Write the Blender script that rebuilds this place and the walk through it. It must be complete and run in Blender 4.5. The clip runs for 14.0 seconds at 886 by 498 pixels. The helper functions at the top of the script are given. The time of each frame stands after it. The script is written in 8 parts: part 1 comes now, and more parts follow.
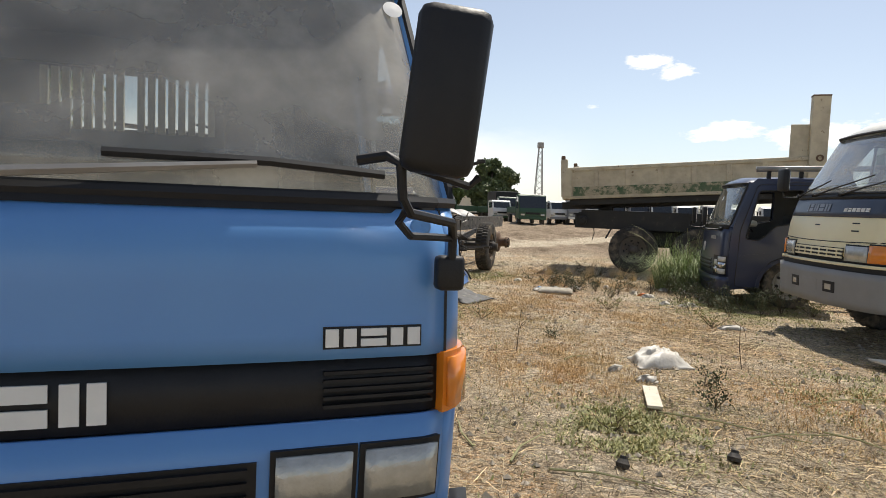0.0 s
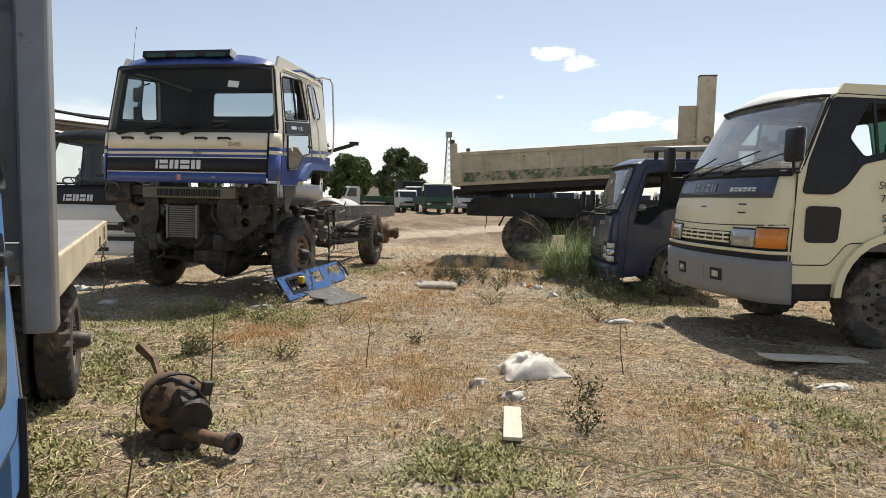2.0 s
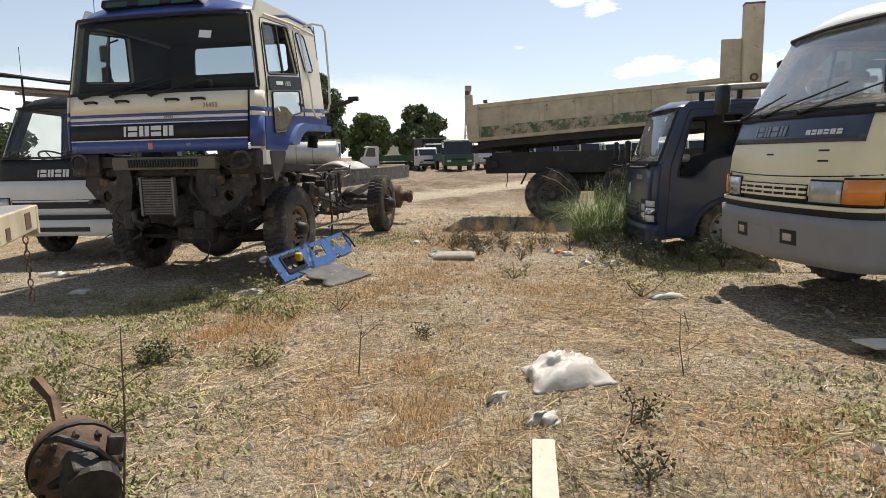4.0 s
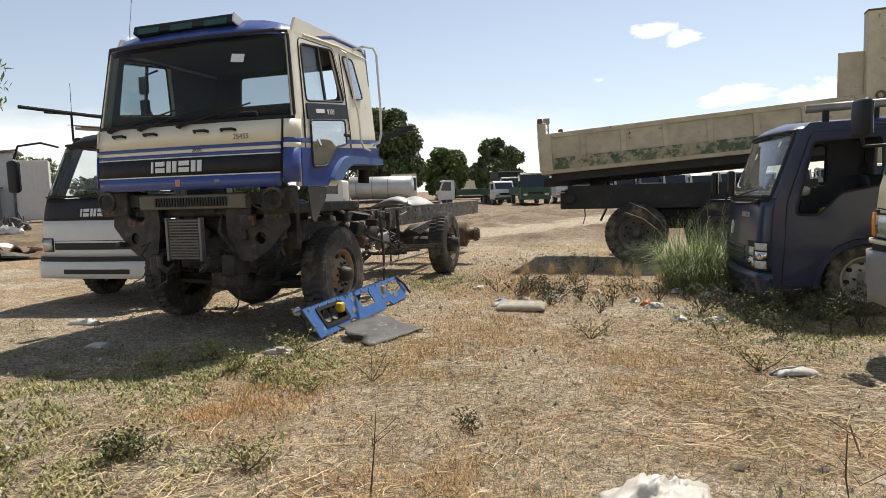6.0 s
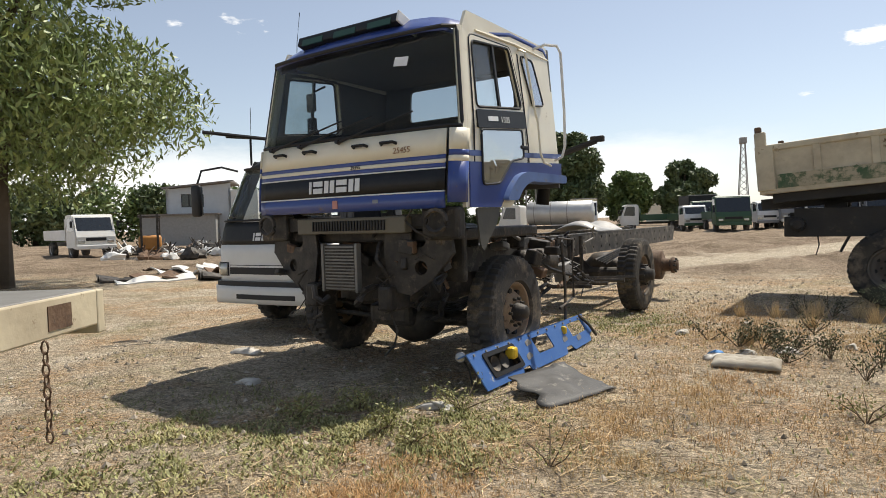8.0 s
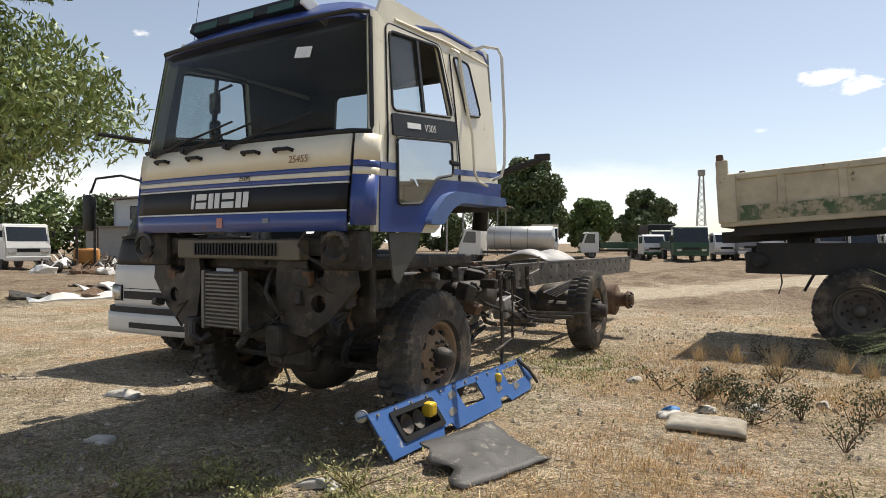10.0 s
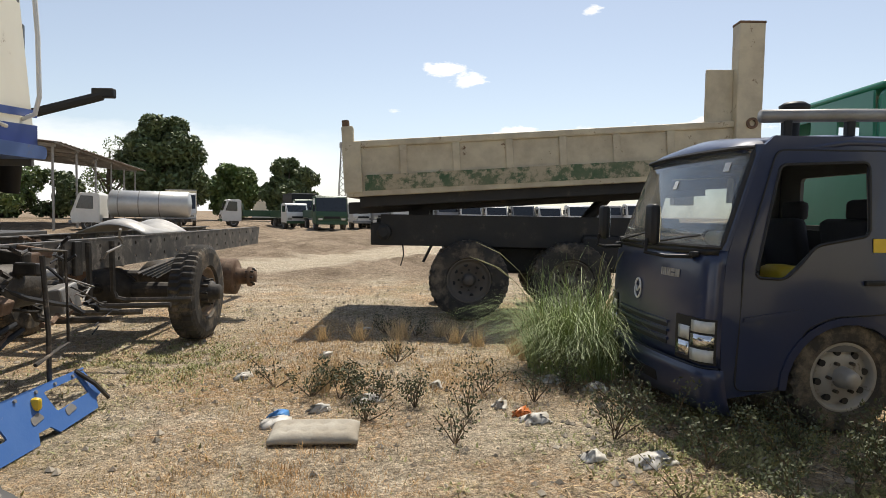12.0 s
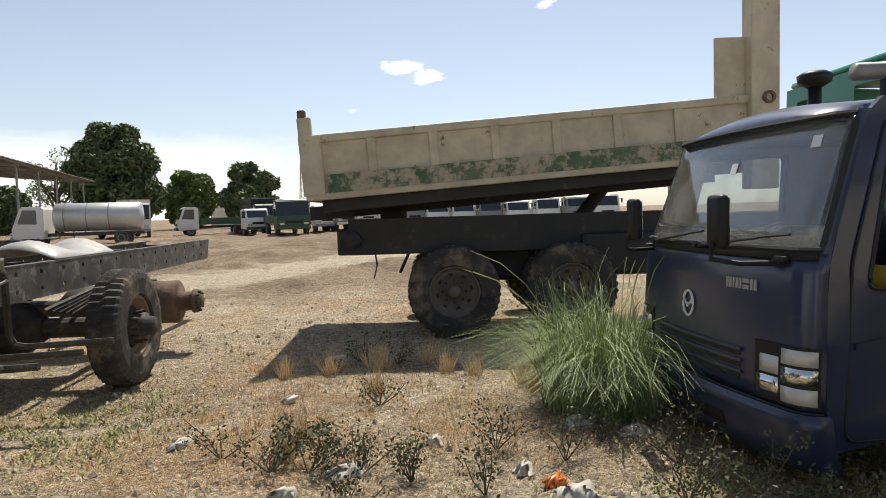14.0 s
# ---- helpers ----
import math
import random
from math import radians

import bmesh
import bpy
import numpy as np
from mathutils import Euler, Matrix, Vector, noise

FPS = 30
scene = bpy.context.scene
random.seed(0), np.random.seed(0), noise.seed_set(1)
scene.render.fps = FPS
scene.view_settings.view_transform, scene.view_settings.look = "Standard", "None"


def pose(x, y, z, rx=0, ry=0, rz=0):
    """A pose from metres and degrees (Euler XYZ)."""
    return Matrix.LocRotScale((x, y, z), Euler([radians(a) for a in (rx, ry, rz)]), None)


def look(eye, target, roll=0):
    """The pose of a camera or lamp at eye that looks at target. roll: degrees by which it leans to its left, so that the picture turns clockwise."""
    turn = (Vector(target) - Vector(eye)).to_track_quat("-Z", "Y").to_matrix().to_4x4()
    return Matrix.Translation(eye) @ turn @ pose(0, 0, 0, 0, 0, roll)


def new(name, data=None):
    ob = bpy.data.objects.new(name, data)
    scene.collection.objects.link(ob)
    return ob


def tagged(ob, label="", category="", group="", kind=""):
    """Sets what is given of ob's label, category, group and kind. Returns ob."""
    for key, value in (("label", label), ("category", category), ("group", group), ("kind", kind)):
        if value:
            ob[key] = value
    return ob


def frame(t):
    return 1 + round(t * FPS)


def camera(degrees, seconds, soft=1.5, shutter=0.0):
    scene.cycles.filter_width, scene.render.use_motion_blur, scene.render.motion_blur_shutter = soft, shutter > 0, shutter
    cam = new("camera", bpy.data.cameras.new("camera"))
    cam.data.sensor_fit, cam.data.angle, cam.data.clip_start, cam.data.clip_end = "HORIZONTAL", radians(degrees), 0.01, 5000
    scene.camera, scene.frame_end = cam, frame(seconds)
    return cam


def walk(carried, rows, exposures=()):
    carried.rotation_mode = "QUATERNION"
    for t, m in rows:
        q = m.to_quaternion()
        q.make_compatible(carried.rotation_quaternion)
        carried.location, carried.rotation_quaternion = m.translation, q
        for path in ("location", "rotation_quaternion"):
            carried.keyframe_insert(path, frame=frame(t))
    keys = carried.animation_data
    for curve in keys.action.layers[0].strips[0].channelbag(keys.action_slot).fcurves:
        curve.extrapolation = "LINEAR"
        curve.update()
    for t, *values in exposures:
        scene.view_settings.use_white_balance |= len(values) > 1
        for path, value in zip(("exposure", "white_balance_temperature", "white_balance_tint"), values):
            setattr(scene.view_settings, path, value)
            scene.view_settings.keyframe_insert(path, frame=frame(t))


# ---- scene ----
cam = camera(70.0, 14.0, soft=0.6)
METRES, EYE, TILT, LEAN, TURN = 7.92, 1.35, 0.0, 0.0, 0.0
PATH = [
    (0, (0.002, -0.176, 1.359), (0.016, 1.819, 1.222), 2.2),
    (0.5, (0.163, 0.078, 1.374), (0.287, 2.071, 1.262), -0.5),
    (1, (0.387, 0.321, 1.352), (0.463, 2.315, 1.218), 1.5),
    (1.5, (0.554, 0.513, 1.352), (0.592, 2.5, 1.129), -0.1),
    (2, (0.65, 0.811, 1.331), (0.936, 2.784, 1.172), 1.2),
    (2.2, (0.694, 0.868, 1.338), (0.925, 2.843, 1.127), -0.8),
    (4.3, (0.961, 2.01, 1.371), (1.167, 3.978, 1.077), -1.2),
    (4.5, (0.998, 2.101, 1.376), (1.091, 4.083, 1.124), 1.6),
    (5, (1.072, 2.321, 1.37), (1.065, 4.295, 1.051), -0.9),
    (5.5, (1.116, 2.642, 1.4), (1.312, 4.618, 1.158), -2.4),
    (6, (1.181, 2.93, 1.379), (1.147, 4.921, 1.195), -1.7),
    (6.5, (1.153, 3.228, 1.366), (0.839, 5.186, 1.109), -1.2),
    (7, (1.059, 3.516, 1.358), (0.745, 5.471, 1.077), -3.7),
    (7.5, (0.994, 3.766, 1.352), (0.493, 5.687, 1.111), -4.1),
    (7.7, (0.999, 3.883, 1.352), (0.432, 5.795, 1.198), -2.4),
    (9.8, (1.115, 4.92, 1.392), (0.555, 6.84, 1.412), 0.7),
    (10, (1.129, 5.042, 1.391), (0.66, 6.986, 1.37), 0.1),
    (10.5, (1.159, 5.338, 1.404), (0.832, 7.31, 1.461), 0.9),
    (11, (1.226, 5.566, 1.42), (1.151, 7.564, 1.384), 0.6),
    (11.5, (1.394, 5.82, 1.418), (1.592, 7.81, 1.399), 3.2),
    (12, (1.504, 6.128, 1.411), (2.108, 8.031, 1.299), 0.9),
    (12.5, (1.482, 6.402, 1.445), (2.193, 8.267, 1.325), -1.1),
    (13, (1.585, 6.698, 1.424), (2.174, 8.609, 1.369), 0.3),
    (13.5, (1.685, 6.995, 1.428), (2.299, 8.897, 1.338), -0.1),
    (14, (1.711, 7.301, 1.459), (2.417, 9.169, 1.338), -1.7),
]
walk(cam, [(t, look(eye, target, roll)) for t, eye, target, roll in PATH])

# ---- world, sun ----
SUN = Vector((0.5 * math.cos(radians(61)), 0.866 * math.cos(radians(61)), math.sin(radians(61))))
world = bpy.data.worlds.new("sky")
scene.world = world
world.use_nodes = True
wn, wl = world.node_tree.nodes, world.node_tree.links
wn.clear()
w_out, w_bg = wn.new("ShaderNodeOutputWorld"), wn.new("ShaderNodeBackground")
sky = wn.new("ShaderNodeTexSky")
sky.sky_type, sky.sun_disc = "NISHITA", False
sky.sun_elevation, sky.sun_rotation = radians(61), radians(30)
sky.air_density, sky.dust_density, sky.ozone_density = 1.0, 0.5, 1.2
w_bg.inputs["Strength"].default_value = 0.102
wl.new(w_bg.outputs[0], w_out.inputs[0])


def wnode(kind, **sets):
    n = wn.new(kind)
    for k, v in sets.items():
        if k == "op":
            n.operation = v
        elif k == "ins":
            for i, val in v.items():
                n.inputs[i].default_value = val
    return n


w_co = wnode("ShaderNodeTexCoord")
w_sep = wnode("ShaderNodeSeparateXYZ")
wl.new(w_co.outputs["Generated"], w_sep.inputs[0])
w_map = wnode("ShaderNodeMapping")
w_map.inputs["Scale"].default_value = (6, 6, 17)
wl.new(w_co.outputs["Generated"], w_map.inputs[0])
w_noise = wnode("ShaderNodeTexNoise", ins={"Scale": 3.4, "Detail": 10.0, "Roughness": 0.62})
wl.new(w_map.outputs[0], w_noise.inputs["Vector"])


def cloud_dir(bearing, elev, size, flat):
    """1 near a direction, falling to 0 at its rim, lengthened sideways."""
    b, e = radians(bearing), radians(elev)
    c = (math.sin(b) * math.cos(e), math.cos(b) * math.cos(e), math.sin(e))
    sub = wnode("ShaderNodeVectorMath", op="SUBTRACT")
    wl.new(w_co.outputs["Generated"], sub.inputs[0])
    sub.inputs[1].default_value = c
    mul = wnode("ShaderNodeVectorMath", op="MULTIPLY")
    wl.new(sub.outputs[0], mul.inputs[0])
    mul.inputs[1].default_value = (1, 1, flat)
    ln = wnode("ShaderNodeVectorMath", op="LENGTH")
    wl.new(mul.outputs[0], ln.inputs[0])
    mr = wnode("ShaderNodeMapRange", ins={1: size, 2: 0.0, 3: 0.0, 4: 1.0})
    wl.new(ln.outputs["Value"], mr.inputs[0])
    return mr.outputs[0]


def wmath(op, a, b):
    m = wnode("ShaderNodeMath", op=op)
    for i, v in enumerate((a, b)):
        if isinstance(v, (int, float)):
            m.inputs[i].default_value = v
        else:
            wl.new(v, m.inputs[i])
    return m.outputs[0]


w_sum = None
for bearing, elev, size, flat, gain in ((17.4, 12.7, 0.055, 2.2, 1.0), (19.6, 11.8, 0.055, 2.6, 1.0), (30.2, 17.2, 0.03, 2.0, 0.9), (13.2, 9.0, 0.03, 2.5, 0.55), (24, 6.9, 0.10, 4.0, 1.1), (31, 6.6, 0.16, 5.0, 1.0), (41, 7.5, 0.12, 4.0, 0.95), (-34, 17.0, 0.14, 5.0, 0.6), (-26, 12.6, 0.10, 5.0, 0.6)):
    one = wmath("MULTIPLY", cloud_dir(bearing, elev, size, flat), gain)
    w_sum = one if w_sum is None else wmath("MAXIMUM", w_sum, one)
w_puff = wnode("ShaderNodeMapRange", ins={1: 0.66, 2: 0.78})
wl.new(wmath("ADD", wmath("MULTIPLY", w_sum, 0.5), wmath("MULTIPLY", w_noise.outputs["Fac"], 0.85)), w_puff.inputs[0])
# a bank of cloud along the horizon
w_hor = wnode("ShaderNodeMapRange", ins={1: 0.125, 2: 0.085})
wl.new(wmath("ADD", w_sep.outputs["Z"], wmath("MULTIPLY", wmath("SUBTRACT", w_noise.outputs["Fac"], 0.5), 0.035)), w_hor.inputs[0])
w_side = wnode("ShaderNodeMapRange", ins={1: 0.24, 2: 0.0})
wl.new(w_sep.outputs["X"], w_side.inputs[0])
w_bank = wmath("MULTIPLY", w_hor.outputs[0], wmath("MULTIPLY", w_side.outputs[0], 0.85))
w_mask = wmath("MAXIMUM", w_puff.outputs[0], w_bank)
w_mix = wn.new("ShaderNodeMixRGB")
wl.new(w_mask, w_mix.inputs[0])
w_hs = wn.new("ShaderNodeHueSaturation")
w_hs.inputs["Saturation"].default_value = 0.66
wl.new(sky.outputs[0], w_hs.inputs["Color"])
wl.new(w_hs.outputs[0], w_mix.inputs[1])
w_mix.inputs[2].default_value = (9.4, 9.3, 9.1, 1)
wl.new(w_mix.outputs[0], w_bg.inputs[0])

sun = new("sun", bpy.data.lights.new("sun", "SUN"))
sun.data.energy, sun.data.angle, sun.data.color = 4.4, radians(0.5), (1.0, 0.93, 0.82)
sun.matrix_world = look(SUN * 50, (0, 0, 0))
scene.view_settings.exposure = 0.32

# ---- materials ----
MATS = {}


def mat(name, base, rough=0.6, metal=0.0, second=None, scale=6.0, amount=0.5, stain=None, stain_scale=1.5, stain_cut=0.58, stain_soft=0.1, bump=0.15, bump_scale=60.0, coat=0.0, rnd=0.0, spec=0.5, alpha_mix=None):
    """A painted, metal or earthy surface: base mottled with second, stains with a shape of their own, and fine relief."""
    if name in MATS:
        return MATS[name]
    m = bpy.data.materials.new(name)
    m.use_nodes = True
    nt = m.node_tree
    N, L = nt.nodes, nt.links
    b = N["Principled BSDF"]
    co = N.new("ShaderNodeTexCoord")
    second = second or tuple(c * 0.72 for c in base)
    n1 = N.new("ShaderNodeTexNoise")
    n1.inputs["Scale"].default_value, n1.inputs["Detail"].default_value, n1.inputs["Roughness"].default_value = scale, 6, 0.62
    L.new(co.outputs["Object"], n1.inputs["Vector"])
    r1 = N.new("ShaderNodeMapRange")
    r1.inputs[1].default_value, r1.inputs[2].default_value, r1.inputs[4].default_value = 0.38, 0.66, amount
    L.new(n1.outputs["Fac"], r1.inputs[0])
    mix = N.new("ShaderNodeMixRGB")
    L.new(r1.outputs[0], mix.inputs[0])
    mix.inputs[1].default_value, mix.inputs[2].default_value = (*base, 1), (*second, 1)
    col = mix.outputs[0]
    if stain:
        n2 = N.new("ShaderNodeTexNoise")
        n2.inputs["Scale"].default_value, n2.inputs["Detail"].default_value, n2.inputs["Roughness"].default_value = stain_scale, 10, 0.72
        L.new(co.outputs["Object"], n2.inputs["Vector"])
        r2 = N.new("ShaderNodeMapRange")
        r2.inputs[1].default_value, r2.inputs[2].default_value = stain_cut, stain_cut + stain_soft
        L.new(n2.outputs["Fac"], r2.inputs[0])
        mx = N.new("ShaderNodeMixRGB")
        L.new(r2.outputs[0], mx.inputs[0])
        L.new(col, mx.inputs[1])
        mx.inputs[2].default_value = (*stain, 1)
        col = mx.outputs[0]
        rr = N.new("ShaderNodeMapRange")
        rr.inputs[3].default_value, rr.inputs[4].default_value = rough, max(rough, 0.8)
        L.new(r2.outputs[0], rr.inputs[0])
        L.new(rr.outputs[0], b.inputs["Roughness"])
    else:
        b.inputs["Roughness"].default_value = rough
    if rnd:
        oi = N.new("ShaderNodeObjectInfo") if rnd > 0 else N.new("ShaderNodeNewGeometry")
        hv = N.new("ShaderNodeHueSaturation")
        vr = N.new("ShaderNodeMapRange")
        vr.inputs[3].default_value, vr.inputs[4].default_value = 1 - abs(rnd), 1 + abs(rnd)
        L.new(oi.outputs["Random" if rnd > 0 else "Random Per Island"], vr.inputs[0])
        L.new(vr.outputs[0], hv.inputs["Value"])
        L.new(col, hv.inputs["Color"])
        col = hv.outputs[0]
    L.new(col, b.inputs["Base Color"])
    b.inputs["Metallic"].default_value = metal
    b.inputs["Specular IOR Level"].default_value = spec
    if coat:
        b.inputs["Coat Weight"].default_value, b.inputs["Coat Roughness"].default_value = coat, 0.12
    if bump:
        n3 = N.new("ShaderNodeTexNoise")
        n3.inputs["Scale"].default_value, n3.inputs["Detail"].default_value = bump_scale, 5
        L.new(co.outputs["Object"], n3.inputs["Vector"])
        bp = N.new("ShaderNodeBump")
        bp.inputs["Strength"].default_value, bp.inputs["Distance"].default_value = bump, 0.01
        L.new(n3.outputs["Fac"], bp.inputs["Height"])
        L.new(bp.outputs[0], b.inputs["Normal"])
    MATS[name] = m
    return m


def glass_mat(name, tint=(0.75, 0.8, 0.8), gloss=0.12, dust=0.1):
    m = bpy.data.materials.new(name)
    m.use_nodes = True
    N, L = m.node_tree.nodes, m.node_tree.links
    N.clear()
    out = N.new("ShaderNodeOutputMaterial")
    tr, gl, df = N.new("ShaderNodeBsdfTransparent"), N.new("ShaderNodeBsdfGlossy"), N.new("ShaderNodeBsdfDiffuse")
    tr.inputs[0].default_value = (*tint, 1)
    gl.inputs["Roughness"].default_value = 0.03
    df.inputs[0].default_value = (0.5, 0.48, 0.44, 1)
    lw = N.new("ShaderNodeLayerWeight")
    pw, sc, ad = N.new("ShaderNodeMath"), N.new("ShaderNodeMath"), N.new("ShaderNodeMath")
    pw.operation, sc.operation, ad.operation = "POWER", "MULTIPLY", "ADD"
    pw.inputs[1].default_value, sc.inputs[1].default_value, ad.inputs[1].default_value = 4.0, 0.6, gloss
    L.new(lw.outputs["Facing"], pw.inputs[0])
    L.new(pw.outputs[0], sc.inputs[0])
    L.new(sc.outputs[0], ad.inputs[0])
    m1, m2 = N.new("ShaderNodeMixShader"), N.new("ShaderNodeMixShader")
    L.new(ad.outputs[0], m1.inputs[0])
    L.new(tr.outputs[0], m1.inputs[1])
    L.new(gl.outputs[0], m1.inputs[2])
    co, nz = N.new("ShaderNodeTexCoord"), N.new("ShaderNodeTexNoise")
    nz.inputs["Scale"].default_value, nz.inputs["Detail"].default_value = 3.0, 8
    L.new(co.outputs["Object"], nz.inputs["Vector"])
    mr = N.new("ShaderNodeMapRange")
    mr.inputs[1].default_value, mr.inputs[2].default_value, mr.inputs[3].default_value, mr.inputs[4].default_value = 0.4, 0.75, dust * 0.4, dust * 1.8
    L.new(nz.outputs["Fac"], mr.inputs[0])
    L.new(mr.outputs[0], m2.inputs[0])
    L.new(m1.outputs[0], m2.inputs[1])
    L.new(df.outputs[0], m2.inputs[2])
    L.new(m2.outputs[0], out.inputs[0])
    MATS[name] = m
    return m


RUST, DUST, EARTH = (0.16, 0.07, 0.03), (0.33, 0.27, 0.19), (0.3, 0.23, 0.15)
M_BLUE = mat("faded blue paint", (0.1, 0.26, 0.57), 0.34, second=(0.12, 0.3, 0.6), scale=2, amount=0.5, stain=(0.10, 0.2, 0.4), stain_scale=9, stain_cut=0.66, bump=0.04, bump_scale=25, coat=0.3)
M_NAVY = mat("navy paint", (0.03, 0.06, 0.24), 0.3, second=(0.045, 0.075, 0.26), scale=3, stain=(0.14, 0.12, 0.12), stain_scale=5, stain_cut=0.62, bump=0.05, bump_scale=20, coat=0.3)
M_DARKBLUE = mat("dark blue dusty paint", (0.017, 0.027, 0.07), 0.3, second=(0.028, 0.037, 0.075), scale=3, stain=(0.1, 0.095, 0.09), stain_scale=3, stain_cut=0.6, stain_soft=0.25, bump=0.03, bump_scale=20, coat=0.4)
M_CREAM = mat("cream paint", (0.8, 0.74, 0.58), 0.38, second=(0.73, 0.65, 0.49), scale=3, stain=(0.3, 0.2, 0.1), stain_scale=6, stain_cut=0.66, stain_soft=0.08, bump=0.05, bump_scale=25, coat=0.2)
M_YELLOW = mat("pale yellow paint", (0.8, 0.73, 0.48), 0.35, second=(0.74, 0.66, 0.43), scale=3, stain=(0.35, 0.28, 0.17), stain_scale=6, stain_cut=0.68, bump=0.04, bump_scale=25, coat=0.2)
M_WHITE = mat("dusty white paint", (0.72, 0.71, 0.67), 0.4, second=(0.62, 0.6, 0.55), scale=3, stain=(0.35, 0.28, 0.2), stain_scale=5, stain_cut=0.65, bump=0.04, bump_scale=25)
M_BED = mat("weathered cream bed paint", (0.62, 0.54, 0.38), 0.6, second=(0.43, 0.36, 0.25), scale=3.2, amount=0.9, stain=(0.17, 0.1, 0.05), stain_scale=5.5, stain_cut=0.61, stain_soft=0.06, bump=0.2, bump_scale=30)
M_BEDGREEN = mat("flaking green paint", (0.06, 0.115, 0.05), 0.65, second=(0.17, 0.18, 0.1), scale=5, amount=0.9, stain=(0.45, 0.38, 0.26), stain_scale=7, stain_cut=0.46, stain_soft=0.1, bump=0.25, bump_scale=30)
M_GREEN = mat("green cab paint", (0.02, 0.2, 0.12), 0.35, second=(0.03, 0.22, 0.14), scale=3, coat=0.3, bump=0.03)
M_BLACK = mat("black trim plastic", (0.011, 0.011, 0.012), 0.5, second=(0.02, 0.02, 0.02), scale=10, stain=(0.045, 0.041, 0.036), stain_scale=5, stain_cut=0.62, stain_soft=0.2, bump=0.1, bump_scale=120, spec=0.35)
M_GASKET = mat("rubber seal", (0.012, 0.012, 0.013), 0.6, bump=0.05)
M_RUBBER = mat("dusty tyre rubber", (0.035, 0.033, 0.031), 0.85, second=(0.08, 0.07, 0.055), scale=5, amount=0.8, stain=(0.25, 0.2, 0.14), stain_scale=4, stain_cut=0.5, stain_soft=0.2, bump=0.3, bump_scale=50)
M_GREASE = mat("greasy dark steel", (0.028, 0.025, 0.022), 0.6, 0.2, second=(0.08, 0.067, 0.052), scale=7, amount=0.9, stain=(0.2, 0.16, 0.12), stain_scale=6, stain_cut=0.57, stain_soft=0.12, bump=0.4, bump_scale=40, rnd=0.25)
M_RUST = mat("rusted brown steel", (0.13, 0.075, 0.045), 0.8, 0.1, second=(0.2, 0.13, 0.08), scale=8, amount=0.9, stain=(0.055, 0.04, 0.032), stain_scale=6, stain_cut=0.54, bump=0.5, bump_scale=40, rnd=0.2)
M_CHASSIS = mat("worn chassis paint", (0.06, 0.054, 0.048), 0.6, second=(0.13, 0.115, 0.095), scale=5, amount=0.8, stain=(0.26, 0.23, 0.19), stain_scale=7, stain_cut=0.52, stain_soft=0.12, bump=0.2, bump_scale=40)
M_DCHASSIS = mat("black chassis steel", (0.02, 0.019, 0.018), 0.6, second=(0.04, 0.036, 0.03), scale=4, stain=(0.1, 0.08, 0.06), stain_scale=4, stain_cut=0.6, bump=0.3, bump_scale=30)
M_STEEL = mat("dull grey steel", (0.32, 0.31, 0.29), 0.5, 0.5, second=(0.2, 0.18, 0.16), scale=6, stain=RUST, stain_scale=5, stain_cut=0.62, bump=0.15, bump_scale=50)
M_CHROME = mat("bright metal", (0.75, 0.75, 0.75), 0.18, 1.0, second=(0.6, 0.6, 0.6), bump=0.02)
M_RIM = mat("tan dusty wheel steel", (0.3, 0.22, 0.14), 0.75, 0.1, second=(0.22, 0.15, 0.1), scale=7, amount=0.9, stain=(0.1, 0.06, 0.04), stain_scale=6, stain_cut=0.58, bump=0.3, bump_scale=40)
M_RIMGREY = mat("grey wheel steel", (0.38, 0.37, 0.35), 0.5, 0.3, second=(0.25, 0.23, 0.2), scale=6, stain=(0.13, 0.09, 0.06), stain_scale=6, stain_cut=0.6, bump=0.15)
M_RIMDARK = mat("dark wheel steel", (0.13, 0.115, 0.1), 0.65, 0.2, second=(0.2, 0.165, 0.125), scale=6, bump=0.2)
M_BUMPER = mat("grey bumper plastic", (0.25, 0.25, 0.25), 0.5, second=(0.2, 0.2, 0.195), scale=4, stain=(0.33, 0.3, 0.25), stain_scale=4, stain_cut=0.62, bump=0.08, bump_scale=60)
M_AMBER = mat("amber lens", (0.75, 0.24, 0.02), 0.15, second=(0.6, 0.17, 0.015), scale=3, coat=0.6, bump=0.0)
M_LENS = mat("clear lamp lens", (0.5, 0.5, 0.46), 0.12, 0.4, second=(0.3, 0.29, 0.25), scale=14, coat=0.8, bump=0.25, bump_scale=90)
M_LAMPWHITE = mat("bright lamp plastic", (0.62, 0.62, 0.58), 0.15, 0.1, second=(0.4, 0.39, 0.34), scale=16, coat=0.8, bump=0.2, bump_scale=80)
M_LETTER = mat("pale lettering", (0.75, 0.75, 0.72), 0.4, second=(0.62, 0.62, 0.6), scale=9, bump=0.03)
M_LETTERDK = mat("dull grey lettering", (0.2, 0.22, 0.26), 0.4, bump=0.03)
M_SEAT = mat("dark seat cloth", (0.03, 0.03, 0.034), 0.9, bump=0.2, bump_scale=200)
M_LINER = mat("grey cab lining", (0.13, 0.13, 0.125), 0.85, bump=0.1, bump_scale=120)
M_DASH = mat("dusty grey dashboard", (0.2, 0.195, 0.18), 0.75, second=(0.26, 0.25, 0.22), scale=5, bump=0.1, bump_scale=90)
M_ALU = mat("dull aluminium fins", (0.22, 0.21, 0.19), 0.55, 0.4, second=(0.12, 0.11, 0.095), scale=8, bump=0.2)
M_YPLAST = mat("yellow plastic", (0.75, 0.5, 0.03), 0.45, bump=0.03)
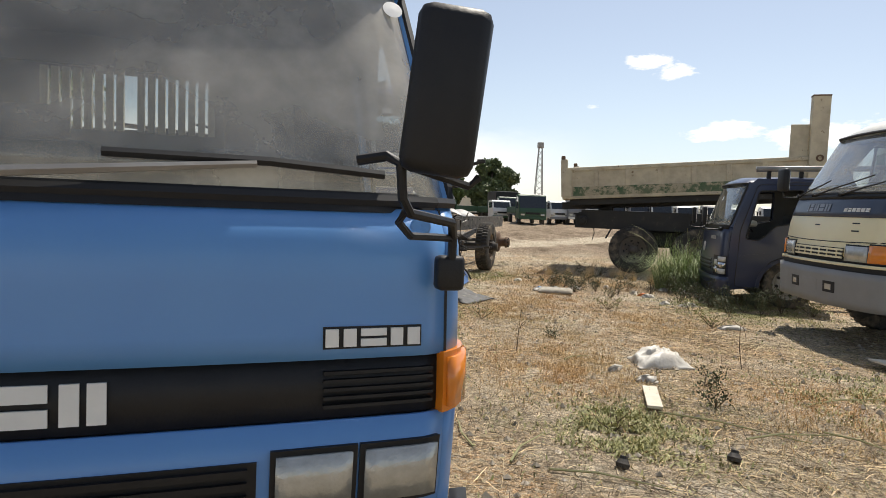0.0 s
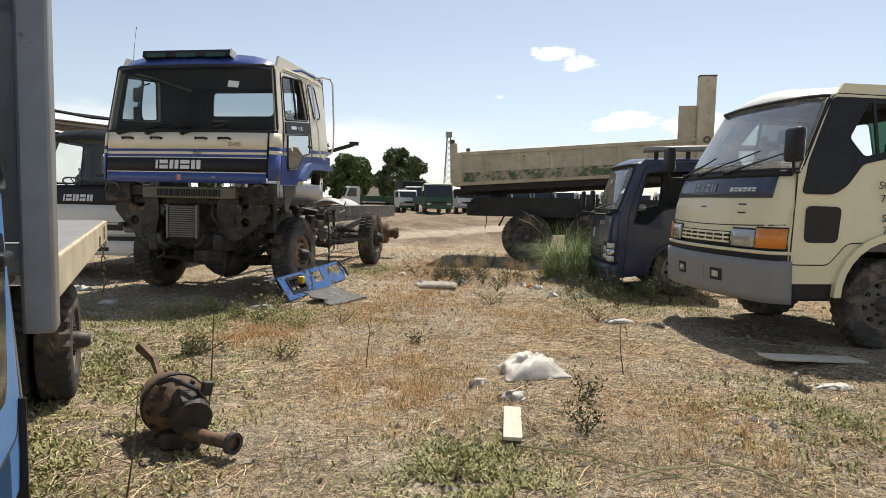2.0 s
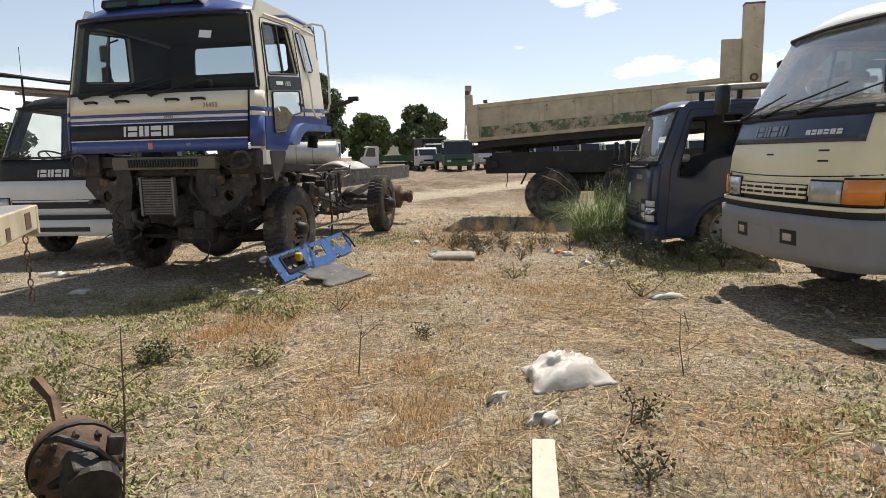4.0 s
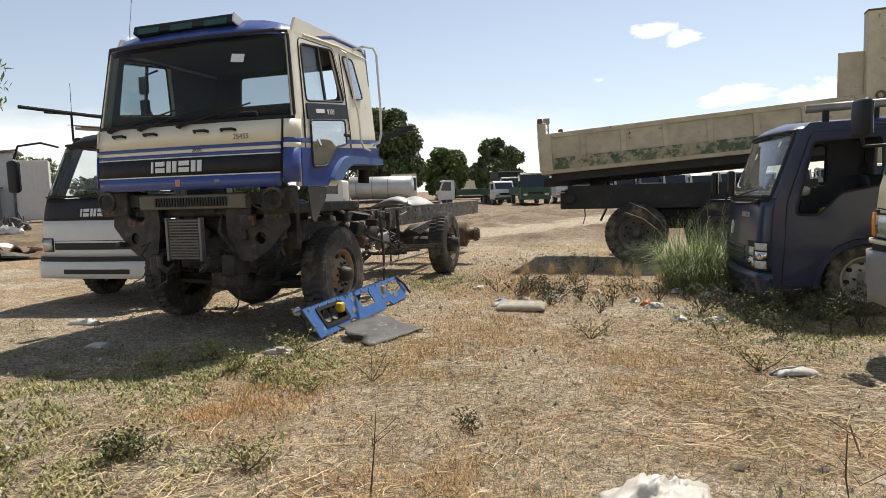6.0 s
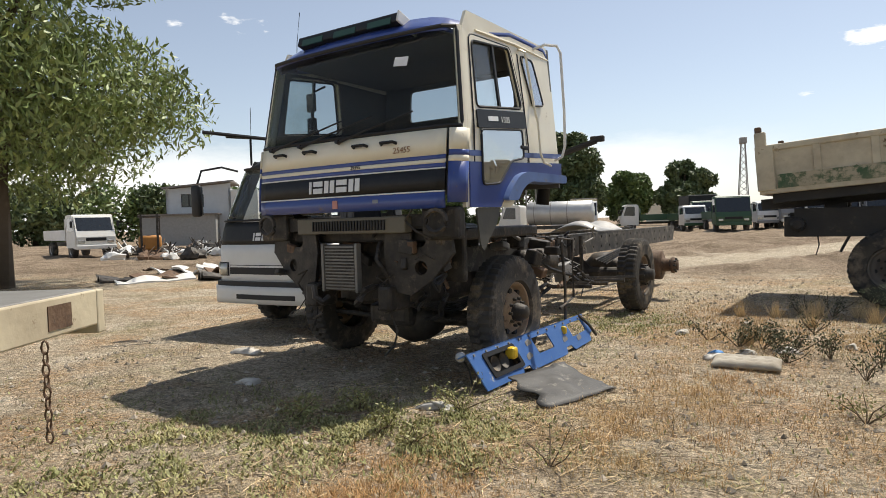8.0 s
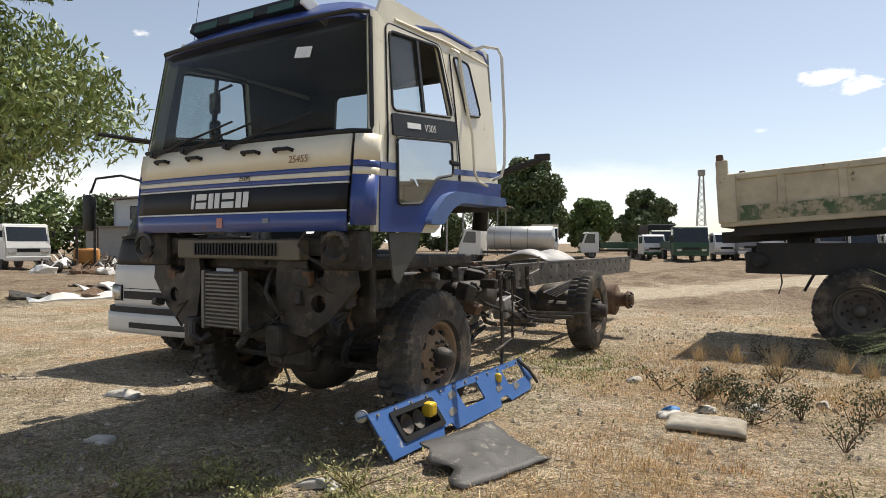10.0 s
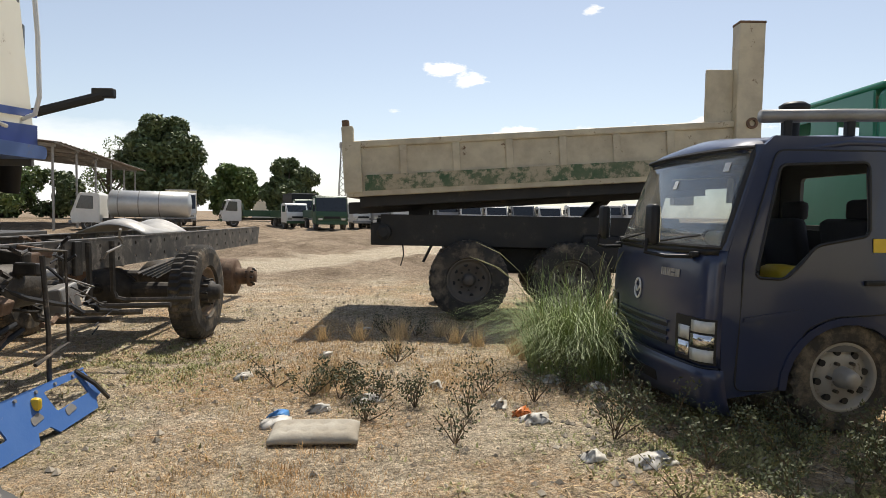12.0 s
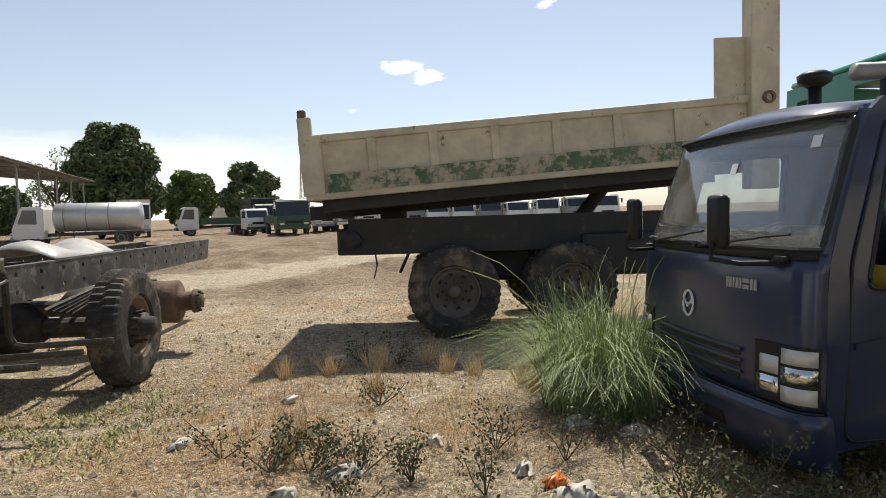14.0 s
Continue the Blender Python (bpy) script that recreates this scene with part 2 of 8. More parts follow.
M_PAPER = mat("white plastic film", (0.56, 0.53, 0.47), 0.45, second=(0.4, 0.36, 0.3), scale=7, bump=0.4, bump_scale=22)
M_FOAM = mat("soiled seat foam", (0.4, 0.365, 0.3), 0.9, second=(0.28, 0.24, 0.18), scale=6, amount=0.8, bump=0.3, bump_scale=60)
M_WOOD = mat("bleached plank", (0.62, 0.56, 0.45), 0.8, second=(0.5, 0.44, 0.34), scale=9, bump=0.3, bump_scale=40)
M_LABEL = mat("white sticker", (0.8, 0.8, 0.78), 0.4, bump=0.0)
M_BARK = mat("bark", (0.1, 0.075, 0.05), 0.9, bump=0.5, bump_scale=20)
M_LEAF = mat("tree leaves", (0.18, 0.24, 0.07), 0.5, second=(0.28, 0.32, 0.12), scale=1.5, amount=0.8, bump=0, rnd=-0.45)
M_LEAFDK = mat("dark tree leaves", (0.085, 0.12, 0.045), 0.6, second=(0.14, 0.17, 0.07), scale=0.4, amount=0.8, bump=0, rnd=-0.4)
M_LEAFMID = mat("bush leaves", (0.12, 0.18, 0.05), 0.6, second=(0.19, 0.23, 0.08), scale=0.4, amount=0.8, bump=0, rnd=-0.4)
M_GRASS = mat("tall grass blades", (0.2, 0.28, 0.085), 0.5, second=(0.36, 0.38, 0.17), scale=6, amount=0.7, bump=0, rnd=-0.3)
M_WEED = mat("low weeds", (0.23, 0.235, 0.08), 0.6, second=(0.38, 0.34, 0.15), scale=1.2, amount=0.8, bump=0, rnd=-0.35)
M_STRAW = mat("dry straw", (0.66, 0.53, 0.33), 0.8, second=(0.46, 0.32, 0.16), scale=0.8, amount=0.9, bump=0, rnd=-0.4)
M_RUSSET = mat("russet dry grass", (0.5, 0.3, 0.125), 0.8, second=(0.52, 0.39, 0.19), scale=0.8, amount=0.9, bump=0, rnd=-0.35)
M_STONE = mat("mixed stones and clods", (0.38, 0.33, 0.26), 0.85, second=(0.22, 0.18, 0.135), scale=9, bump=0.4, bump_scale=30, rnd=-0.55)
M_GALV = mat("corrugated roof sheet", (0.22, 0.2, 0.18), 0.6, 0.3, second=(0.14, 0.11, 0.09), scale=2, stain=RUST, stain_scale=2, stain_cut=0.55, bump=0.1)
M_HOUSE = mat("pale house wall", (0.55, 0.57, 0.58), 0.8, second=(0.48, 0.5, 0.5), scale=2, bump=0.1)
M_BLOCK = mat("grey block wall", (0.3, 0.3, 0.29), 0.9, bump=0.3, bump_scale=12)
M_PINK = mat("faded red label", (0.55, 0.25, 0.2), 0.6, bump=0.0)
GLASS = glass_mat("window glass", (0.88, 0.91, 0.9), 0.04, 0.05)
GLASS_DARK = glass_mat("dark dusty windscreen", (0.68, 0.72, 0.73), 0.012, 0.015)
MIRROR_GLASS = glass_mat("reflecting side glass", (0.4, 0.45, 0.45), 0.66, 0.04)
# the dust film here paints the haze of reflected sky
GLASS_HAZE = glass_mat("windscreen with painted sky haze", (0.8, 0.84, 0.83), 0.16, 0.14)
# this much dust paints the bright sky into the yellow truck's glass
GLASS_SKY = glass_mat("windscreen with painted sky brightness", (0.85, 0.88, 0.87), 0.3, 0.26)
GLASS_DUST = glass_mat("dust-filmed windscreen", (0.84, 0.86, 0.84), 0.07, 0.46)


# ---- mesh helpers ----
def mesh(bm, name):
    me = bpy.data.meshes.new(name)
    bm.normal_update()
    bm.to_mesh(me)
    bm.free()
    return me


def part(name, bm, material, parent, label="", smooth=False):
    """Links a bmesh as one mesh object under a thing or under a part."""
    me = mesh(bm, name)
    me.materials.append(material)
    if smooth:
        me.shade_smooth()
    ob = new(name, me)
    ob.parent = parent
    return tagged(ob, label)


def thing(name, m, label, category, group="", kind=""):
    ob = new(name)
    ob.empty_display_size = 0.1
    ob.matrix_world = m
    return tagged(ob, label, category, group, kind)


def solo(name, bm, material, label, category, group="", kind="", smooth=False, m=None):
    ob = part(name, bm, material, None, "", smooth)
    if m is not None:
        ob.matrix_world = m
    return tagged(ob, label, category, group, kind)


def box(bm, c, s, bevel=0.0, rot=None):
    m = Matrix.LocRotScale(Vector(c), rot, Vector(s))
    vs = bmesh.ops.create_cube(bm, size=1.0, matrix=m)["verts"]
    if bevel:
        es = list({e for v in vs for e in v.link_edges})
        bmesh.ops.bevel(bm, geom=es, offset=bevel, segments=2, affect="EDGES", profile=0.5)
    return bm


def boxm(c, s, bevel=0.0, rot=None):
    return box(bmesh.new(), c, s, bevel, rot)


def rot_to(d):
    return Vector(d).normalized().to_track_quat("Z", "Y")


def cyl(bm, a, b, r, n=14, r2=None, cap=True):
    a, b = Vector(a), Vector(b)
    d = b - a
    m = Matrix.LocRotScale((a + b) / 2, rot_to(d), None)
    bmesh.ops.create_cone(bm, cap_ends=cap, segments=n, radius1=r, radius2=r if r2 is None else r2, depth=d.length, matrix=m)
    return bm


def cylm(a, b, r, n=14, r2=None):
    return cyl(bmesh.new(), a, b, r, n, r2)


def tube(bm, pts, r, n=8, closed=False):
    """A round bar along points."""
    pts = [Vector(p) for p in pts]
    rings = []
    up = Vector((0.03, 0.05, 1)).normalized()
    for i, p in enumerate(pts):
        if closed:
            d = pts[(i + 1) % len(pts)] - pts[i - 1]
        else:
            d = pts[min(i + 1, len(pts) - 1)] - pts[max(i - 1, 0)]
        d.normalize()
        u = d.cross(up)
        if u.length < 0.05:
            u = d.cross(Vector((1, 0, 0)))
        u.normalize()
        v = d.cross(u)
        rr = r[i] if isinstance(r, (list, tuple)) else r
        rings.append([bm.verts.new(p + rr * (math.cos(k * 2 * math.pi / n) * u + math.sin(k * 2 * math.pi / n) * v)) for k in range(n)])
    m = len(rings)
    for i in range(m if closed else m - 1):
        a, b = rings[i], rings[(i + 1) % m]
        for k in range(n):
            bm.faces.new((a[k], a[(k + 1) % n], b[(k + 1) % n], b[k]))
    if not closed:
        bm.faces.new(rings[0][::-1])
        bm.faces.new(rings[-1])
    return bm


def tubem(pts, r, n=8, closed=False):
    return tube(bmesh.new(), pts, r, n, closed)


def lathe(bm, profile, origin, axis, n=32):
    """Turns (along, radius) pairs about an axis through origin."""
    q = rot_to(axis)
    o = Vector(origin)
    rings = []
    for h, r in profile:
        rings.append([bm.verts.new(o + q @ Vector((r * math.cos(2 * math.pi * k / n), r * math.sin(2 * math.pi * k / n), h))) for k in range(n)])
    for a, b in zip(rings, rings[1:]):
        for k in range(n):
            bm.faces.new((a[k], a[(k + 1) % n], b[(k + 1) % n], b[k]))
    return bm


def sheet(outer, holes, place, thick, rounding=0):
    """A plate with openings: outlines in (u, v), laid into space by place(u, v, depth)."""
    bm = bmesh.new()
    loops = [outer, *holes]
    edges, ring = [], []
    for lp in loops:
        vs = [bm.verts.new(place(u, v, 0)) for u, v in lp]
        ring.append(vs)
        edges += [bm.edges.new((vs[i], vs[(i + 1) % len(vs)])) for i in range(len(vs))]
    bmesh.ops.triangle_fill(bm, edges=edges, use_beauty=True, use_dissolve=False)
    faces = list(bm.faces)
    back = {}
    for lp, vs in zip(loops, ring):
        for (u, v), w in zip(lp, vs):
            back[w] = bm.verts.new(place(u, v, thick))
    for f in faces:
        bm.faces.new([back[w] for w in reversed(f.verts)])
    for vs in ring:
        for i in range(len(vs)):
            a, b = vs[i], vs[(i + 1) % len(vs)]
            bm.faces.new((a, b, back[b], back[a]))
    bmesh.ops.recalc_face_normals(bm, faces=list(bm.faces))
    return bm


def rounded(pts, r=0.05, seg=4):
    """An outline with its corners rounded."""
    out, n = [], len(pts)
    for i in range(n):
        p, a, b = Vector(pts[i]).to_2d(), Vector(pts[i - 1]).to_2d(), Vector(pts[(i + 1) % n]).to_2d()
        da, db = (a - p), (b - p)
        k = min(r, da.length * 0.45, db.length * 0.45)
        s, e = p + da.normalized() * k, p + db.normalized() * k
        for j in range(seg + 1):
            t = j / seg
            out.append(tuple(s * (1 - t) ** 2 + p * 2 * t * (1 - t) + e * t * t))
    return out


def grow(pts, d):
    """An outline moved outwards by d (about its middle)."""
    cx, cy = sum(p[0] for p in pts) / len(pts), sum(p[1] for p in pts) / len(pts)
    out = []
    for x, y in pts:
        l = math.hypot(x - cx, y - cy)
        out.append((x + (x - cx) / l * d, y + (y - cy) / l * d))
    return out


def front_point(s, z, C, out=0.0):
    """A point of a cab's rounded front: s from -1 (one rear edge of the corner) to 1, at height z."""
    hw, y0, r = C["hw"](z), C["front"](z), C["r"]
    bulge = C.get("bulge", 0.03)
    flat = hw - r
    arc = r * math.pi / 2
    total = flat + arc
    d = abs(s) * total
    sg = 1 if s >= 0 else -1
    if d <= flat:
        x, y, nx, ny = d, y0 + bulge * (d / hw) ** 2 - bulge, 0.0, -1.0
    else:
        a = (d - flat) / r
        yb = bulge * (flat / hw) ** 2 - bulge
        x, y, nx, ny = flat + r * math.sin(a), y0 + yb + r * (1 - math.cos(a)), math.sin(a), -math.cos(a)
    return Vector((sg * (x + nx * out), y + ny * out, z))


def skin(C, z0, z1, s0=-1, s1=1, ns=26, nz=4, out=0.0, thick=0.02):
    """A sheet of a cab's front between two heights, with thickness."""
    bm = bmesh.new()
    grids = []
    for o in (out, out - thick):
        grids.append([[bm.verts.new(front_point(s0 + (s1 - s0) * i / ns, z0 + (z1 - z0) * j / nz, C, o)) for i in range(ns + 1)] for j in range(nz + 1)])
    for g, flip in ((grids[0], False), (grids[1], True)):
        for j in range(nz):
            for i in range(ns):
                q = [g[j][i], g[j][i + 1], g[j + 1][i + 1], g[j + 1][i]]
                bm.faces.new(q[::-1] if flip else q)
    a, b = grids
    rim = [(0, i) for i in range(ns)] + [(j, ns) for j in range(nz)] + [(nz, i) for i in range(ns, 0, -1)] + [(j, 0) for j in range(nz, 0, -1)]
    for k in range(len(rim)):
        (j, i), (jj, ii) = rim[k], rim[(k + 1) % len(rim)]
        bm.faces.new((a[jj][ii], a[j][i], b[j][i], b[jj][ii]))
    return bm


def edge_y(C, z):
    """Where the rounded front meets the side."""
    return front_point(1, z, C).y


def wheel(parent, pos, side, R, w, rim_r, material=M_RIM, dish=0.06, nuts=8, lugs=36, name="wheel", hub=True, tyre=M_RUBBER):
    """A truck wheel: tyre with tread blocks, dished rim with dark discs for hand holes, hub and nuts. side: the axle's
    outward way.
    """
    o, ax = Vector(pos), Vector(side).normalized()
    h = w / 2
    prof = [(h * 0.7, rim_r), (h * 0.98, rim_r + 0.02), (h, R * 0.82), (h * 0.93, R * 0.93), (h * 0.78, R * 0.985), (h * 0.4, R), (-h * 0.4, R), (-h * 0.78, R * 0.985), (-h * 0.93, R * 0.93), (-h, R * 0.82), (-h * 0.98, rim_r + 0.02), (-h * 0.7, rim_r)]
    q = rot_to(ax)
    seg = 2 * lugs
    bm, rings = bmesh.new(), []
    prof = prof[:3] + [(h * 0.93, R * 0.93), (h * 0.8, R * 0.985), (h * 0.3, R), (h * 0.1, R * 0.993), (-h * 0.1, R * 0.993), (-h * 0.3, R), (-h * 0.8, R * 0.985), (-h * 0.93, R * 0.93)] + prof[-3:]
    for i, (hh, rr) in enumerate(prof):
        ring = []
        for k in range(seg):
            cut = 0.02 if 4 <= i <= 9 and (k + (i > 6)) % 2 == 0 else 0.0
            cut = 0.012 if i in (3, 10) and (k + (i > 6)) % 2 == 0 else cut
            a = 2 * math.pi * k / seg
            ring.append(bm.verts.new(o + q @ Vector(((rr - cut) * math.cos(a), (rr - cut) * math.sin(a), hh))))
        rings.append(ring)
    for ra, rb in zip(rings, rings[1:]):
        for k in range(seg):
            bm.faces.new((ra[k], ra[(k + 1) % seg], rb[(k + 1) % seg], rb[k]))
    ty = part(name, bm, tyre, parent, "worn truck tyre with dusty tread")
    d = dish
    prof = [(h * 0.72, rim_r + 0.012), (h * 0.8, rim_r - 0.005), (h * 0.7, rim_r - 0.02), (h * 0.3, rim_r - 0.03), (h * 0.3 - d * 0.2, rim_r * 0.8), (h * 0.3 + d * 0.6, rim_r * 0.6), (h * 0.3 + d * 0.6, rim_r * 0.32), (h * 0.3 + d * 0.5, 0.0)]
    rim = part("rim", lathe(bmesh.new(), prof, o, ax, 32), material, ty, "steel wheel rim", True)
    # black discs on the closed rim paint the shade inside its hand holes
    for k in range(8):
        a = 2 * math.pi * k / 8 + 0.2
        c = o + q @ Vector((math.cos(a) * rim_r * 0.72, math.sin(a) * rim_r * 0.72, h * 0.3 + d * 0.22))
        part("hand_hole", cylm(c - ax * 0.02, c + ax * 0.014, rim_r * 0.1, 10), M_GASKET, ty)
    if hub:
        base = h * 0.3 + d * 0.6
        bm = lathe(bmesh.new(), [(base - 0.02, rim_r * 0.33), (base + 0.05, rim_r * 0.3), (base + 0.1, rim_r * 0.24), (base + 0.12, rim_r * 0.18), (base + 0.12, 0)], o, ax, 20)
        part("hub", bm, M_GREASE if material is M_RIM else material, ty, "greasy wheel hub", True)
        for k in range(nuts):
            a = 2 * math.pi * k / nuts
            c = o + q @ Vector((math.cos(a) * rim_r * 0.46, math.sin(a) * rim_r * 0.46, base))
            part("wheel_nut", cylm(c - ax * 0.01, c + ax * 0.035, rim_r * 0.055, 6), M_GREASE, ty)
    return ty


def letters(parent, name, place, heights, widths, material, label):
    """A word mark drawn as plain blocks: a row of (start, end) along u, between two heights."""
    for k, (a, b) in enumerate(widths):
        bm = bmesh.new()
        z0, z1 = heights
        if b - a < 0.35 * (z1 - z0):
            spans = [(a, b, z0, z1)]
        else:
            if k % 2:
                spans = [(a, b, z0 + (z1 - z0) * 0.58, z1), (a, b, z0, z0 + (z1 - z0) * 0.42)]
            else:
                w = (b - a) * 0.42
                spans = [(a, a + w, z0, z1), (b - w, b, z0, z1)]
        for u0, u1, v0, v1 in spans:
            vs = [place(u, v, o) for o in (0, 0.006) for u, v in ((u0, v0), (u1, v0), (u1, v1), (u0, v1))]
            q = [bm.verts.new(p) for p in vs]
            for f in ((0, 1, 2, 3), (7, 6, 5, 4), (0, 4, 5, 1), (1, 5, 6, 2), (2, 6, 7, 3), (3, 7, 4, 0)):
                bm.faces.new([q[i] for i in f])
        bmesh.ops.recalc_face_normals(bm, faces=list(bm.faces))
        part(name, bm, material, parent, label)


def smooth_step(z, pts):
    """Piecewise line through (z, value) pairs."""
    if z <= pts[0][0]:
        return pts[0][1]
    for (a, va), (b, vb) in zip(pts, pts[1:]):
        if z <= b:
            return va + (vb - va) * (z - a) / (b - a)
    return pts[-1][1]

# ---- ground ----
def ground_height(x, y):
    h = 0.02 * noise.noise(Vector((x * 0.5, y * 0.5, 0))) + 0.012 * noise.noise(Vector((x * 1.9, y * 1.9, 3)))
    far = min(1, max(0, (y - 17) / 5))
    track = math.exp(-((y - 21.2 - 1.05 * x) / 2.2) ** 2)
    h += far * (1 - 0.85 * track) * (0.17 * noise.noise(Vector((x * 0.35, y * 0.35, 7))) + 0.2 * abs(noise.noise(Vector((x * 0.9, y * 0.9, 9)))) + 0.07 * noise.noise(Vector((x * 2.3, y * 2.3, 4))))
    h += 0.16 * math.exp(-((y - 32 - 0.1 * x) / 4.0) ** 2) * (0.6 + 0.6 * noise.noise(Vector((x * 0.3, y * 0.4, 2)))) * min(1, max(0, (x + 4) / 3)) * min(1, max(0, (14 - x) / 4))
    return h


def make_ground():
    def axis(lo, hi, fine, reach):
        vals = list(np.arange(lo, hi + 1e-6, fine))
        step, v, w = fine, vals[-1], vals[0]
        while v < reach:
            step *= 1.22
            v, w = v + step, w - step
            vals.append(v)
            vals.insert(0, w)
        return vals

    xs, ys = axis(-9, 12, 0.16, 900), axis(-2, 40, 0.18, 900)
    verts = [(x, y, ground_height(x, y) if abs(x) < 60 and -10 < y < 80 else 0) for y in ys for x in xs]
    nx = len(xs)
    faces = [(j * nx + i, j * nx + i + 1, (j + 1) * nx + i + 1, (j + 1) * nx + i) for j in range(len(ys) - 1) for i in range(nx - 1)]
    me = bpy.data.meshes.new("ground")
    me.from_pydata(verts, [], faces)
    me.shade_smooth()
    m = bpy.data.materials.new("dry earth with sparse grass")
    m.use_nodes = True
    N, L = m.node_tree.nodes, m.node_tree.links
    b = N["Principled BSDF"]
    b.inputs["Roughness"].default_value = 0.95
    b.inputs["Specular IOR Level"].default_value = 0.1
    co = N.new("ShaderNodeTexCoord")

    def nz(scale, detail=6, rough=0.6, lo=0.4, hi=0.6, out=1.0):
        n = N.new("ShaderNodeTexNoise")
        n.inputs["Scale"].default_value, n.inputs["Detail"].default_value, n.inputs["Roughness"].default_value = scale, detail, rough
        L.new(co.outputs["Object"], n.inputs["Vector"])
        r = N.new("ShaderNodeMapRange")
        r.inputs[1].default_value, r.inputs[2].default_value, r.inputs[4].default_value = lo, hi, out
        L.new(n.outputs["Fac"], r.inputs[0])
        return n, r.outputs[0]

    def mixc(fac, a, c):
        x = N.new("ShaderNodeMixRGB")
        L.new(fac, x.inputs[0])
        for i, v in ((1, a), (2, c)):
            if isinstance(v, tuple):
                x.inputs[i].default_value = (*v, 1)
            else:
                L.new(v, x.inputs[i])
        return x.outputs[0]

    def mul(a, c):
        x = N.new("ShaderNodeMath")
        x.operation = "MULTIPLY"
        for i, v in ((0, a), (1, c)):
            if isinstance(v, (int, float)):
                x.inputs[i].default_value = v
            else:
                L.new(v, x.inputs[i])
        return x.outputs[0]

    def cells(scale, lo, hi):
        """Clods: a brightness for each cell, and its rounded height."""
        wob = N.new("ShaderNodeTexNoise")
        wob.inputs["Scale"].default_value, wob.inputs["Detail"].default_value = scale * 0.8, 3
        L.new(co.outputs["Object"], wob.inputs["Vector"])
        add = N.new("ShaderNodeMixRGB")
        add.blend_type = "ADD"
        add.inputs[0].default_value = 0.9 / scale
        L.new(co.outputs["Object"], add.inputs[1])
        L.new(wob.outputs["Color"], add.inputs[2])
        v = N.new("ShaderNodeTexVoronoi")
        v.inputs["Scale"].default_value = scale
        L.new(add.outputs[0], v.inputs["Vector"])
        g = N.new("ShaderNodeSeparateColor")
        L.new(v.outputs["Color"], g.inputs[0])
        r = N.new("ShaderNodeMapRange")
        r.inputs[3].default_value, r.inputs[4].default_value = lo, hi
        L.new(g.outputs[0], r.inputs[0])
        return r.outputs[0], v.outputs["Distance"]

    def shade(c, k):
        h = N.new("ShaderNodeHueSaturation")
        L.new(k, h.inputs["Value"])
        L.new(c, h.inputs["Color"])
        return h.outputs[0]

    _, f_big = nz(0.45, 5, 0.6, 0.42, 0.6)
    _, f_mid = nz(2.2, 8, 0.65, 0.42, 0.62)
    grit, f_grit = nz(24, 9, 0.8, 0.42, 0.6)
    _, f_rus = nz(0.5, 7, 0.7, 0.47, 0.58, 0.85)
    _, f_green = nz(0.75, 9, 0.75, 0.53, 0.62, 0.75)
    _, f_speck = nz(45, 4, 0.85, 0.58, 0.64)
    _, f_dark = nz(27, 7, 0.85, 0.54, 0.62)
    _, f_pale = nz(1.1, 8, 0.75, 0.52, 0.64, 0.8)
    k_big, d_big = cells(26, 0.72, 1.22)
    k_small, d_small = cells(75, 0.62, 1.38)
    col = mixc(f_big, (0.47, 0.385, 0.275), (0.38, 0.31, 0.22))
    col = mixc(f_mid, col, (0.53, 0.44, 0.315))
    col = mixc(f_pale, col, (0.62, 0.54, 0.42))
    col = mixc(mul(f_rus, f_grit), col, (0.44, 0.24, 0.095))
    col = mixc(mul(f_green, f_grit), col, (0.17, 0.175, 0.065))
    col = mixc(mul(f_dark, 0.6), col, (0.1, 0.07, 0.048))
    col = mixc(mul(f_speck, 0.75), col, (0.66, 0.58, 0.45))
    # the churned yard further off, with a beaten track across it
    sp = N.new("ShaderNodeSeparateXYZ")
    L.new(co.outputs["Object"], sp.inputs[0])
    edge, _ = nz(0.8, 6, 0.7)
    yy = N.new("ShaderNodeMath")
    yy.operation = "MULTIPLY_ADD"
    L.new(edge.outputs["Fac"], yy.inputs[0])
    yy.inputs[1].default_value = 5.0
    L.new(sp.outputs["Y"], yy.inputs[2])
    ra = N.new("ShaderNodeMapRange")
    ra.inputs[1].default_value, ra.inputs[2].default_value = 20.0, 22.5
    L.new(yy.outputs[0], ra.inputs[0])
    _, f_ruts = nz(0.35, 9, 0.75, 0.42, 0.6)
    sand = mixc(f_ruts, (0.33, 0.255, 0.18), (0.17, 0.125, 0.085))
    sand = mixc(mul(f_mid, 0.35), sand, (0.38, 0.3, 0.21))
    sand = mixc(mul(f_dark, 0.55), sand, (0.11, 0.08, 0.055))
    # distance to the track: y runs from 21 at x = 2 to 29 at x = 8
    tr = N.new("ShaderNodeMath")
    tr.operation = "MULTIPLY_ADD"
    L.new(sp.outputs["X"], tr.inputs[0])
    tr.inputs[1].default_value = -1.05
    L.new(yy.outputs[0], tr.inputs[2])
    off = N.new("ShaderNodeMath")
    off.operation = "SUBTRACT"
    L.new(tr.outputs[0], off.inputs[0])
    off.inputs[1].default_value = 23.2
    ab = N.new("ShaderNodeMath")
    ab.operation = "ABSOLUTE"
    L.new(off.outputs[0], ab.inputs[0])
    tm = N.new("ShaderNodeMapRange")
    tm.inputs[1].default_value, tm.inputs[2].default_value, tm.inputs[3].default_value, tm.inputs[4].default_value = 1.6, 2.8, 0.9, 0.0
    L.new(ab.outputs[0], tm.inputs[0])
    track = mixc(f_mid, (0.56, 0.48, 0.36), (0.48, 0.4, 0.29))
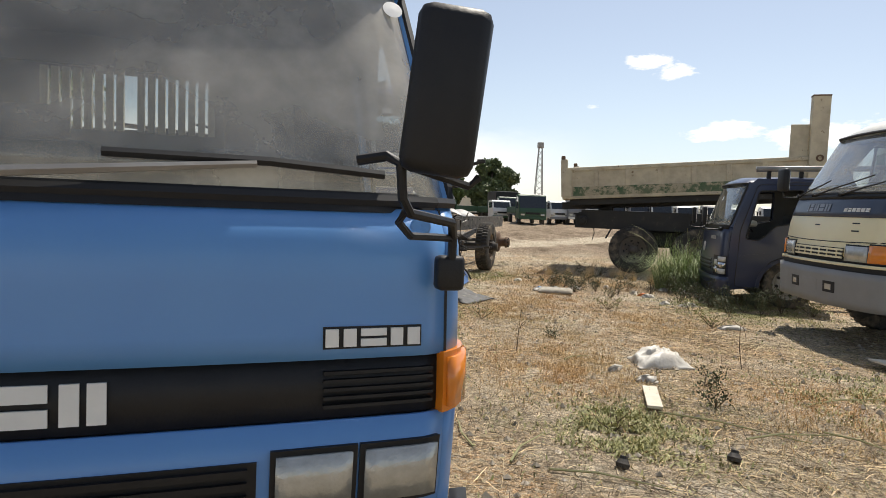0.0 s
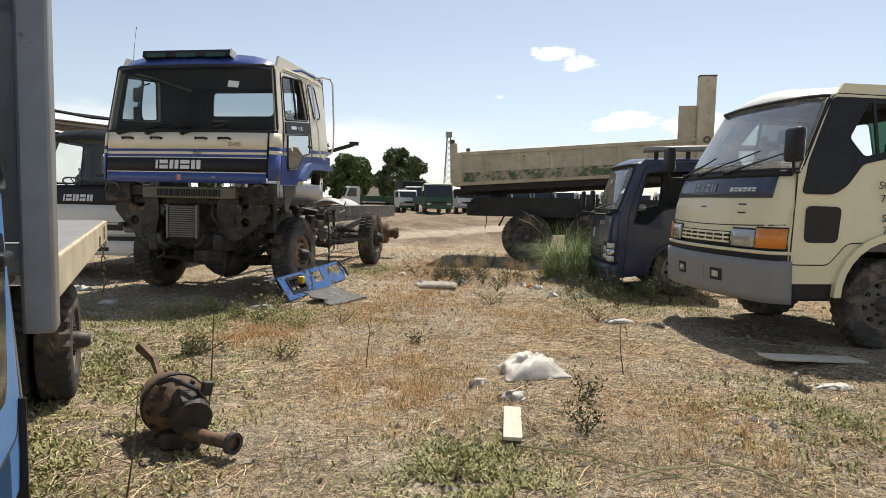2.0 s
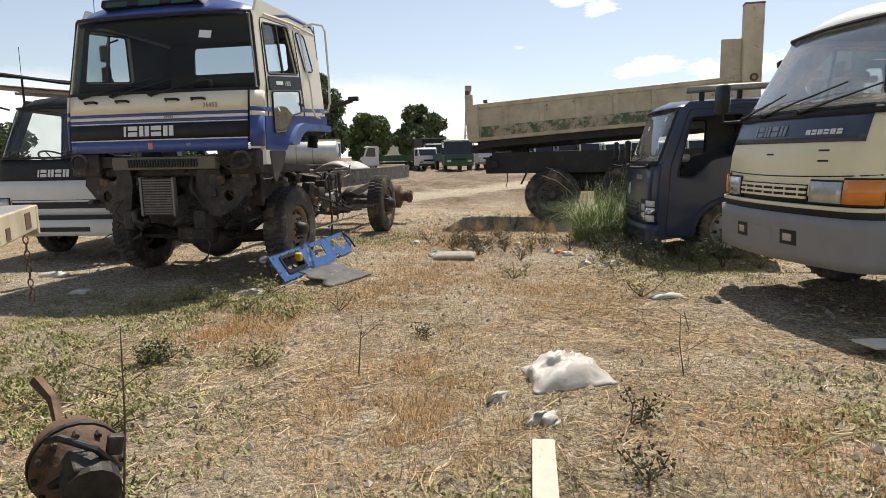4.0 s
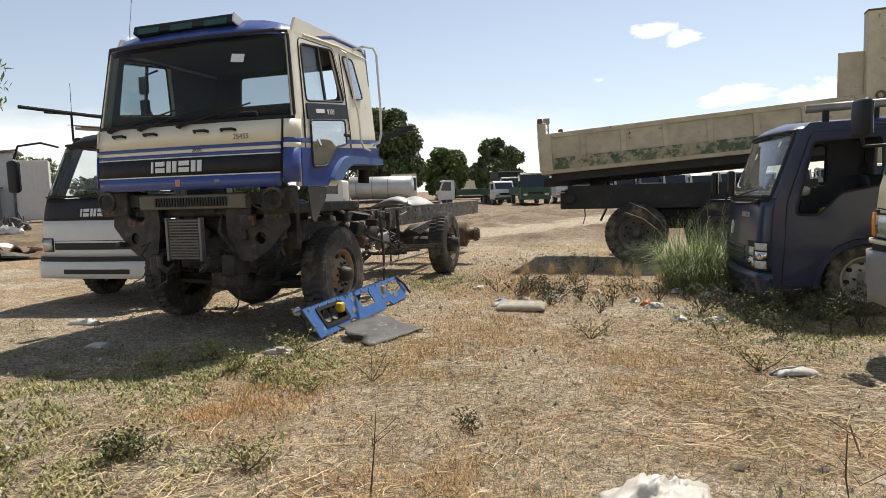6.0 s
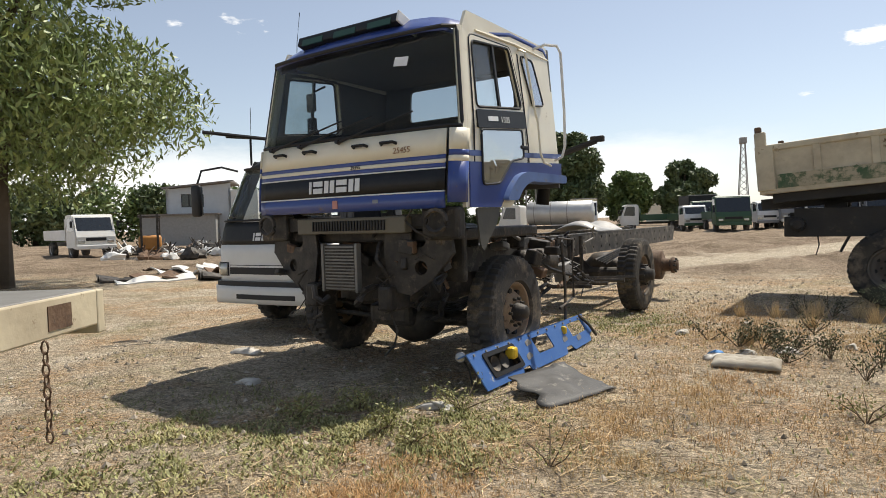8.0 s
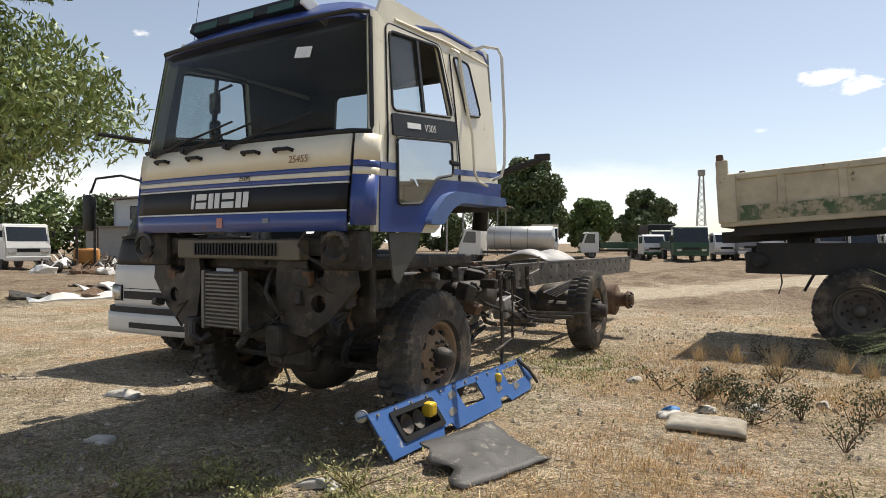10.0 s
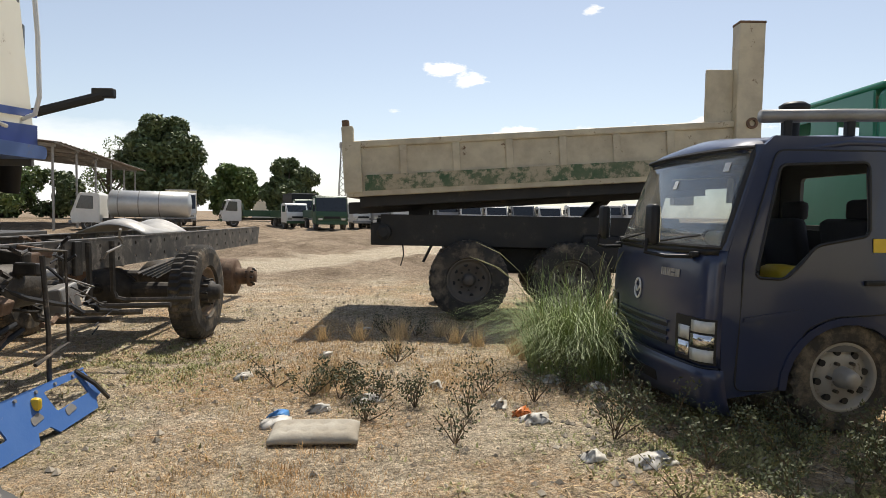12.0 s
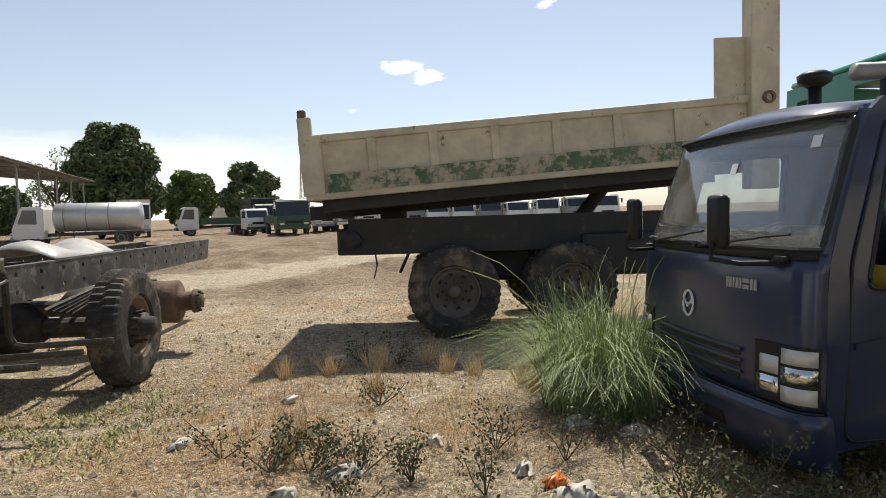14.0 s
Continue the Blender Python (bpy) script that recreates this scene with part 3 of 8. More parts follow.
    sand = mixc(tm.outputs[0], sand, track)
    col = mixc(ra.outputs[0], col, sand)
    col = shade(shade(col, k_big), k_small)
    L.new(col, b.inputs["Base Color"])
    b1, b2, b3 = N.new("ShaderNodeBump"), N.new("ShaderNodeBump"), N.new("ShaderNodeBump")
    for bp, src, st, ds in ((b1, grit.outputs["Fac"], 1.0, 0.05), (b2, d_big, 0.8, -0.02), (b3, d_small, 0.8, -0.008)):
        bp.inputs["Strength"].default_value, bp.inputs["Distance"].default_value = st, ds
        L.new(src, bp.inputs["Height"])
    L.new(b1.outputs[0], b2.inputs["Normal"])
    L.new(b2.outputs[0], b3.inputs["Normal"])
    L.new(b3.outputs[0], b.inputs["Normal"])
    me.materials.append(m)
    tagged(new("ground", me), "dry trampled earth with sparse russet grass and gravel", "ground", kind="structure")


make_ground()


# ---- cabs shared by the lighter trucks ----
def lamp_box(T, C, s0, s1, z0, z1, material, name, label, out=0.012, frame_mat=M_BLACK):
    fr = part(name, skin(C, z0 - 0.014, z1 + 0.014, s0 - 0.012, s1 + 0.012, 6, 2, out, 0.04), frame_mat, T, label)
    part("lens", skin(C, z0, z1, s0, s1, 6, 2, out + 0.012, 0.02), material, fr, "lamp lens", True)
    return fr


def cab(T, C, paint, glass, liner=M_LINER, door=True, seat=True, window_frame=True):
    """Body panels, door, glass, roof and inside of a cab-over cab. Returns the window outline."""
    zb, zw, zt, zr, yb, hw = C["zb"], C["zw"], C["zt"], C["zr"], C["yb"], C["hw"]
    ey = lambda z: edge_y(C, z)
    ws = part("windscreen", skin(C, zw + 0.03, zt - 0.02, -0.93, 0.93, 24, 6, -0.012, 0.006), glass, T, "wide windscreen of dusty glass, some with painted sky brightness", True)
    ws.visible_shadow = False
    loop = [front_point(s, zw + 0.02, C, 0.004) for s in np.linspace(-0.945, 0.945, 20)] + [front_point(0.945, z, C, 0.004) for z in np.linspace(zw + 0.06, zt - 0.05, 6)] + [front_point(s, zt - 0.01, C, 0.004) for s in np.linspace(0.94, -0.94, 20)] + [front_point(-0.945, z, C, 0.004) for z in np.linspace(zt - 0.05, zw + 0.06, 6)]
    part("windscreen_seal", tubem(loop, 0.016, 6, True), M_GASKET, T, "black rubber windscreen seal")
    for sg in (-1, 1):
        part("corner_pillar", skin(C, zw, zt + 0.01, 0.93 * sg, 1.0 * sg, 3, 6, 0, 0.03) if sg > 0 else skin(C, zw, zt + 0.01, -1.0, -0.93, 3, 6, 0, 0.03), paint, T)
        ay, az, ar = C["arch"]
        arc = [(ay + ar * math.cos(a), az + ar * math.sin(a)) for a in np.linspace(math.pi, 0, 12)]
        arc = [(max(ey(zb) + 0.02, min(yb - 0.02, y)), max(zb, z if y < ay or not C.get("open_rear") else az + ar)) for y, z in arc]
        out = [(ey(z), z) for z in np.linspace(zb, zt, 10)] + [(ey(zt) + 0.08, zr - 0.03), (yb - 0.06, zr - 0.03), (yb, zr - 0.1), (yb, az + ar if C.get("open_rear") else zb)]
        bottom = [(y, z) for y, z in arc if ey(zb) + 0.02 < y < yb - 0.02]
        out += bottom[::-1]
        win = C["window"]
        place = lambda u, v, d, sg=sg: Vector((sg * (hw(v) - d), u, v))
        part("side_panel", sheet(out, [rounded(grow(win, 0.02), 0.05)], place, 0.03), paint, T, C.get("side_label", ""))
        inner = [(ey(z) + 0.03, z) for z in np.linspace(zb + 0.3, zt - 0.04, 6)] + [(yb - 0.05, zt - 0.04), (yb - 0.05, zb + 0.3)]
        part("inner_lining", sheet(inner, [rounded(grow(win, 0.025), 0.05)], lambda u, v, d, sg=sg: Vector((sg * (hw(v) - 0.036 - d), u, v)), 0.01), liner, T)
        if door:
            dr = C["door"]
            pd = lambda u, v, d, sg=sg: Vector((sg * (hw(v) + 0.008 - d), u, v))
            dp = part("door", sheet(rounded(dr, 0.06), [rounded(win, 0.05)], pd, 0.007), paint, T, "cab door")
            seam = [Vector((sg * (hw(v) + 0.004), u, v)) for u, v in rounded(grow(dr, 0.004), 0.06)]
            part("door_seal", tubem(seam, 0.007, 5, True), M_GASKET, dp, "dark gap round the door")
            hy, hz = C["handle"]
            part("handle", boxm((sg * (hw(hz) + 0.015), hy, hz), (0.03, 0.14, 0.035), 0.01), M_BLACK, dp, "black door handle")
        pg = lambda u, v, d, sg=sg: Vector((sg * (hw(v) - 0.012 - d), u, v))
        if C.get("side_glass", True):
            g = part("side_window", sheet(rounded(grow(win, 0.01), 0.05), [], pg, 0.005), C.get("sideglass_mat", GLASS), T, "side window glass")
            g.visible_shadow = False
        if window_frame:
            part("window_seal", tubem([Vector((sg * (hw(v) + 0.009), u, v)) for u, v in rounded(win, 0.05)], 0.011, 5, True), M_GASKET, T, "black window seal")
    # roof: a crowned sheet
    bm = bmesh.new()
    rows = []
    y_list = [front_point(0, zt - 0.01, C).y, front_point(0, zt, C).y + 0.06, front_point(0, zt, C).y + 0.2, (yb + ey(zt)) / 2, yb - 0.12, yb]
    for k, y in enumerate(y_list):
        row = []
        for s in np.linspace(-1, 1, 15):
            f = front_point(s, zt, C)
            wy = max(y, f.y) if k < 3 else y
            rise = (zr - zt) * min(1, 0.02 + (wy - f.y) / 0.25) if k < 4 else (zr - zt) * (1 if k < 5 else 0.55)
            x = s * hw(zt) if k > 0 else f.x
            crown = 0.03 * (1 - s * s) if k > 0 else 0
            edge = -0.05 * abs(s) ** 8
            row.append(bm.verts.new((x, wy, zt + rise + crown + edge)))
        rows.append(row)
    for a, b in zip(rows, rows[1:]):
        for i in range(14):
            bm.faces.new((a[i], a[i + 1], b[i + 1], b[i]))
    ext = bmesh.ops.extrude_face_region(bm, geom=list(bm.faces))
    for v in [g for g in ext["geom"] if isinstance(g, bmesh.types.BMVert)]:
        v.co.z -= 0.035
    bmesh.ops.recalc_face_normals(bm, faces=list(bm.faces))
    part("roof", bm, C.get("roof_mat", paint), T, "crowned cab roof", True)
    # rear wall with its window
    rw = C.get("rear_window", [(-0.5, zw + 0.12), (0.5, zw + 0.12), (0.5, zt - 0.12), (-0.5, zt - 0.12)])
    h0 = hw(zb)
    part("rear_wall", sheet([(-h0, zb + 0.2), (h0, zb + 0.2), (hw(zr), zr - 0.04), (-hw(zr), zr - 0.04)], [rounded(rw, 0.05)], lambda u, v, d: Vector((u, yb - 0.035 + d, v)), 0.03), liner, T)
    part("headliner", boxm((0, (yb + ey(zt)) / 2 + 0.08, zt + 0.015), (2 * hw(zt) - 0.08, yb - ey(zt) - 0.1, 0.02)), liner, T)
    part("floor", boxm((0, (yb + ey(zb)) / 2 + 0.02, zb + 0.32), (1.9 * h0, yb - ey(zb) - 0.12, 0.04)), liner, T)
    # inside
    part("dashboard", skin({**C, "hw": lambda z: hw(z) - 0.06, "front": lambda z: C["front"](zw) + 0.05 + 0.6 * (zw - z) * 0}, zw - 0.3, zw - 0.01, -0.95, 0.95, 16, 2, -0.02, 0.35), C.get("dash_mat", M_DASH), T, "dusty dashboard")
    part("inner_front", skin({**C, "hw": lambda z: hw(z) - 0.03}, zb + 0.1, zw - 0.02, -0.98, 0.98, 12, 2, -0.03, 0.02), liner, T)
    if seat:
        for x, nm in ((-0.42 * h0 / 0.97, 1), (0.45 * h0 / 0.97, 1)):
            st = part("seat", boxm((x, yb - 0.5, zw - 0.42), (0.52, 0.5, 0.16), 0.05), M_SEAT, T, "dark cloth cab seat", True)
            part("backrest", boxm((x, yb - 0.22, zw - 0.08), (0.5, 0.13, 0.6), 0.05, Euler((0.2, 0, 0)).to_quaternion()), M_SEAT, st, "", True)
            part("headrest", boxm((x, yb - 0.16, zw + 0.28), (0.26, 0.1, 0.16), 0.04), M_SEAT, st, "", True)
        sx = C.get("steer", -0.42)
        c = Vector((sx, C["front"](zw) + 0.48, zw + 0.02))
        q = Euler((radians(-28), 0, 0)).to_quaternion()
        sw = part("steering_wheel", tubem([c + q @ Vector((0.21 * math.cos(a), 0.21 * math.sin(a), 0)) for a in np.linspace(0, 2 * math.pi, 25)[:-1]], 0.014, 6, True), M_GASKET, T, "thin black steering wheel")
        bm = bmesh.new()
        for a in (0.5, 2.6, 4.7):
            tube(bm, [c + q @ Vector((0.2 * math.cos(a), 0.2 * math.sin(a), 0)), c - q @ Vector((0, 0, 0.04))], 0.01, 5)
        tube(bm, [c - q @ Vector((0, 0, 0.02)), c - q @ Vector((0, 0.1, 0.5))], 0.02, 6)
        part("steering_column", bm, M_GASKET, sw)


def wiper(T, C, s0, z0, s1, z1, out=0.03, material=M_BLACK):
    p0, p1 = front_point(s0, z0, C, out), front_point(s1, z1, C, out + 0.015)
    mid = (p0 * 0.4 + p1 * 0.6) + Vector((0, -0.015, 0.0))
    w = part("wiper", tubem([p0, mid, p1], [0.014, 0.008, 0.006], 6), material, T, "windscreen wiper arm")
    d = (p1 - p0).normalized()
    part("blade", tubem([p1 - d * 0.2, p1 + Vector((0, 0.012, 0.006)), p1 + d * 0.22], 0.008, 5), M_GASKET, w, "rubber blade")
    part("pivot", cylm(p0 + Vector((0, 0.04, 0)), p0 + Vector((0, -0.02, 0.01)), 0.02, 10), M_BLACK, w)


def mirror(T, head, size, arm, face, name="mirror", tilt=0.0, r=0.014):
    """A wing mirror on a bent arm."""
    a = part(name, tubem(arm, r, 8), M_BLACK, T, "black wing mirror on a bent tube arm")
    q = Euler((0, tilt, face)).to_quaternion()
    part("mirror_head", boxm(head, size, min(size) * 0.42, q), M_BLACK, a, "black mirror housing", True)
    g = Vector(head) + q @ Vector((0, size[1] * 0.5 + 0.002, 0))
    part("mirror_glass", boxm(g, (size[0] * 0.82, 0.004, size[2] * 0.86), 0, q), M_CHROME, a, "mirror glass")
    return a


# ---- blue flatbed truck ----
M_DOORPLATE = mat("dark glossy door plate", (0.05, 0.055, 0.06), 0.12, bump=0.02, coat=0.6)
M_PALEGREEN = mat("pale green sticker", (0.35, 0.6, 0.45), 0.5, bump=0)
def blue_truck():
    T = thing("flatbed_truck", pose(-0.827, 1.137, 0, 0, 0, 17), "blue cab-over flatbed truck with black grille strip, standing on dry earth", "truck")
    hwp, fp = [(0.3, 0.955), (0.9, 0.97), (1.3, 0.965), (2.05, 0.85)], [(0.3, 0.03), (0.8, 0.0), (1.27, 0.02), (1.34, 0.075), (2.02, 0.4), (2.2, 0.6)]
    C = dict(hw=lambda z: smooth_step(z, hwp), front=lambda z: smooth_step(z, fp), r=0.15, bulge=0.035, zb=0.42, zw=1.345, zt=2.02, zr=2.13, yb=1.62, arch=(0.95, 0.42, 0.42),
             window=[(0.38, 1.36), (1.32, 1.33), (1.3, 1.94), (0.66, 1.95)], door=[(0.2, 0.62), (1.4, 0.62), (1.4, 2.0), (0.62, 2.02), (0.26, 1.4)], handle=(1.22, 1.15), side_glass=False, dash_mat=M_DASH,
             rear_window=[(-0.62, 1.55), (0.62, 1.55), (0.62, 1.9), (-0.62, 1.9)])
    cab(T, C, M_BLUE, GLASS_DUST)
    part("front_panel", skin(C, 0.985, 1.345, -0.855, 0.855, 30, 6), M_BLUE, T, "blue front panel", True)
    for sg in (-1, 1):
        a, b = sorted((0.862 * sg, 1.0 * sg))
        a2, b2 = sorted((0.86 * sg, 1.0 * sg))
        part("corner_panel", skin(C, 0.985, 1.345, a if sg > 0 else -1.0, b if sg > 0 else -0.862, 4, 4), M_BLUE, T, "", True)
        part("corner_panel", skin(C, 0.42, 0.84, a2, b2, 4, 4), M_BLUE, T, "", True)
        lamp_box(T, C, *sorted((0.855 * sg, 0.995 * sg)), 0.85, 0.975, M_AMBER, "indicator", "amber corner indicator lamp", 0.012, M_AMBER)
    part("grille_strip", skin(C, 0.842, 0.982, -0.85, 0.85, 30, 2, -0.012, 0.02), M_BLACK, T, "black grille strip", True)
    for sg in (-1, 1):
        for z in np.linspace(0.872, 0.952, 5):
            a, b = sorted((0.56 * sg, 0.82 * sg))
            part("grille_slat", skin(C, z - 0.004, z + 0.004, a, b, 6, 1, 0.002, 0.02), M_BLACK, T)
    part("lower_panel", skin(C, 0.42, 0.838, -0.86, 0.86, 30, 4), M_BLUE, T, "", True)
    part("lower_grille", skin(C, 0.62, 0.755, -0.42, 0.42, 12, 2, 0.004, 0.02), M_BLACK, T, "black lower grille")
    for z in np.linspace(0.64, 0.735, 4):
        part("grille_slat", skin(C, z - 0.008, z + 0.008, -0.4, 0.4, 12, 1, 0.016, 0.02), M_BLACK, T)
    for sg in (-1, 1):
        for a, b in ((0.46, 0.63), (0.66, 0.83)):
            lamp_box(T, C, *sorted((a * sg, b * sg)), 0.635, 0.765, M_LENS, "headlight", "rectangular headlight in a black surround", 0.01)
    P = lambda u, v, o: front_point(u, v, C, 0.012 + o)
    letters(T, "word_mark", lambda u, v, o: front_point(u, v, C, -0.008 + o), (0.865, 0.955), [(-0.325, -0.3), (-0.28, -0.19), (-0.17, -0.085), (-0.065, 0.02), (0.04, 0.125)], M_LETTER, "pale block of the maker's word mark")
    part("badge_plate", skin(C, 1.01, 1.063, 0.557, 0.787, 6, 1, 0.003, 0.006), M_BLACK, T)
    letters(T, "word_mark", lambda u, v, o: front_point(u, v, C, 0.004 + o), (1.016, 1.058), [(0.562, 0.632), (0.642, 0.702), (0.712, 0.782)], M_LETTER, "silver block of the model word mark")
    part("washer_cap", lathe(bmesh.new(), [(0, 0.026), (0.008, 0.026), (0.01, 0.02), (0.006, 0.0)], front_point(0.79, 1.305, C, -0.002), (0, -1, 0.15), 16), M_BLUE, T, "", True)
    part("cowl", skin({**C, "hw": lambda z: C["hw"](z) - 0.05}, 1.335, 1.385, -0.93, 0.93, 20, 1, 0.006, 0.03), M_BLACK, T, "black vented cowl under the windscreen")
    bm = bmesh.new()
    tube(bm, [front_point(-0.55, 1.35, C, 0.05), front_point(-0.2, 1.385, C, 0.045), front_point(0.42, 1.44, C, 0.03)], [0.018, 0.014, 0.009], 6)
    wp = part("wiper", bm, M_STEEL, T, "grey windscreen wiper arm")
    part("blade", tubem([front_point(0.1, 1.45, C, 0.02), front_point(0.45, 1.448, C, 0.02), front_point(0.72, 1.43, C, 0.02)], 0.012, 6), M_GASKET, wp)
    part("pivot", cylm(front_point(-0.58, 1.34, C, 0.0), front_point(-0.58, 1.35, C, 0.07), 0.03, 12), M_BLACK, wp)
    for sg in (-1, 1):
        part("panel_gap", tubem([front_point(0.859 * sg, z, C, -0.002) for z in (0.84, 0.99, 1.1, 1.2, 1.345)], 0.006, 5), M_GASKET, T, "dark gap between panels")
    # mirror in front of the corner
    inv = T.matrix_world.inverted()
    L = lambda x, y, z: inv @ Vector((x, y, z))
    arm = [L(0.035, 1.36, 1.21), L(0.035, 1.345, 1.285), L(0.03, 1.28, 1.32), L(-0.06, 1.15, 1.34), L(-0.075, 1.12, 1.37), L(-0.08, 1.11, 1.44), L(-0.11, 1.12, 1.455), L(-0.17, 1.13, 1.445)]
    a = mirror(T, L(0.005, 1.1, 1.585), (0.15, 0.065, 0.335), arm, radians(-14), r=0.011, tilt=radians(6))
    part("hinge", boxm(L(0.03, 1.37, 1.195), (0.07, 0.05, 0.085), 0.012), M_BLACK, a, "black hinge bracket", True)
    part("rear_clip", tubem([L(-0.08, 1.13, 1.44), L(0.06, 1.14, 1.4), L(0.08, 1.14, 1.42)], 0.009, 6), M_BLACK, a)
    part("lower_bar", tubem([L(0.035, 1.35, 1.28), L(0.0, 1.29, 1.285), L(-0.06, 1.2, 1.29), L(-0.085, 1.17, 1.32), L(-0.07, 1.16, 1.345)], 0.009, 7), M_BLACK, a)
    part("bumper", skin(C, 0.42, 0.56, -1.0, 1.0, 24, 2, 0.06, 0.05), M_BLACK, T, "black front bumper", True)
    part("step_plate", boxm((0.955, 0.24, 0.66), (0.05, 0.08, 0.1), 0.015), M_BLACK, T)
    part("inspection_sticker", lathe(bmesh.new(), [(0, 0.03), (0.001, 0.0)], front_point(0.86, 1.93, C, 0.0), (0.1, -0.9, 0.5), 16), M_LABEL, T, "round sticker on the windscreen")
    for sg in (-1, 1):
        # added dark plate stands in for the ground mirrored in the lower door
        lw_ = [(0.36, 0.78), (1.2, 0.78), (1.24, 1.22), (0.4, 1.25)]
        part("lower_door_trim", sheet(rounded(lw_, 0.05), [], lambda u, v, d, sg=sg: Vector((sg * (C["hw"](v) + 0.016 - d), u, v)), 0.008), M_DOORPLATE, T, "dark glossy plate standing in for the lower door's reflections")
        part("door_paper", sheet([(0.5, 1.26), (0.95, 1.25), (0.95, 1.34), (0.5, 1.35)], [], lambda u, v, d, sg=sg: Vector((sg * (C["hw"](v) + 0.018 - d), u, v)), 0.004), M_PALEGREEN, T, "pale green sticker on the door")
        part("rust_spot", boxm((sg * 0.955, 0.24, 1.37), (0.012, 0.06, 0.04), 0.004), M_RUST, T)
    # flatbed
    bed = part("deck", boxm((0, 3.45, 1.07), (2.02, 3.4, 0.05), 0.01), M_STEEL, T, "worn pale deck")
    for sg in (-1, 1):
        part("side_rail", boxm((sg * 1.0, 3.45, 1.01), (0.05, 3.42, 0.16), 0.008), M_BED, bed, "white rail with rusty patches")
        part("rust_patch", boxm((sg * 1.027, 4.85, 1.01), (0.004, 0.16, 0.1), 0), M_RUST, bed)
        part("rust_patch", boxm((sg * 1.027, 4.3, 0.98), (0.004, 0.1, 0.07), 0), M_RUST, bed)
    part("tail_beam", boxm((0, 5.16, 0.99), (2.06, 0.06, 0.2), 0.008), M_BED, bed)
    for x in (-0.6, 0, 0.6):
        part("cross_member", boxm((x, 3.4, 0.94), (0.06, 3.3, 0.1)), M_GREASE, bed)
    hb = part("headboard", boxm((0, 1.78, 1.1), (2.0, 0.05, 0.1), 0.008), M_STEEL, T, "grey steel headboard with upright bars")
    for x in (-0.99, 0.99):
        part("post", boxm((x, 1.78, 1.73), (0.1, 0.12, 1.76), 0.012), M_STEEL, hb, "grey rusty steel post")
    for x, w in ((-0.74, 0.53), (0.625, 0.75)):
        part("bar_plate", boxm((x, 1.8, 1.77), (w, 0.02, 0.4)), M_STEEL, hb)
    part("top_rail", boxm((0, 1.78, 2.58), (2.0, 0.07, 0.07), 0.01), M_STEEL, hb)
    for x in np.arange(-0.46, 0.25, 0.044):
        if abs(x + 0.11) > 0.02:
            part("bar", boxm((x, 1.78, 1.78), (0.03, 0.03, 0.27)), M_CREAM, hb)
    part("bar_plate", boxm((0, 1.8, 1.405), (1.9, 0.02, 0.5)), M_STEEL, hb)
    part("bar_plate", boxm((0, 1.8, 2.19), (1.9, 0.02, 0.57)), M_STEEL, hb)
    for sg in (-1, 1):
        part("chassis_rail", boxm((sg * 0.36, 2.7, 0.72), (0.07, 4.8, 0.18)), M_GREASE, T)
        wheel(T, (sg * 0.8, 0.95, 0.36), (sg, 0, 0), 0.37, 0.2, 0.2, M_RIMGREY, 0.05, 6, 30)
        wheel(T, (sg * 0.8, 3.95, 0.36), (sg, 0, 0), 0.37, 0.2, 0.2, M_RIM, 0.05, 6, 30)
        wheel(T, (sg * 0.57, 3.95, 0.36), (sg, 0, 0), 0.37, 0.2, 0.2, M_RIM, 0.05, 6, 30, hub=False)
        part("mudflap", boxm((sg * 0.86, 1.5, 0.45), (0.24, 0.015, 0.5)), M_GASKET, T, "black rubber mudflap")
    for y in (0.95, 3.95):
        part("axle", cylm((-0.7, y, 0.36), (0.7, y, 0.36), 0.06), M_GREASE, T)
    ch = part("chain", bmesh.new(), M_RUST, T, "hanging rusty chain")
    bm = bmesh.new()
    for k in range(9):
        c = Vector((1.02, 4.75, 0.9 - 0.045 * k))
        q = Euler((radians(90), 0, radians(90 * (k % 2)))).to_quaternion()
        tube(bm, [c + q @ Vector((0.014 * math.cos(a), 0.026 * math.sin(a), 0)) for a in np.linspace(0, 2 * math.pi, 9)[:-1]], 0.005, 4, True)
    bm.to_mesh(ch.data)
    bm.free()


blue_truck()


M_VISOR = mat("dull green visor plastic", (0.015, 0.06, 0.04), 0.4, second=(0.03, 0.08, 0.055), scale=6, bump=0.05)
M_PLATE = mat("dull grey-green plate", (0.1, 0.1, 0.09), 0.5, 0.3, second=(0.16, 0.15, 0.13), scale=4, stain=(0.05, 0.04, 0.035), stain_scale=5, bump=0.1)
# arch blue set lighter than the navy to paint sunlight onto it
M_ARCH = mat("blue plastic with painted sunlight", (0.12, 0.19, 0.4), 0.5, stain=(0.2, 0.2, 0.22), stain_scale=6, bump=0.05)
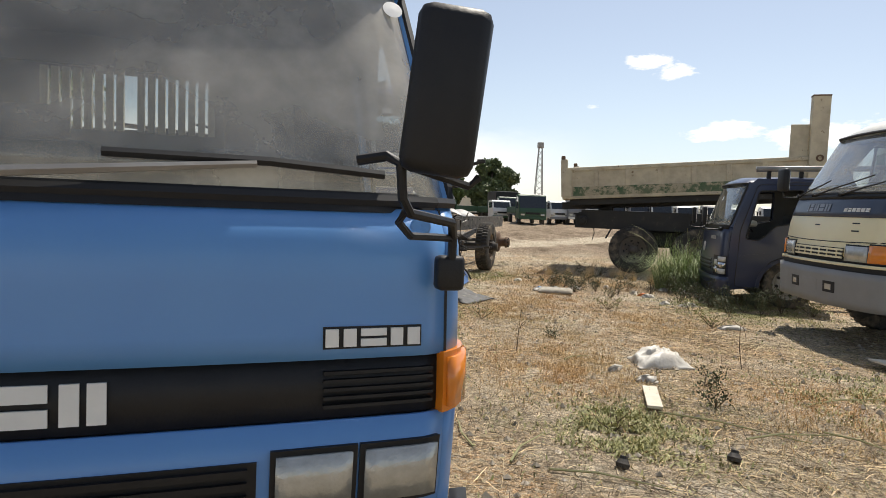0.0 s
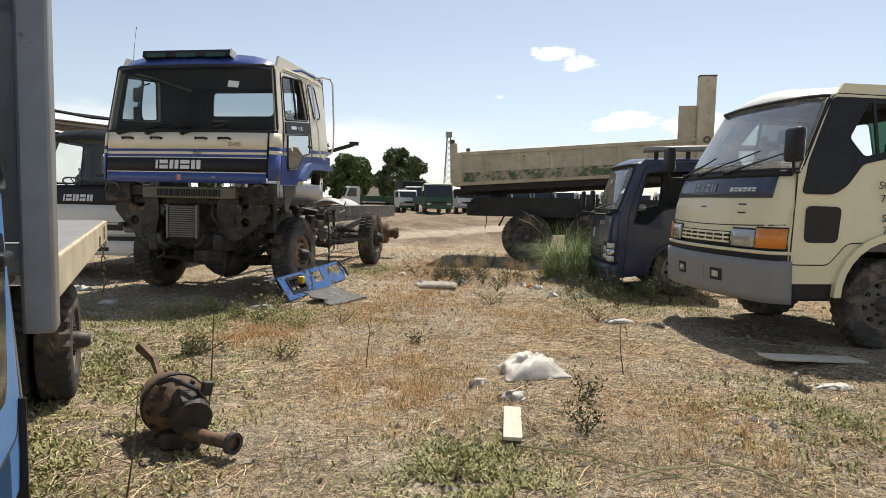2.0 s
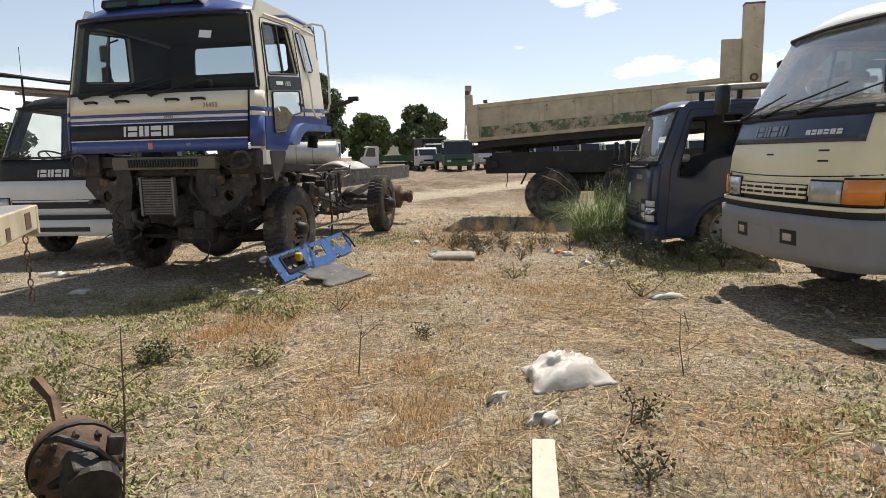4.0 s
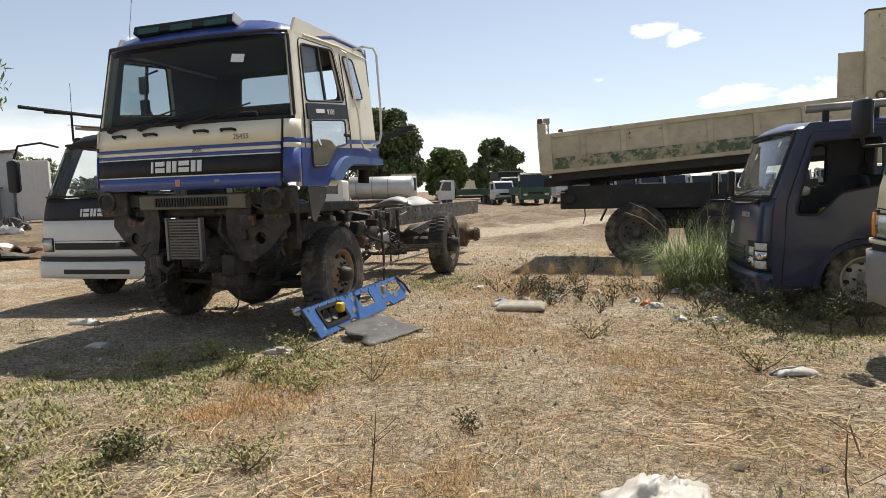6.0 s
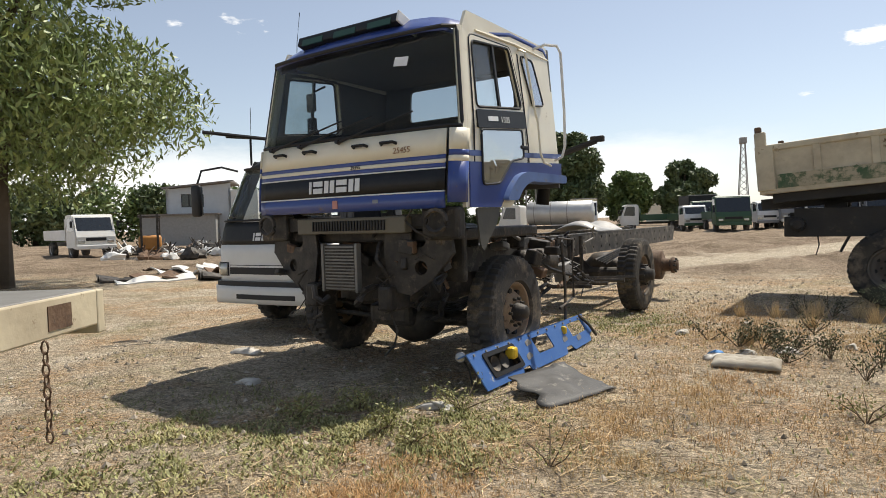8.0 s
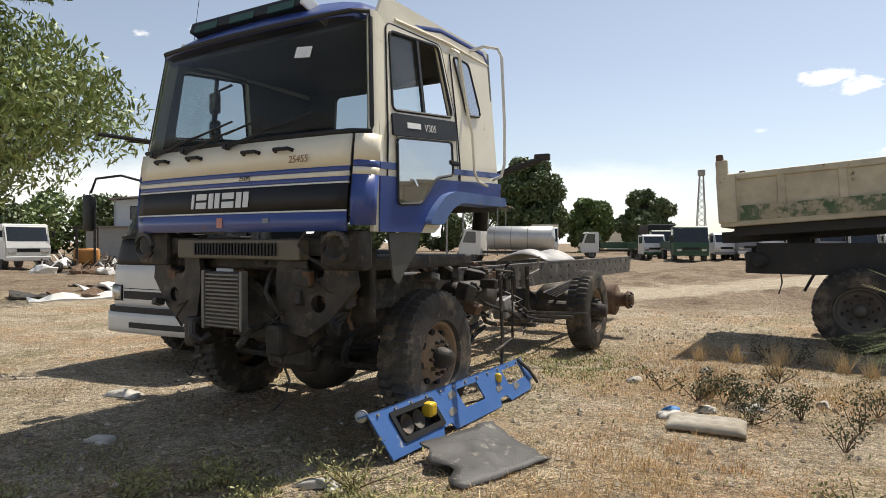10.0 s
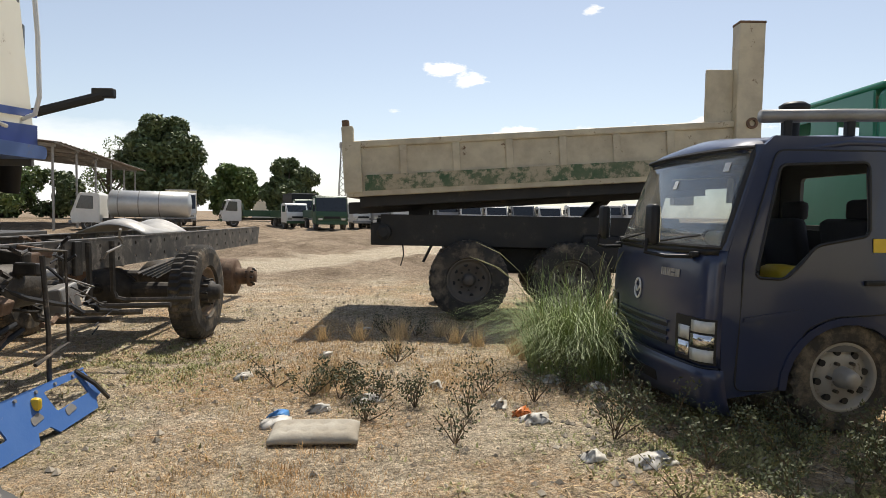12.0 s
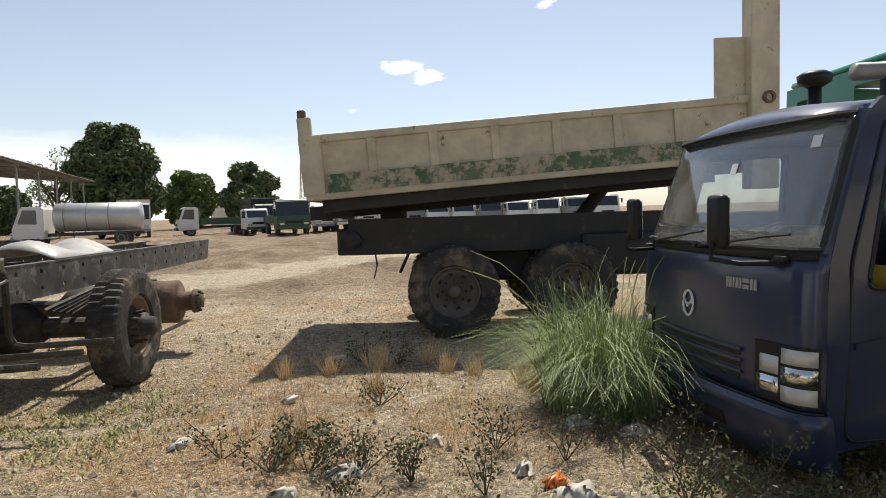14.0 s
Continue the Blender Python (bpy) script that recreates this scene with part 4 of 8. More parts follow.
# ---- large tractor with the navy and cream cab ----
def big_truck():
    T = thing("heavy_truck", pose(-1.4, 9.08, 0, 0, 0, -17.5), "cream and navy heavy truck, bumper stripped off, bare chassis", "truck")
    hwp = [(1.2, 1.16), (1.9, 1.17), (2.1, 1.165), (2.95, 1.06)]
    fp = [(1.2, 0.0), (1.6, 0.0), (2.05, 0.05), (2.12, 0.07), (2.92, 0.17), (3.1, 0.34)]
    C = dict(hw=lambda z: smooth_step(z, hwp), front=lambda z: smooth_step(z, fp), r=0.15, bulge=0.05, zb=1.46, zw=2.08, zt=2.92, zr=3.1, yb=1.95, arch=(1.4, 1.2, 0.55), open_rear=True,
             window=[(0.36, 2.275), (1.17, 2.36), (1.06, 2.89), (0.41, 2.83)], door=[(0.27, 1.5), (0.62, 1.5), (0.7, 1.56), (0.88, 1.76), (1.0, 1.81), (1.2, 1.84), (1.21, 2.4), (1.1, 2.91), (0.39, 2.88), (0.29, 2.1)], handle=(1.13, 2.0), steer=-0.5, side_glass=False, roof_mat=M_NAVY,
             rear_window=[(-0.7, 2.52), (0.68, 2.52), (0.66, 2.87), (-0.68, 2.87)])
    # the front: bands of paint
    bands = [(1.46, 1.585, M_NAVY), (1.585, 1.597, M_LETTER), (1.597, 1.765, M_BLACK), (1.765, 1.777, M_LETTER), (1.777, 1.81, M_NAVY), (1.81, 1.842, M_CREAM), (1.842, 1.875, M_NAVY), (1.875, 2.08, M_CREAM)]
    names = ["lower_band", "pinstripe", "black_band", "pinstripe", "stripe", "stripe", "stripe", "front_panel"]
    for (a, b, m), n in zip(bands, names):
        part(n, skin(C, a, b, -0.85, 0.85, 26, 2, 0.012, 0.03), m, T, "", True)
    for sg in (-1, 1):
        for a, b, m in ((1.5, 1.82, M_NAVY), (1.82, 1.866, M_CREAM), (1.866, 1.91, M_NAVY), (1.91, 2.08, M_CREAM)):
            s0, s1 = sorted((0.868 * sg, 1.0 * sg))
            part("corner_vane", skin(C, a, b, s0, s1, 5, 2, 0.02, 0.02), m, T, "", True)
    place = lambda u, v, o: front_point(u, v, C, 0.014 + o)
    letters(T, "word_mark", place, (1.63, 1.738), [(-0.29, -0.268), (-0.248, -0.158), (-0.138, -0.044), (-0.024, 0.072), (0.092, 0.188)], M_LETTER, "white block of the maker's word mark")
    part("badge", skin(C, 1.49, 1.56, -0.06, -0.015, 2, 1, 0.018, 0.006), M_PINK, T, "small faded label")
    part("badge", skin(C, 1.52, 1.55, 0.3, 0.345, 2, 1, 0.018, 0.006), M_LETTERDK, T, "small oval badge")
    for x, z, body in ((0.55, 1.915, "25455"), (0.12, 1.815, "29395")):
        tc = bpy.data.curves.new("stock_number", "FONT")
        tc.body, tc.size, tc.extrude = body, 0.07 if z > 1.9 else 0.045, 0.001
        ob = new("stock_number", tc)
        tc.materials.append(mat("brown marker", (0.3, 0.16, 0.08), 0.7, bump=0) if z > 1.9 else M_GASKET)
        ob.parent = T
        p = front_point(x / 1.2, z, C, 0.018)
        ob.matrix_local = Matrix.LocRotScale(p, Euler((radians(82), 0, 0)), None)
        tagged(ob, "hand-written stock number " + body)
    # grab handles and wipers
    for s in (-0.62, -0.3, 0.18, 0.42):
        p = [front_point(s - 0.06, 2.0, C, 0.01), front_point(s - 0.05, 2.01, C, 0.045), front_point(s + 0.05, 2.01, C, 0.045), front_point(s + 0.06, 2.0, C, 0.01)]
        part("grab_handle", tubem(p, 0.014, 6), M_BLACK, T, "black grab handle")
    wiper(T, C, -0.72, 2.06, -0.15, 2.2)
    wiper(T, C, -0.02, 2.06, 0.45, 2.19)
    wiper(T, C, -0.4, 2.06, 0.12, 2.2)
    cab(T, C, M_CREAM, GLASS_DARK, door=True)
    # blue lower sides, stripes, the black strip below the side window and its lower pane
    for sg in (-1, 1):
        pl = lambda u, v, d, sg=sg: Vector((sg * (C["hw"](v) + 0.013 - d), u, v))
        low = [(0.19, 1.46), (0.68, 1.46), (0.76, 1.55), (0.92, 1.71), (1.05, 1.757), (1.95, 1.76), (1.95, 1.905), (0.19, 1.82)]
        lw = part("lower_side", sheet(low, [], pl, 0.012), M_NAVY, T, "navy lower side")
        part("stripe", sheet([(0.19, 1.866), (1.95, 1.952), (1.95, 1.997), (0.19, 1.91)], [], pl, 0.011), M_NAVY, T)
        fender = rounded([(0.7, 1.52), (0.8, 1.64), (0.93, 1.74), (1.08, 1.78), (1.95, 1.778), (1.95, 1.7), (1.17, 1.695), (1.04, 1.65), (0.96, 1.59), (0.905, 1.52)], 0.05)
        pf = lambda u, v, d, sg=sg: Vector((sg * (C["hw"](v) + 0.07 - d), u, v))
        part("wheel_arch", sheet(fender, [], pf, 0.25), M_ARCH, T, "blue plastic wheel arch")
        part("door_strip", sheet(rounded([(0.33, 2.1), (1.2, 2.18), (1.19, 2.33), (0.335, 2.25)], 0.02), [], lambda u, v, d, sg=sg: Vector((sg * (C["hw"](v) + 0.022 - d), u, v)), 0.02), M_BLACK, T, "black strip on the door")
        part("maker_plate", sheet([(0.5, 2.172), (0.67, 2.188), (0.67, 2.228), (0.5, 2.212)], [], lambda u, v, d, sg=sg: Vector((sg * (C["hw"](v) + 0.026 - d), u if sg > 0 else 1.5 - u, v)), 0.004), M_LETTER, T, "small white maker's plate")
        tc = bpy.data.curves.new("model_number", "FONT")
        tc.body, tc.size, tc.extrude = "V305", 0.075, 0.001
        tc.materials.append(M_LETTER)
        mk = new("model_number", tc)
        mk.parent = T
        mk.matrix_local = Matrix.LocRotScale(Vector((sg * (C["hw"](2.2) + 0.026), 0.72 if sg > 0 else 0.95, 2.18)), Euler((radians(90), radians(-5.5 * sg), radians(90 * sg)), "XYZ"), None)
        tagged(mk, "white model number V305 on the door strip")
        lowwin = [(0.38, 1.645), (0.66, 1.665), (0.87, 1.865), (1.105, 1.905), (1.095, 2.155), (0.37, 2.09)]
        g = part("lower_door_window", sheet(rounded(lowwin, 0.04), [], lambda u, v, d, sg=sg: Vector((sg * (C["hw"](v) + 0.02 - d), u, v)), 0.006), MIRROR_GLASS, T, "lower door window reflecting the yard")
        part("window_seal", tubem([Vector((sg * (C["hw"](v) + 0.02), u, v)) for u, v in rounded(lowwin, 0.04)], 0.01, 5, True), M_GASKET, T)
        part("window_bar", boxm((sg * (C["hw"](2.59) + 0.004), 0.76, 2.59), (0.02, 0.03, 0.56), 0, Euler((0, -sg * 0.12, 0)).to_quaternion()), M_GASKET, T)
        qg = part("quarter_window", sheet(rounded([(0.36, 2.28), (0.75, 2.315), (0.75, 2.86), (0.41, 2.83)], 0.04), [], lambda u, v, d, sg=sg: Vector((sg * (C["hw"](v) - 0.006 - d), u, v)), 0.005), GLASS, T)
        qg.visible_shadow = False
        part("rear_quarter_window", sheet(rounded([(1.42, 2.42), (1.67, 2.45), (1.54, 2.87), (1.29, 2.88)], 0.05), [], lambda u, v, d, sg=sg: Vector((sg * (C["hw"](v) + 0.008 - d), u, v)), 0.006), MIRROR_GLASS, T, "rear quarter window")
        part("window_seal", tubem([Vector((sg * (C["hw"](v) + 0.008), u, v)) for u, v in rounded([(1.42, 2.42), (1.67, 2.45), (1.54, 2.87), (1.29, 2.88)], 0.05)], 0.009, 5, True), M_GASKET, T)
        part("body_seam", tubem([(sg * (C["hw"](z) + 0.004), 1.24, z) for z in (1.8, 2.0, 2.4, 2.88)], 0.006, 5), M_GASKET, T)
        part("grab_rail", tubem([(sg * (C["hw"](2.95) + 0.01), 1.27, 2.93), (sg * (C["hw"](2.9) + 0.06), 1.3, 2.9), (sg * (C["hw"](2.4) + 0.06), 1.34, 2.4), (sg * (C["hw"](2.25) + 0.06), 1.38, 2.25), (sg * (C["hw"](1.95) + 0.06), 1.38, 1.95), (sg * (C["hw"](1.85) + 0.07), 1.42, 1.88), (sg * (C["hw"](1.83) + 0.05), 1.62, 1.86)], 0.012, 6), M_CREAM, T, "painted grab rail up the cab corner")
    part("drip_rail", tubem([(1.07, 0.5, 2.93), (1.07, 1.2, 2.96), (1.06, 1.93, 2.95)], 0.012, 5), M_CREAM, T)
    # sun visor on the roof
    vz = part("sun_visor", boxm((-0.08, 0.3, 3.04), (1.2, 0.26, 0.09), 0.015, Euler((radians(-18), 0, 0)).to_quaternion()), M_BLACK, T, "dark sun visor with green panels")
    for x in (-0.4, 0, 0.4):
        part("visor_panel", boxm((x - 0.08, 0.17, 3.055), (0.26, 0.012, 0.06), 0, Euler((radians(-18), 0, 0)).to_quaternion()), M_VISOR, vz)
    part("visor_end", boxm((0.53, 0.29, 3.04), (0.02, 0.28, 0.1), 0.008, Euler((radians(-18), 0, 0)).to_quaternion()), M_WHITE, vz)
    part("aerial", tubem([(-1.0, 0.45, 2.9), (-1.0, 0.47, 3.2), (-0.98, 0.5, 3.5)], 0.004, 5), M_GASKET, T, "thin aerial")
    part("windscreen_sticker", boxm(front_point(0.5, 2.68, C, -0.004), (0.14, 0.004, 0.08), 0, Euler((radians(-14), radians(6), 0)).to_quaternion()), M_LABEL, T, "paper sticker on the windscreen")
    m = part("mirror", tubem([(-1.1, 0.95, 2.85), (-1.22, 0.9, 2.8), (-1.24, 0.88, 2.5), (-1.15, 0.95, 2.2)], 0.012, 6), M_BLACK, T, "mirror frame with two heads")
    for z in (2.68, 2.42):
        part("mirror_head", boxm((-1.24, 0.87, z), (0.12, 0.05, 0.2), 0.02), M_BLACK, m)
    # side mirror tube at the rear of the cab
    part("grab_rail", tubem([(1.06, 1.6, 3.0), (1.16, 1.66, 3.04), (1.25, 1.74, 3.03), (1.28, 1.76, 2.96), (1.29, 1.8, 2.4), (1.28, 1.82, 2.06), (1.24, 1.84, 1.96), (1.14, 1.86, 1.93)], 0.014, 7), M_LETTER, T, "white tube rail behind the door")
    br = part("support_bracket", tubem([(0.7, 2.05, 1.95), (1.1, 2.05, 2.0), (1.5, 2.1, 2.12)], 0.03, 7), M_DCHASSIS, T, "dark steel support arm behind the cab")
    part("bracket_tip", boxm((1.51, 2.1, 2.135), (0.14, 0.05, 0.06), 0.01), M_DCHASSIS, br)
    part("air_intake", tubem([(0.9, 2.08, 1.5), (0.95, 2.08, 2.0), (0.95, 2.08, 2.55)], 0.07, 10), M_BLACK, T, "ribbed black air intake hose", True)
    # bare front below the cab
    part("crash_bar", boxm((0.05, 0.03, 1.34), (1.25, 0.1, 0.14), 0.012), mat("dusty khaki steel", (0.16, 0.14, 0.1), 0.7, bump=0.15), T, "dusty bar below the cab")
    for x in np.linspace(-0.36, 0.46, 26):
        part("grille_slat", boxm((x, -0.025, 1.34), (0.014, 0.02, 0.085)), M_GASKET, T)
    cd = part("cooler", boxm((-0.02, -0.04, 0.98), (0.4, 0.06, 0.4), 0.008), M_GREASE, T, "finned oil cooler with bent rows")
    for z in np.linspace(0.8, 1.16, 14):
        part("fin", boxm((0.0, -0.075, z), (0.34, 0.03, 0.012)), M_ALU, cd)
    for x in (-0.2, 0.19):
        part("end_tank", boxm((x, -0.06, 0.98), (0.03, 0.06, 0.42), 0.006), M_ALU, cd)
    rnd = random.Random(5)
    part("radiator", boxm((0.0, 0.5, 1.0), (1.0, 0.12, 0.75), 0.01), M_GREASE, T, "dark radiator core")
    part("engine", boxm((0, 1.1, 0.95), (0.7, 1.2, 0.75), 0.05), M_GREASE, T, "grimy engine block")
    part("sump", boxm((0, 1.0, 0.5), (0.5, 0.9, 0.25), 0.06), M_GREASE, T)
    for sg in (-1, 1):
        p = sheet([(-0.02, 1.42), (0.55, 1.42), (0.6, 1.1), (0.4, 0.88), (0.2, 0.75), (0.0, 0.78), (-0.06, 1.1)], [rounded([(0.15, 1.15), (0.35, 1.15), (0.35, 1.3), (0.15, 1.3)], 0.05), [(0.3 + 0.06 * math.cos(a), 0.98 + 0.06 * math.sin(a)) for a in np.linspace(0, 2 * math.pi, 11)[:-1]]], lambda u, v, d, sg=sg: Vector((sg * (u + 0.45), 0.05 + 0.1 * u + d, v)), 0.04)
        part("front_bracket", p, M_GREASE, T, "pressed steel front bracket with holes")
        part("spring_hanger", boxm((sg * 0.43, 0.12, 0.72), (0.14, 0.3, 0.22), 0.03), M_GREASE, T)
        part("tow_hook", tubem([(sg * 0.3, 0.0, 0.82), (sg * 0.3, -0.1, 0.8), (sg * 0.26, -0.13, 0.72), (sg * 0.2, -0.1, 0.68), (sg * 0.18, -0.04, 0.72)], 0.03, 7), M_GREASE, T, "cast tow hook")
        for k in range(6):
            part("spring_leaf", tubem([(sg * 0.43, 0.3 + 0.09 * k, 0.66 - 0.022 * k - 0.02), (sg * 0.43, 1.05, 0.56 - 0.022 * k), (sg * 0.43, 1.85 - 0.1 * k, 0.66 - 0.022 * k - 0.02)], 0.018, 4), M_GREASE, T)
        part("lamp_hole", tubem([(sg * 0.98 + 0.1 * math.cos(a), -0.02, 1.36 + 0.09 * math.sin(a)) for a in np.linspace(0, 2 * math.pi, 13)[:-1]], 0.02, 5, True), M_GREASE, T, "empty lamp ring")
        part("lamp_back", boxm((sg * 0.97, 0.1, 1.34), (0.36, 0.12, 0.26), 0.03), M_GREASE, T)
        part("step_bracket", boxm((sg * 0.8, 0.3, 1.1), (0.5, 0.06, 0.5), 0.02), M_GREASE, T)
        part("inner_guard", sheet(rounded([(0.32, 1.455), (0.71, 1.455), (0.66, 1.33), (0.5, 1.18), (0.44, 1.1), (0.38, 1.14)], 0.03), [], lambda u, v, d, sg=sg: Vector((sg * (1.15 - d), u, v)), 0.015), M_PLATE, T, "bent grey guard plate")
    part("headlight_wiring", boxm((0.75, 0.12, 1.36), (0.5, 0.1, 0.12), 0.02), M_GREASE, T)
    for k in range(46):
        x, z = rnd.uniform(-1.0, 1.0), rnd.uniform(0.62, 1.4)
        y = rnd.uniform(0.0, 0.35)
        if -0.25 < x < 0.25 and z > 0.72:
            continue
        pts = [Vector((x, y, z))]
        for j in range(4):
            pts.append(pts[-1] + Vector((rnd.uniform(-0.12, 0.12), rnd.uniform(-0.07, 0.07), rnd.uniform(-0.13, 0.09))))
        part("hose" if k % 3 else "cable", tubem(pts, rnd.choice([0.006, 0.01, 0.018, 0.026]), 6), rnd.choice([M_GREASE, M_GREASE, M_GASKET, M_RUST]), T)
    for k in range(34):
        x, y, z = rnd.uniform(-0.95, 1.0), rnd.uniform(0.05, 0.4), rnd.uniform(0.6, 1.42)
        if -0.25 < x < 0.25 and z > 0.72:
            y += 0.2
        part("bracket", boxm((x, y, z), (rnd.uniform(0.05, 0.22), rnd.uniform(0.03, 0.1), rnd.uniform(0.04, 0.2)), 0.01, Euler((rnd.uniform(-0.3, 0.3), rnd.uniform(-0.4, 0.4), rnd.uniform(-0.4, 0.4))).to_quaternion()), rnd.choice([M_GREASE, M_GREASE, M_RUST, M_DCHASSIS]), T)
    # front axle and wheels
    part("front_axle", tubem([(-0.98, 1.04, 0.5), (-0.6, 1.04, 0.42), (-0.2, 1.04, 0.4), (0.2, 1.04, 0.4), (0.6, 1.04, 0.42), (0.98, 1.04, 0.5)], 0.075, 8), M_GREASE, T, "forged front axle beam")
    part("differential", lathe(bmesh.new(), [(-0.3, 0.0), (-0.28, 0.12), (-0.15, 0.2), (0, 0.24), (0.15, 0.2), (0.28, 0.12), (0.3, 0.0)], (0.1, 0.85, 0.42), (1, 0, 0), 18), M_GREASE, T, "rounded drop of the axle casing", True)
    part("steering_rod", tubem([(-0.85, 0.75, 0.45), (0, 0.7, 0.43), (0.85, 0.75, 0.45)], 0.025, 6), M_GREASE, T)
    for sg in (-1, 1):
        wheel(T, (sg * 1.0, 1.04, 0.51), (sg, 0.0, 0), 0.52, 0.27, 0.27, M_RIM, 0.1, 10, 44)
        wheel(T, (sg * 0.97, 5.0, 0.51), (sg, 0, 0), 0.52, 0.27, 0.27, M_RIM, -0.1, 10, 44)
        a = part("hub_end", lathe(bmesh.new(), [(0, 0.17), (0.02, 0.17), (0.04, 0.13), (0.12, 0.12), (0.13, 0.09), (0.2, 0.08), (0.2, 0.0)], (sg * 1.02, 5.0, 0.51), (sg, 0, 0), 18), M_GREASE, T, "greasy hub reduction end", True)
        for k in range(10):
            t = 2 * math.pi * k / 10
            part("stud", cylm((sg * 1.04, 5.0 + 0.14 * math.cos(t), 0.51 + 0.14 * math.sin(t)), (sg * 1.13, 5.0 + 0.14 * math.cos(t), 0.51 + 0.14 * math.sin(t)), 0.014, 6), M_GREASE, a)
        d = part("brake_drum", lathe(bmesh.new(), [(-0.16, 0.18), (-0.15, 0.23), (0.12, 0.235), (0.14, 0.2), (0.15, 0.11), (0.28, 0.1), (0.29, 0.13), (0.33, 0.13), (0.34, 0.08), (0.38, 0.07), (0.38, 0)], (sg * 0.85, 6.3, 0.55), (sg, 0, 0), 24), M_RUST, T, "bare rusty brake drum", True)
        for k in range(8):
            t = 2 * math.pi * k / 8
            part("stud", cylm((sg * 1.12, 6.3 + 0.1 * math.cos(t), 0.55 + 0.1 * math.sin(t)), (sg * 1.22, 6.3 + 0.1 * math.cos(t), 0.55 + 0.1 * math.sin(t)), 0.014, 6), M_GREASE, d)
    for y in (5.0, 6.3):
        part("rear_axle", cylm((-0.85, y, 0.52), (0.85, y, 0.52), 0.09), M_GREASE, T)
        part("rear_differential", lathe(bmesh.new(), [(-0.28, 0.1), (-0.15, 0.22), (0.1, 0.24), (0.28, 0.1)], (0, y, 0.52), (1, 0, 0), 16), M_GREASE, T, "", True)
    # ladder chassis
    for sg in (-1, 1):
        pl = lambda u, v, d, sg=sg: Vector((sg * (0.47 - d), u, v))
        holes = [[(y + 0.022 * math.cos(a), z + 0.022 * math.sin(a)) for a in np.linspace(0, 2 * math.pi, 9)[:-1]] for y in np.arange(2.6, 8.9, 0.34) for z in (0.92, 1.06)]
        rail = part("chassis_rail", sheet([(0.3, 0.84), (9.0, 0.86), (9.1, 1.12), (2.2, 1.12), (0.3, 1.06)], holes, pl, 0.012), M_CHASSIS, T, "scuffed chassis rail with bolt holes")
        part("flange", boxm((sg * 0.43, 5.6, 1.125), (0.085, 6.95, 0.012)), M_CHASSIS, rail)
        part("flange", boxm((sg * 0.43, 4.65, 0.85), (0.085, 8.7, 0.012)), M_CHASSIS, rail)
        for y in (2.35, 3.0, 3.55):
            part("rail_bracket", boxm((sg * 0.49, y, 0.97), (0.03, 0.12, 0.3), 0.008), M_GREASE, T)
        for k in range(5):
            part("spring_leaf", tubem([(sg * 0.55, 4.9 - 0.1 * k, 0.66 + 0.022 * k), (sg * 0.55, 5.65, 0.78 + 0.022 * k), (sg * 0.55, 6.4 + 0.1 * k, 0.66 + 0.022 * k)], 0.016, 4), M_GREASE, T)
    for y in (2.3, 3.6, 4.6, 5.65, 6.6, 7.75, 8.95):
        part("cross_member", boxm((0, y, 0.98), (0.88, 0.09, 0.2), 0.01), M_CHASSIS, T)
    # tank straps: bars that drop from the rail and turn outwards
    for y, l in ((2.9, 1.1), (3.3, 1.15), (3.7, 1.22), (4.1, 1.25)):
        part("tank_bracket", tubem([(0.5, y, 1.1), (0.51, y, 0.62), (0.54, y + 0.01, 0.55), (0.62, y + 0.02, 0.53), (l, y + 0.03, 0.55)], 0.026, 6), M_GREASE, T, "bent bar of the tank cradle")
    part("tie_rod", tubem([(1.1, 2.1, 1.1), (1.12, 2.12, 0.6), (1.1, 2.15, 0.24)], 0.016, 6), M_GREASE, T)
    part("step_frame", tubem([(1.12, 1.95, 1.15), (1.13, 2.3, 1.12), (1.13, 2.32, 0.5), (1.12, 1.98, 0.42)], 0.014, 6), M_GREASE, T)
    part("air_tank", lathe(bmesh.new(), [(-0.3, 0), (-0.29, 0.1), (-0.25, 0.15), (0.25, 0.15), (0.29, 0.1), (0.3, 0)], (0.75, 2.15, 0.88), (0.2, 1, 0), 18), M_GREASE, T, "dark air tank", True)
    part("gearbox", boxm((0, 2.2, 0.85), (0.45, 0.9, 0.45), 0.06), M_GREASE, T, "greasy gearbox")
    part("drive_shaft", cylm((0, 2.6, 0.75), (0, 4.8, 0.55), 0.055), M_GREASE, T)
    part("cab_mount", boxm((0, 2.05, 1.22), (1.5, 0.14, 0.12), 0.01), M_DCHASSIS, T)
    part("cab_floor_frame", boxm((0, 1.0, 1.24), (1.9, 1.7, 0.1), 0.02), M_GREASE, T)
    for k in range(40):
        x, y, z = rnd.uniform(0.35, 1.05), rnd.uniform(1.7, 3.4), rnd.uniform(0.55, 1.15)
        pts = [Vector((x, y, z))]
        for j in range(4):
            pts.append(pts[-1] + Vector((rnd.uniform(-0.1, 0.1), rnd.uniform(-0.25, 0.25), rnd.uniform(-0.1, 0.08))))
        part("hose" if k % 2 else "pipe", tubem(pts, rnd.choice([0.007, 0.012, 0.02]), 6), rnd.choice([M_GREASE, M_GASKET, M_RUST, M_STEEL]), T)
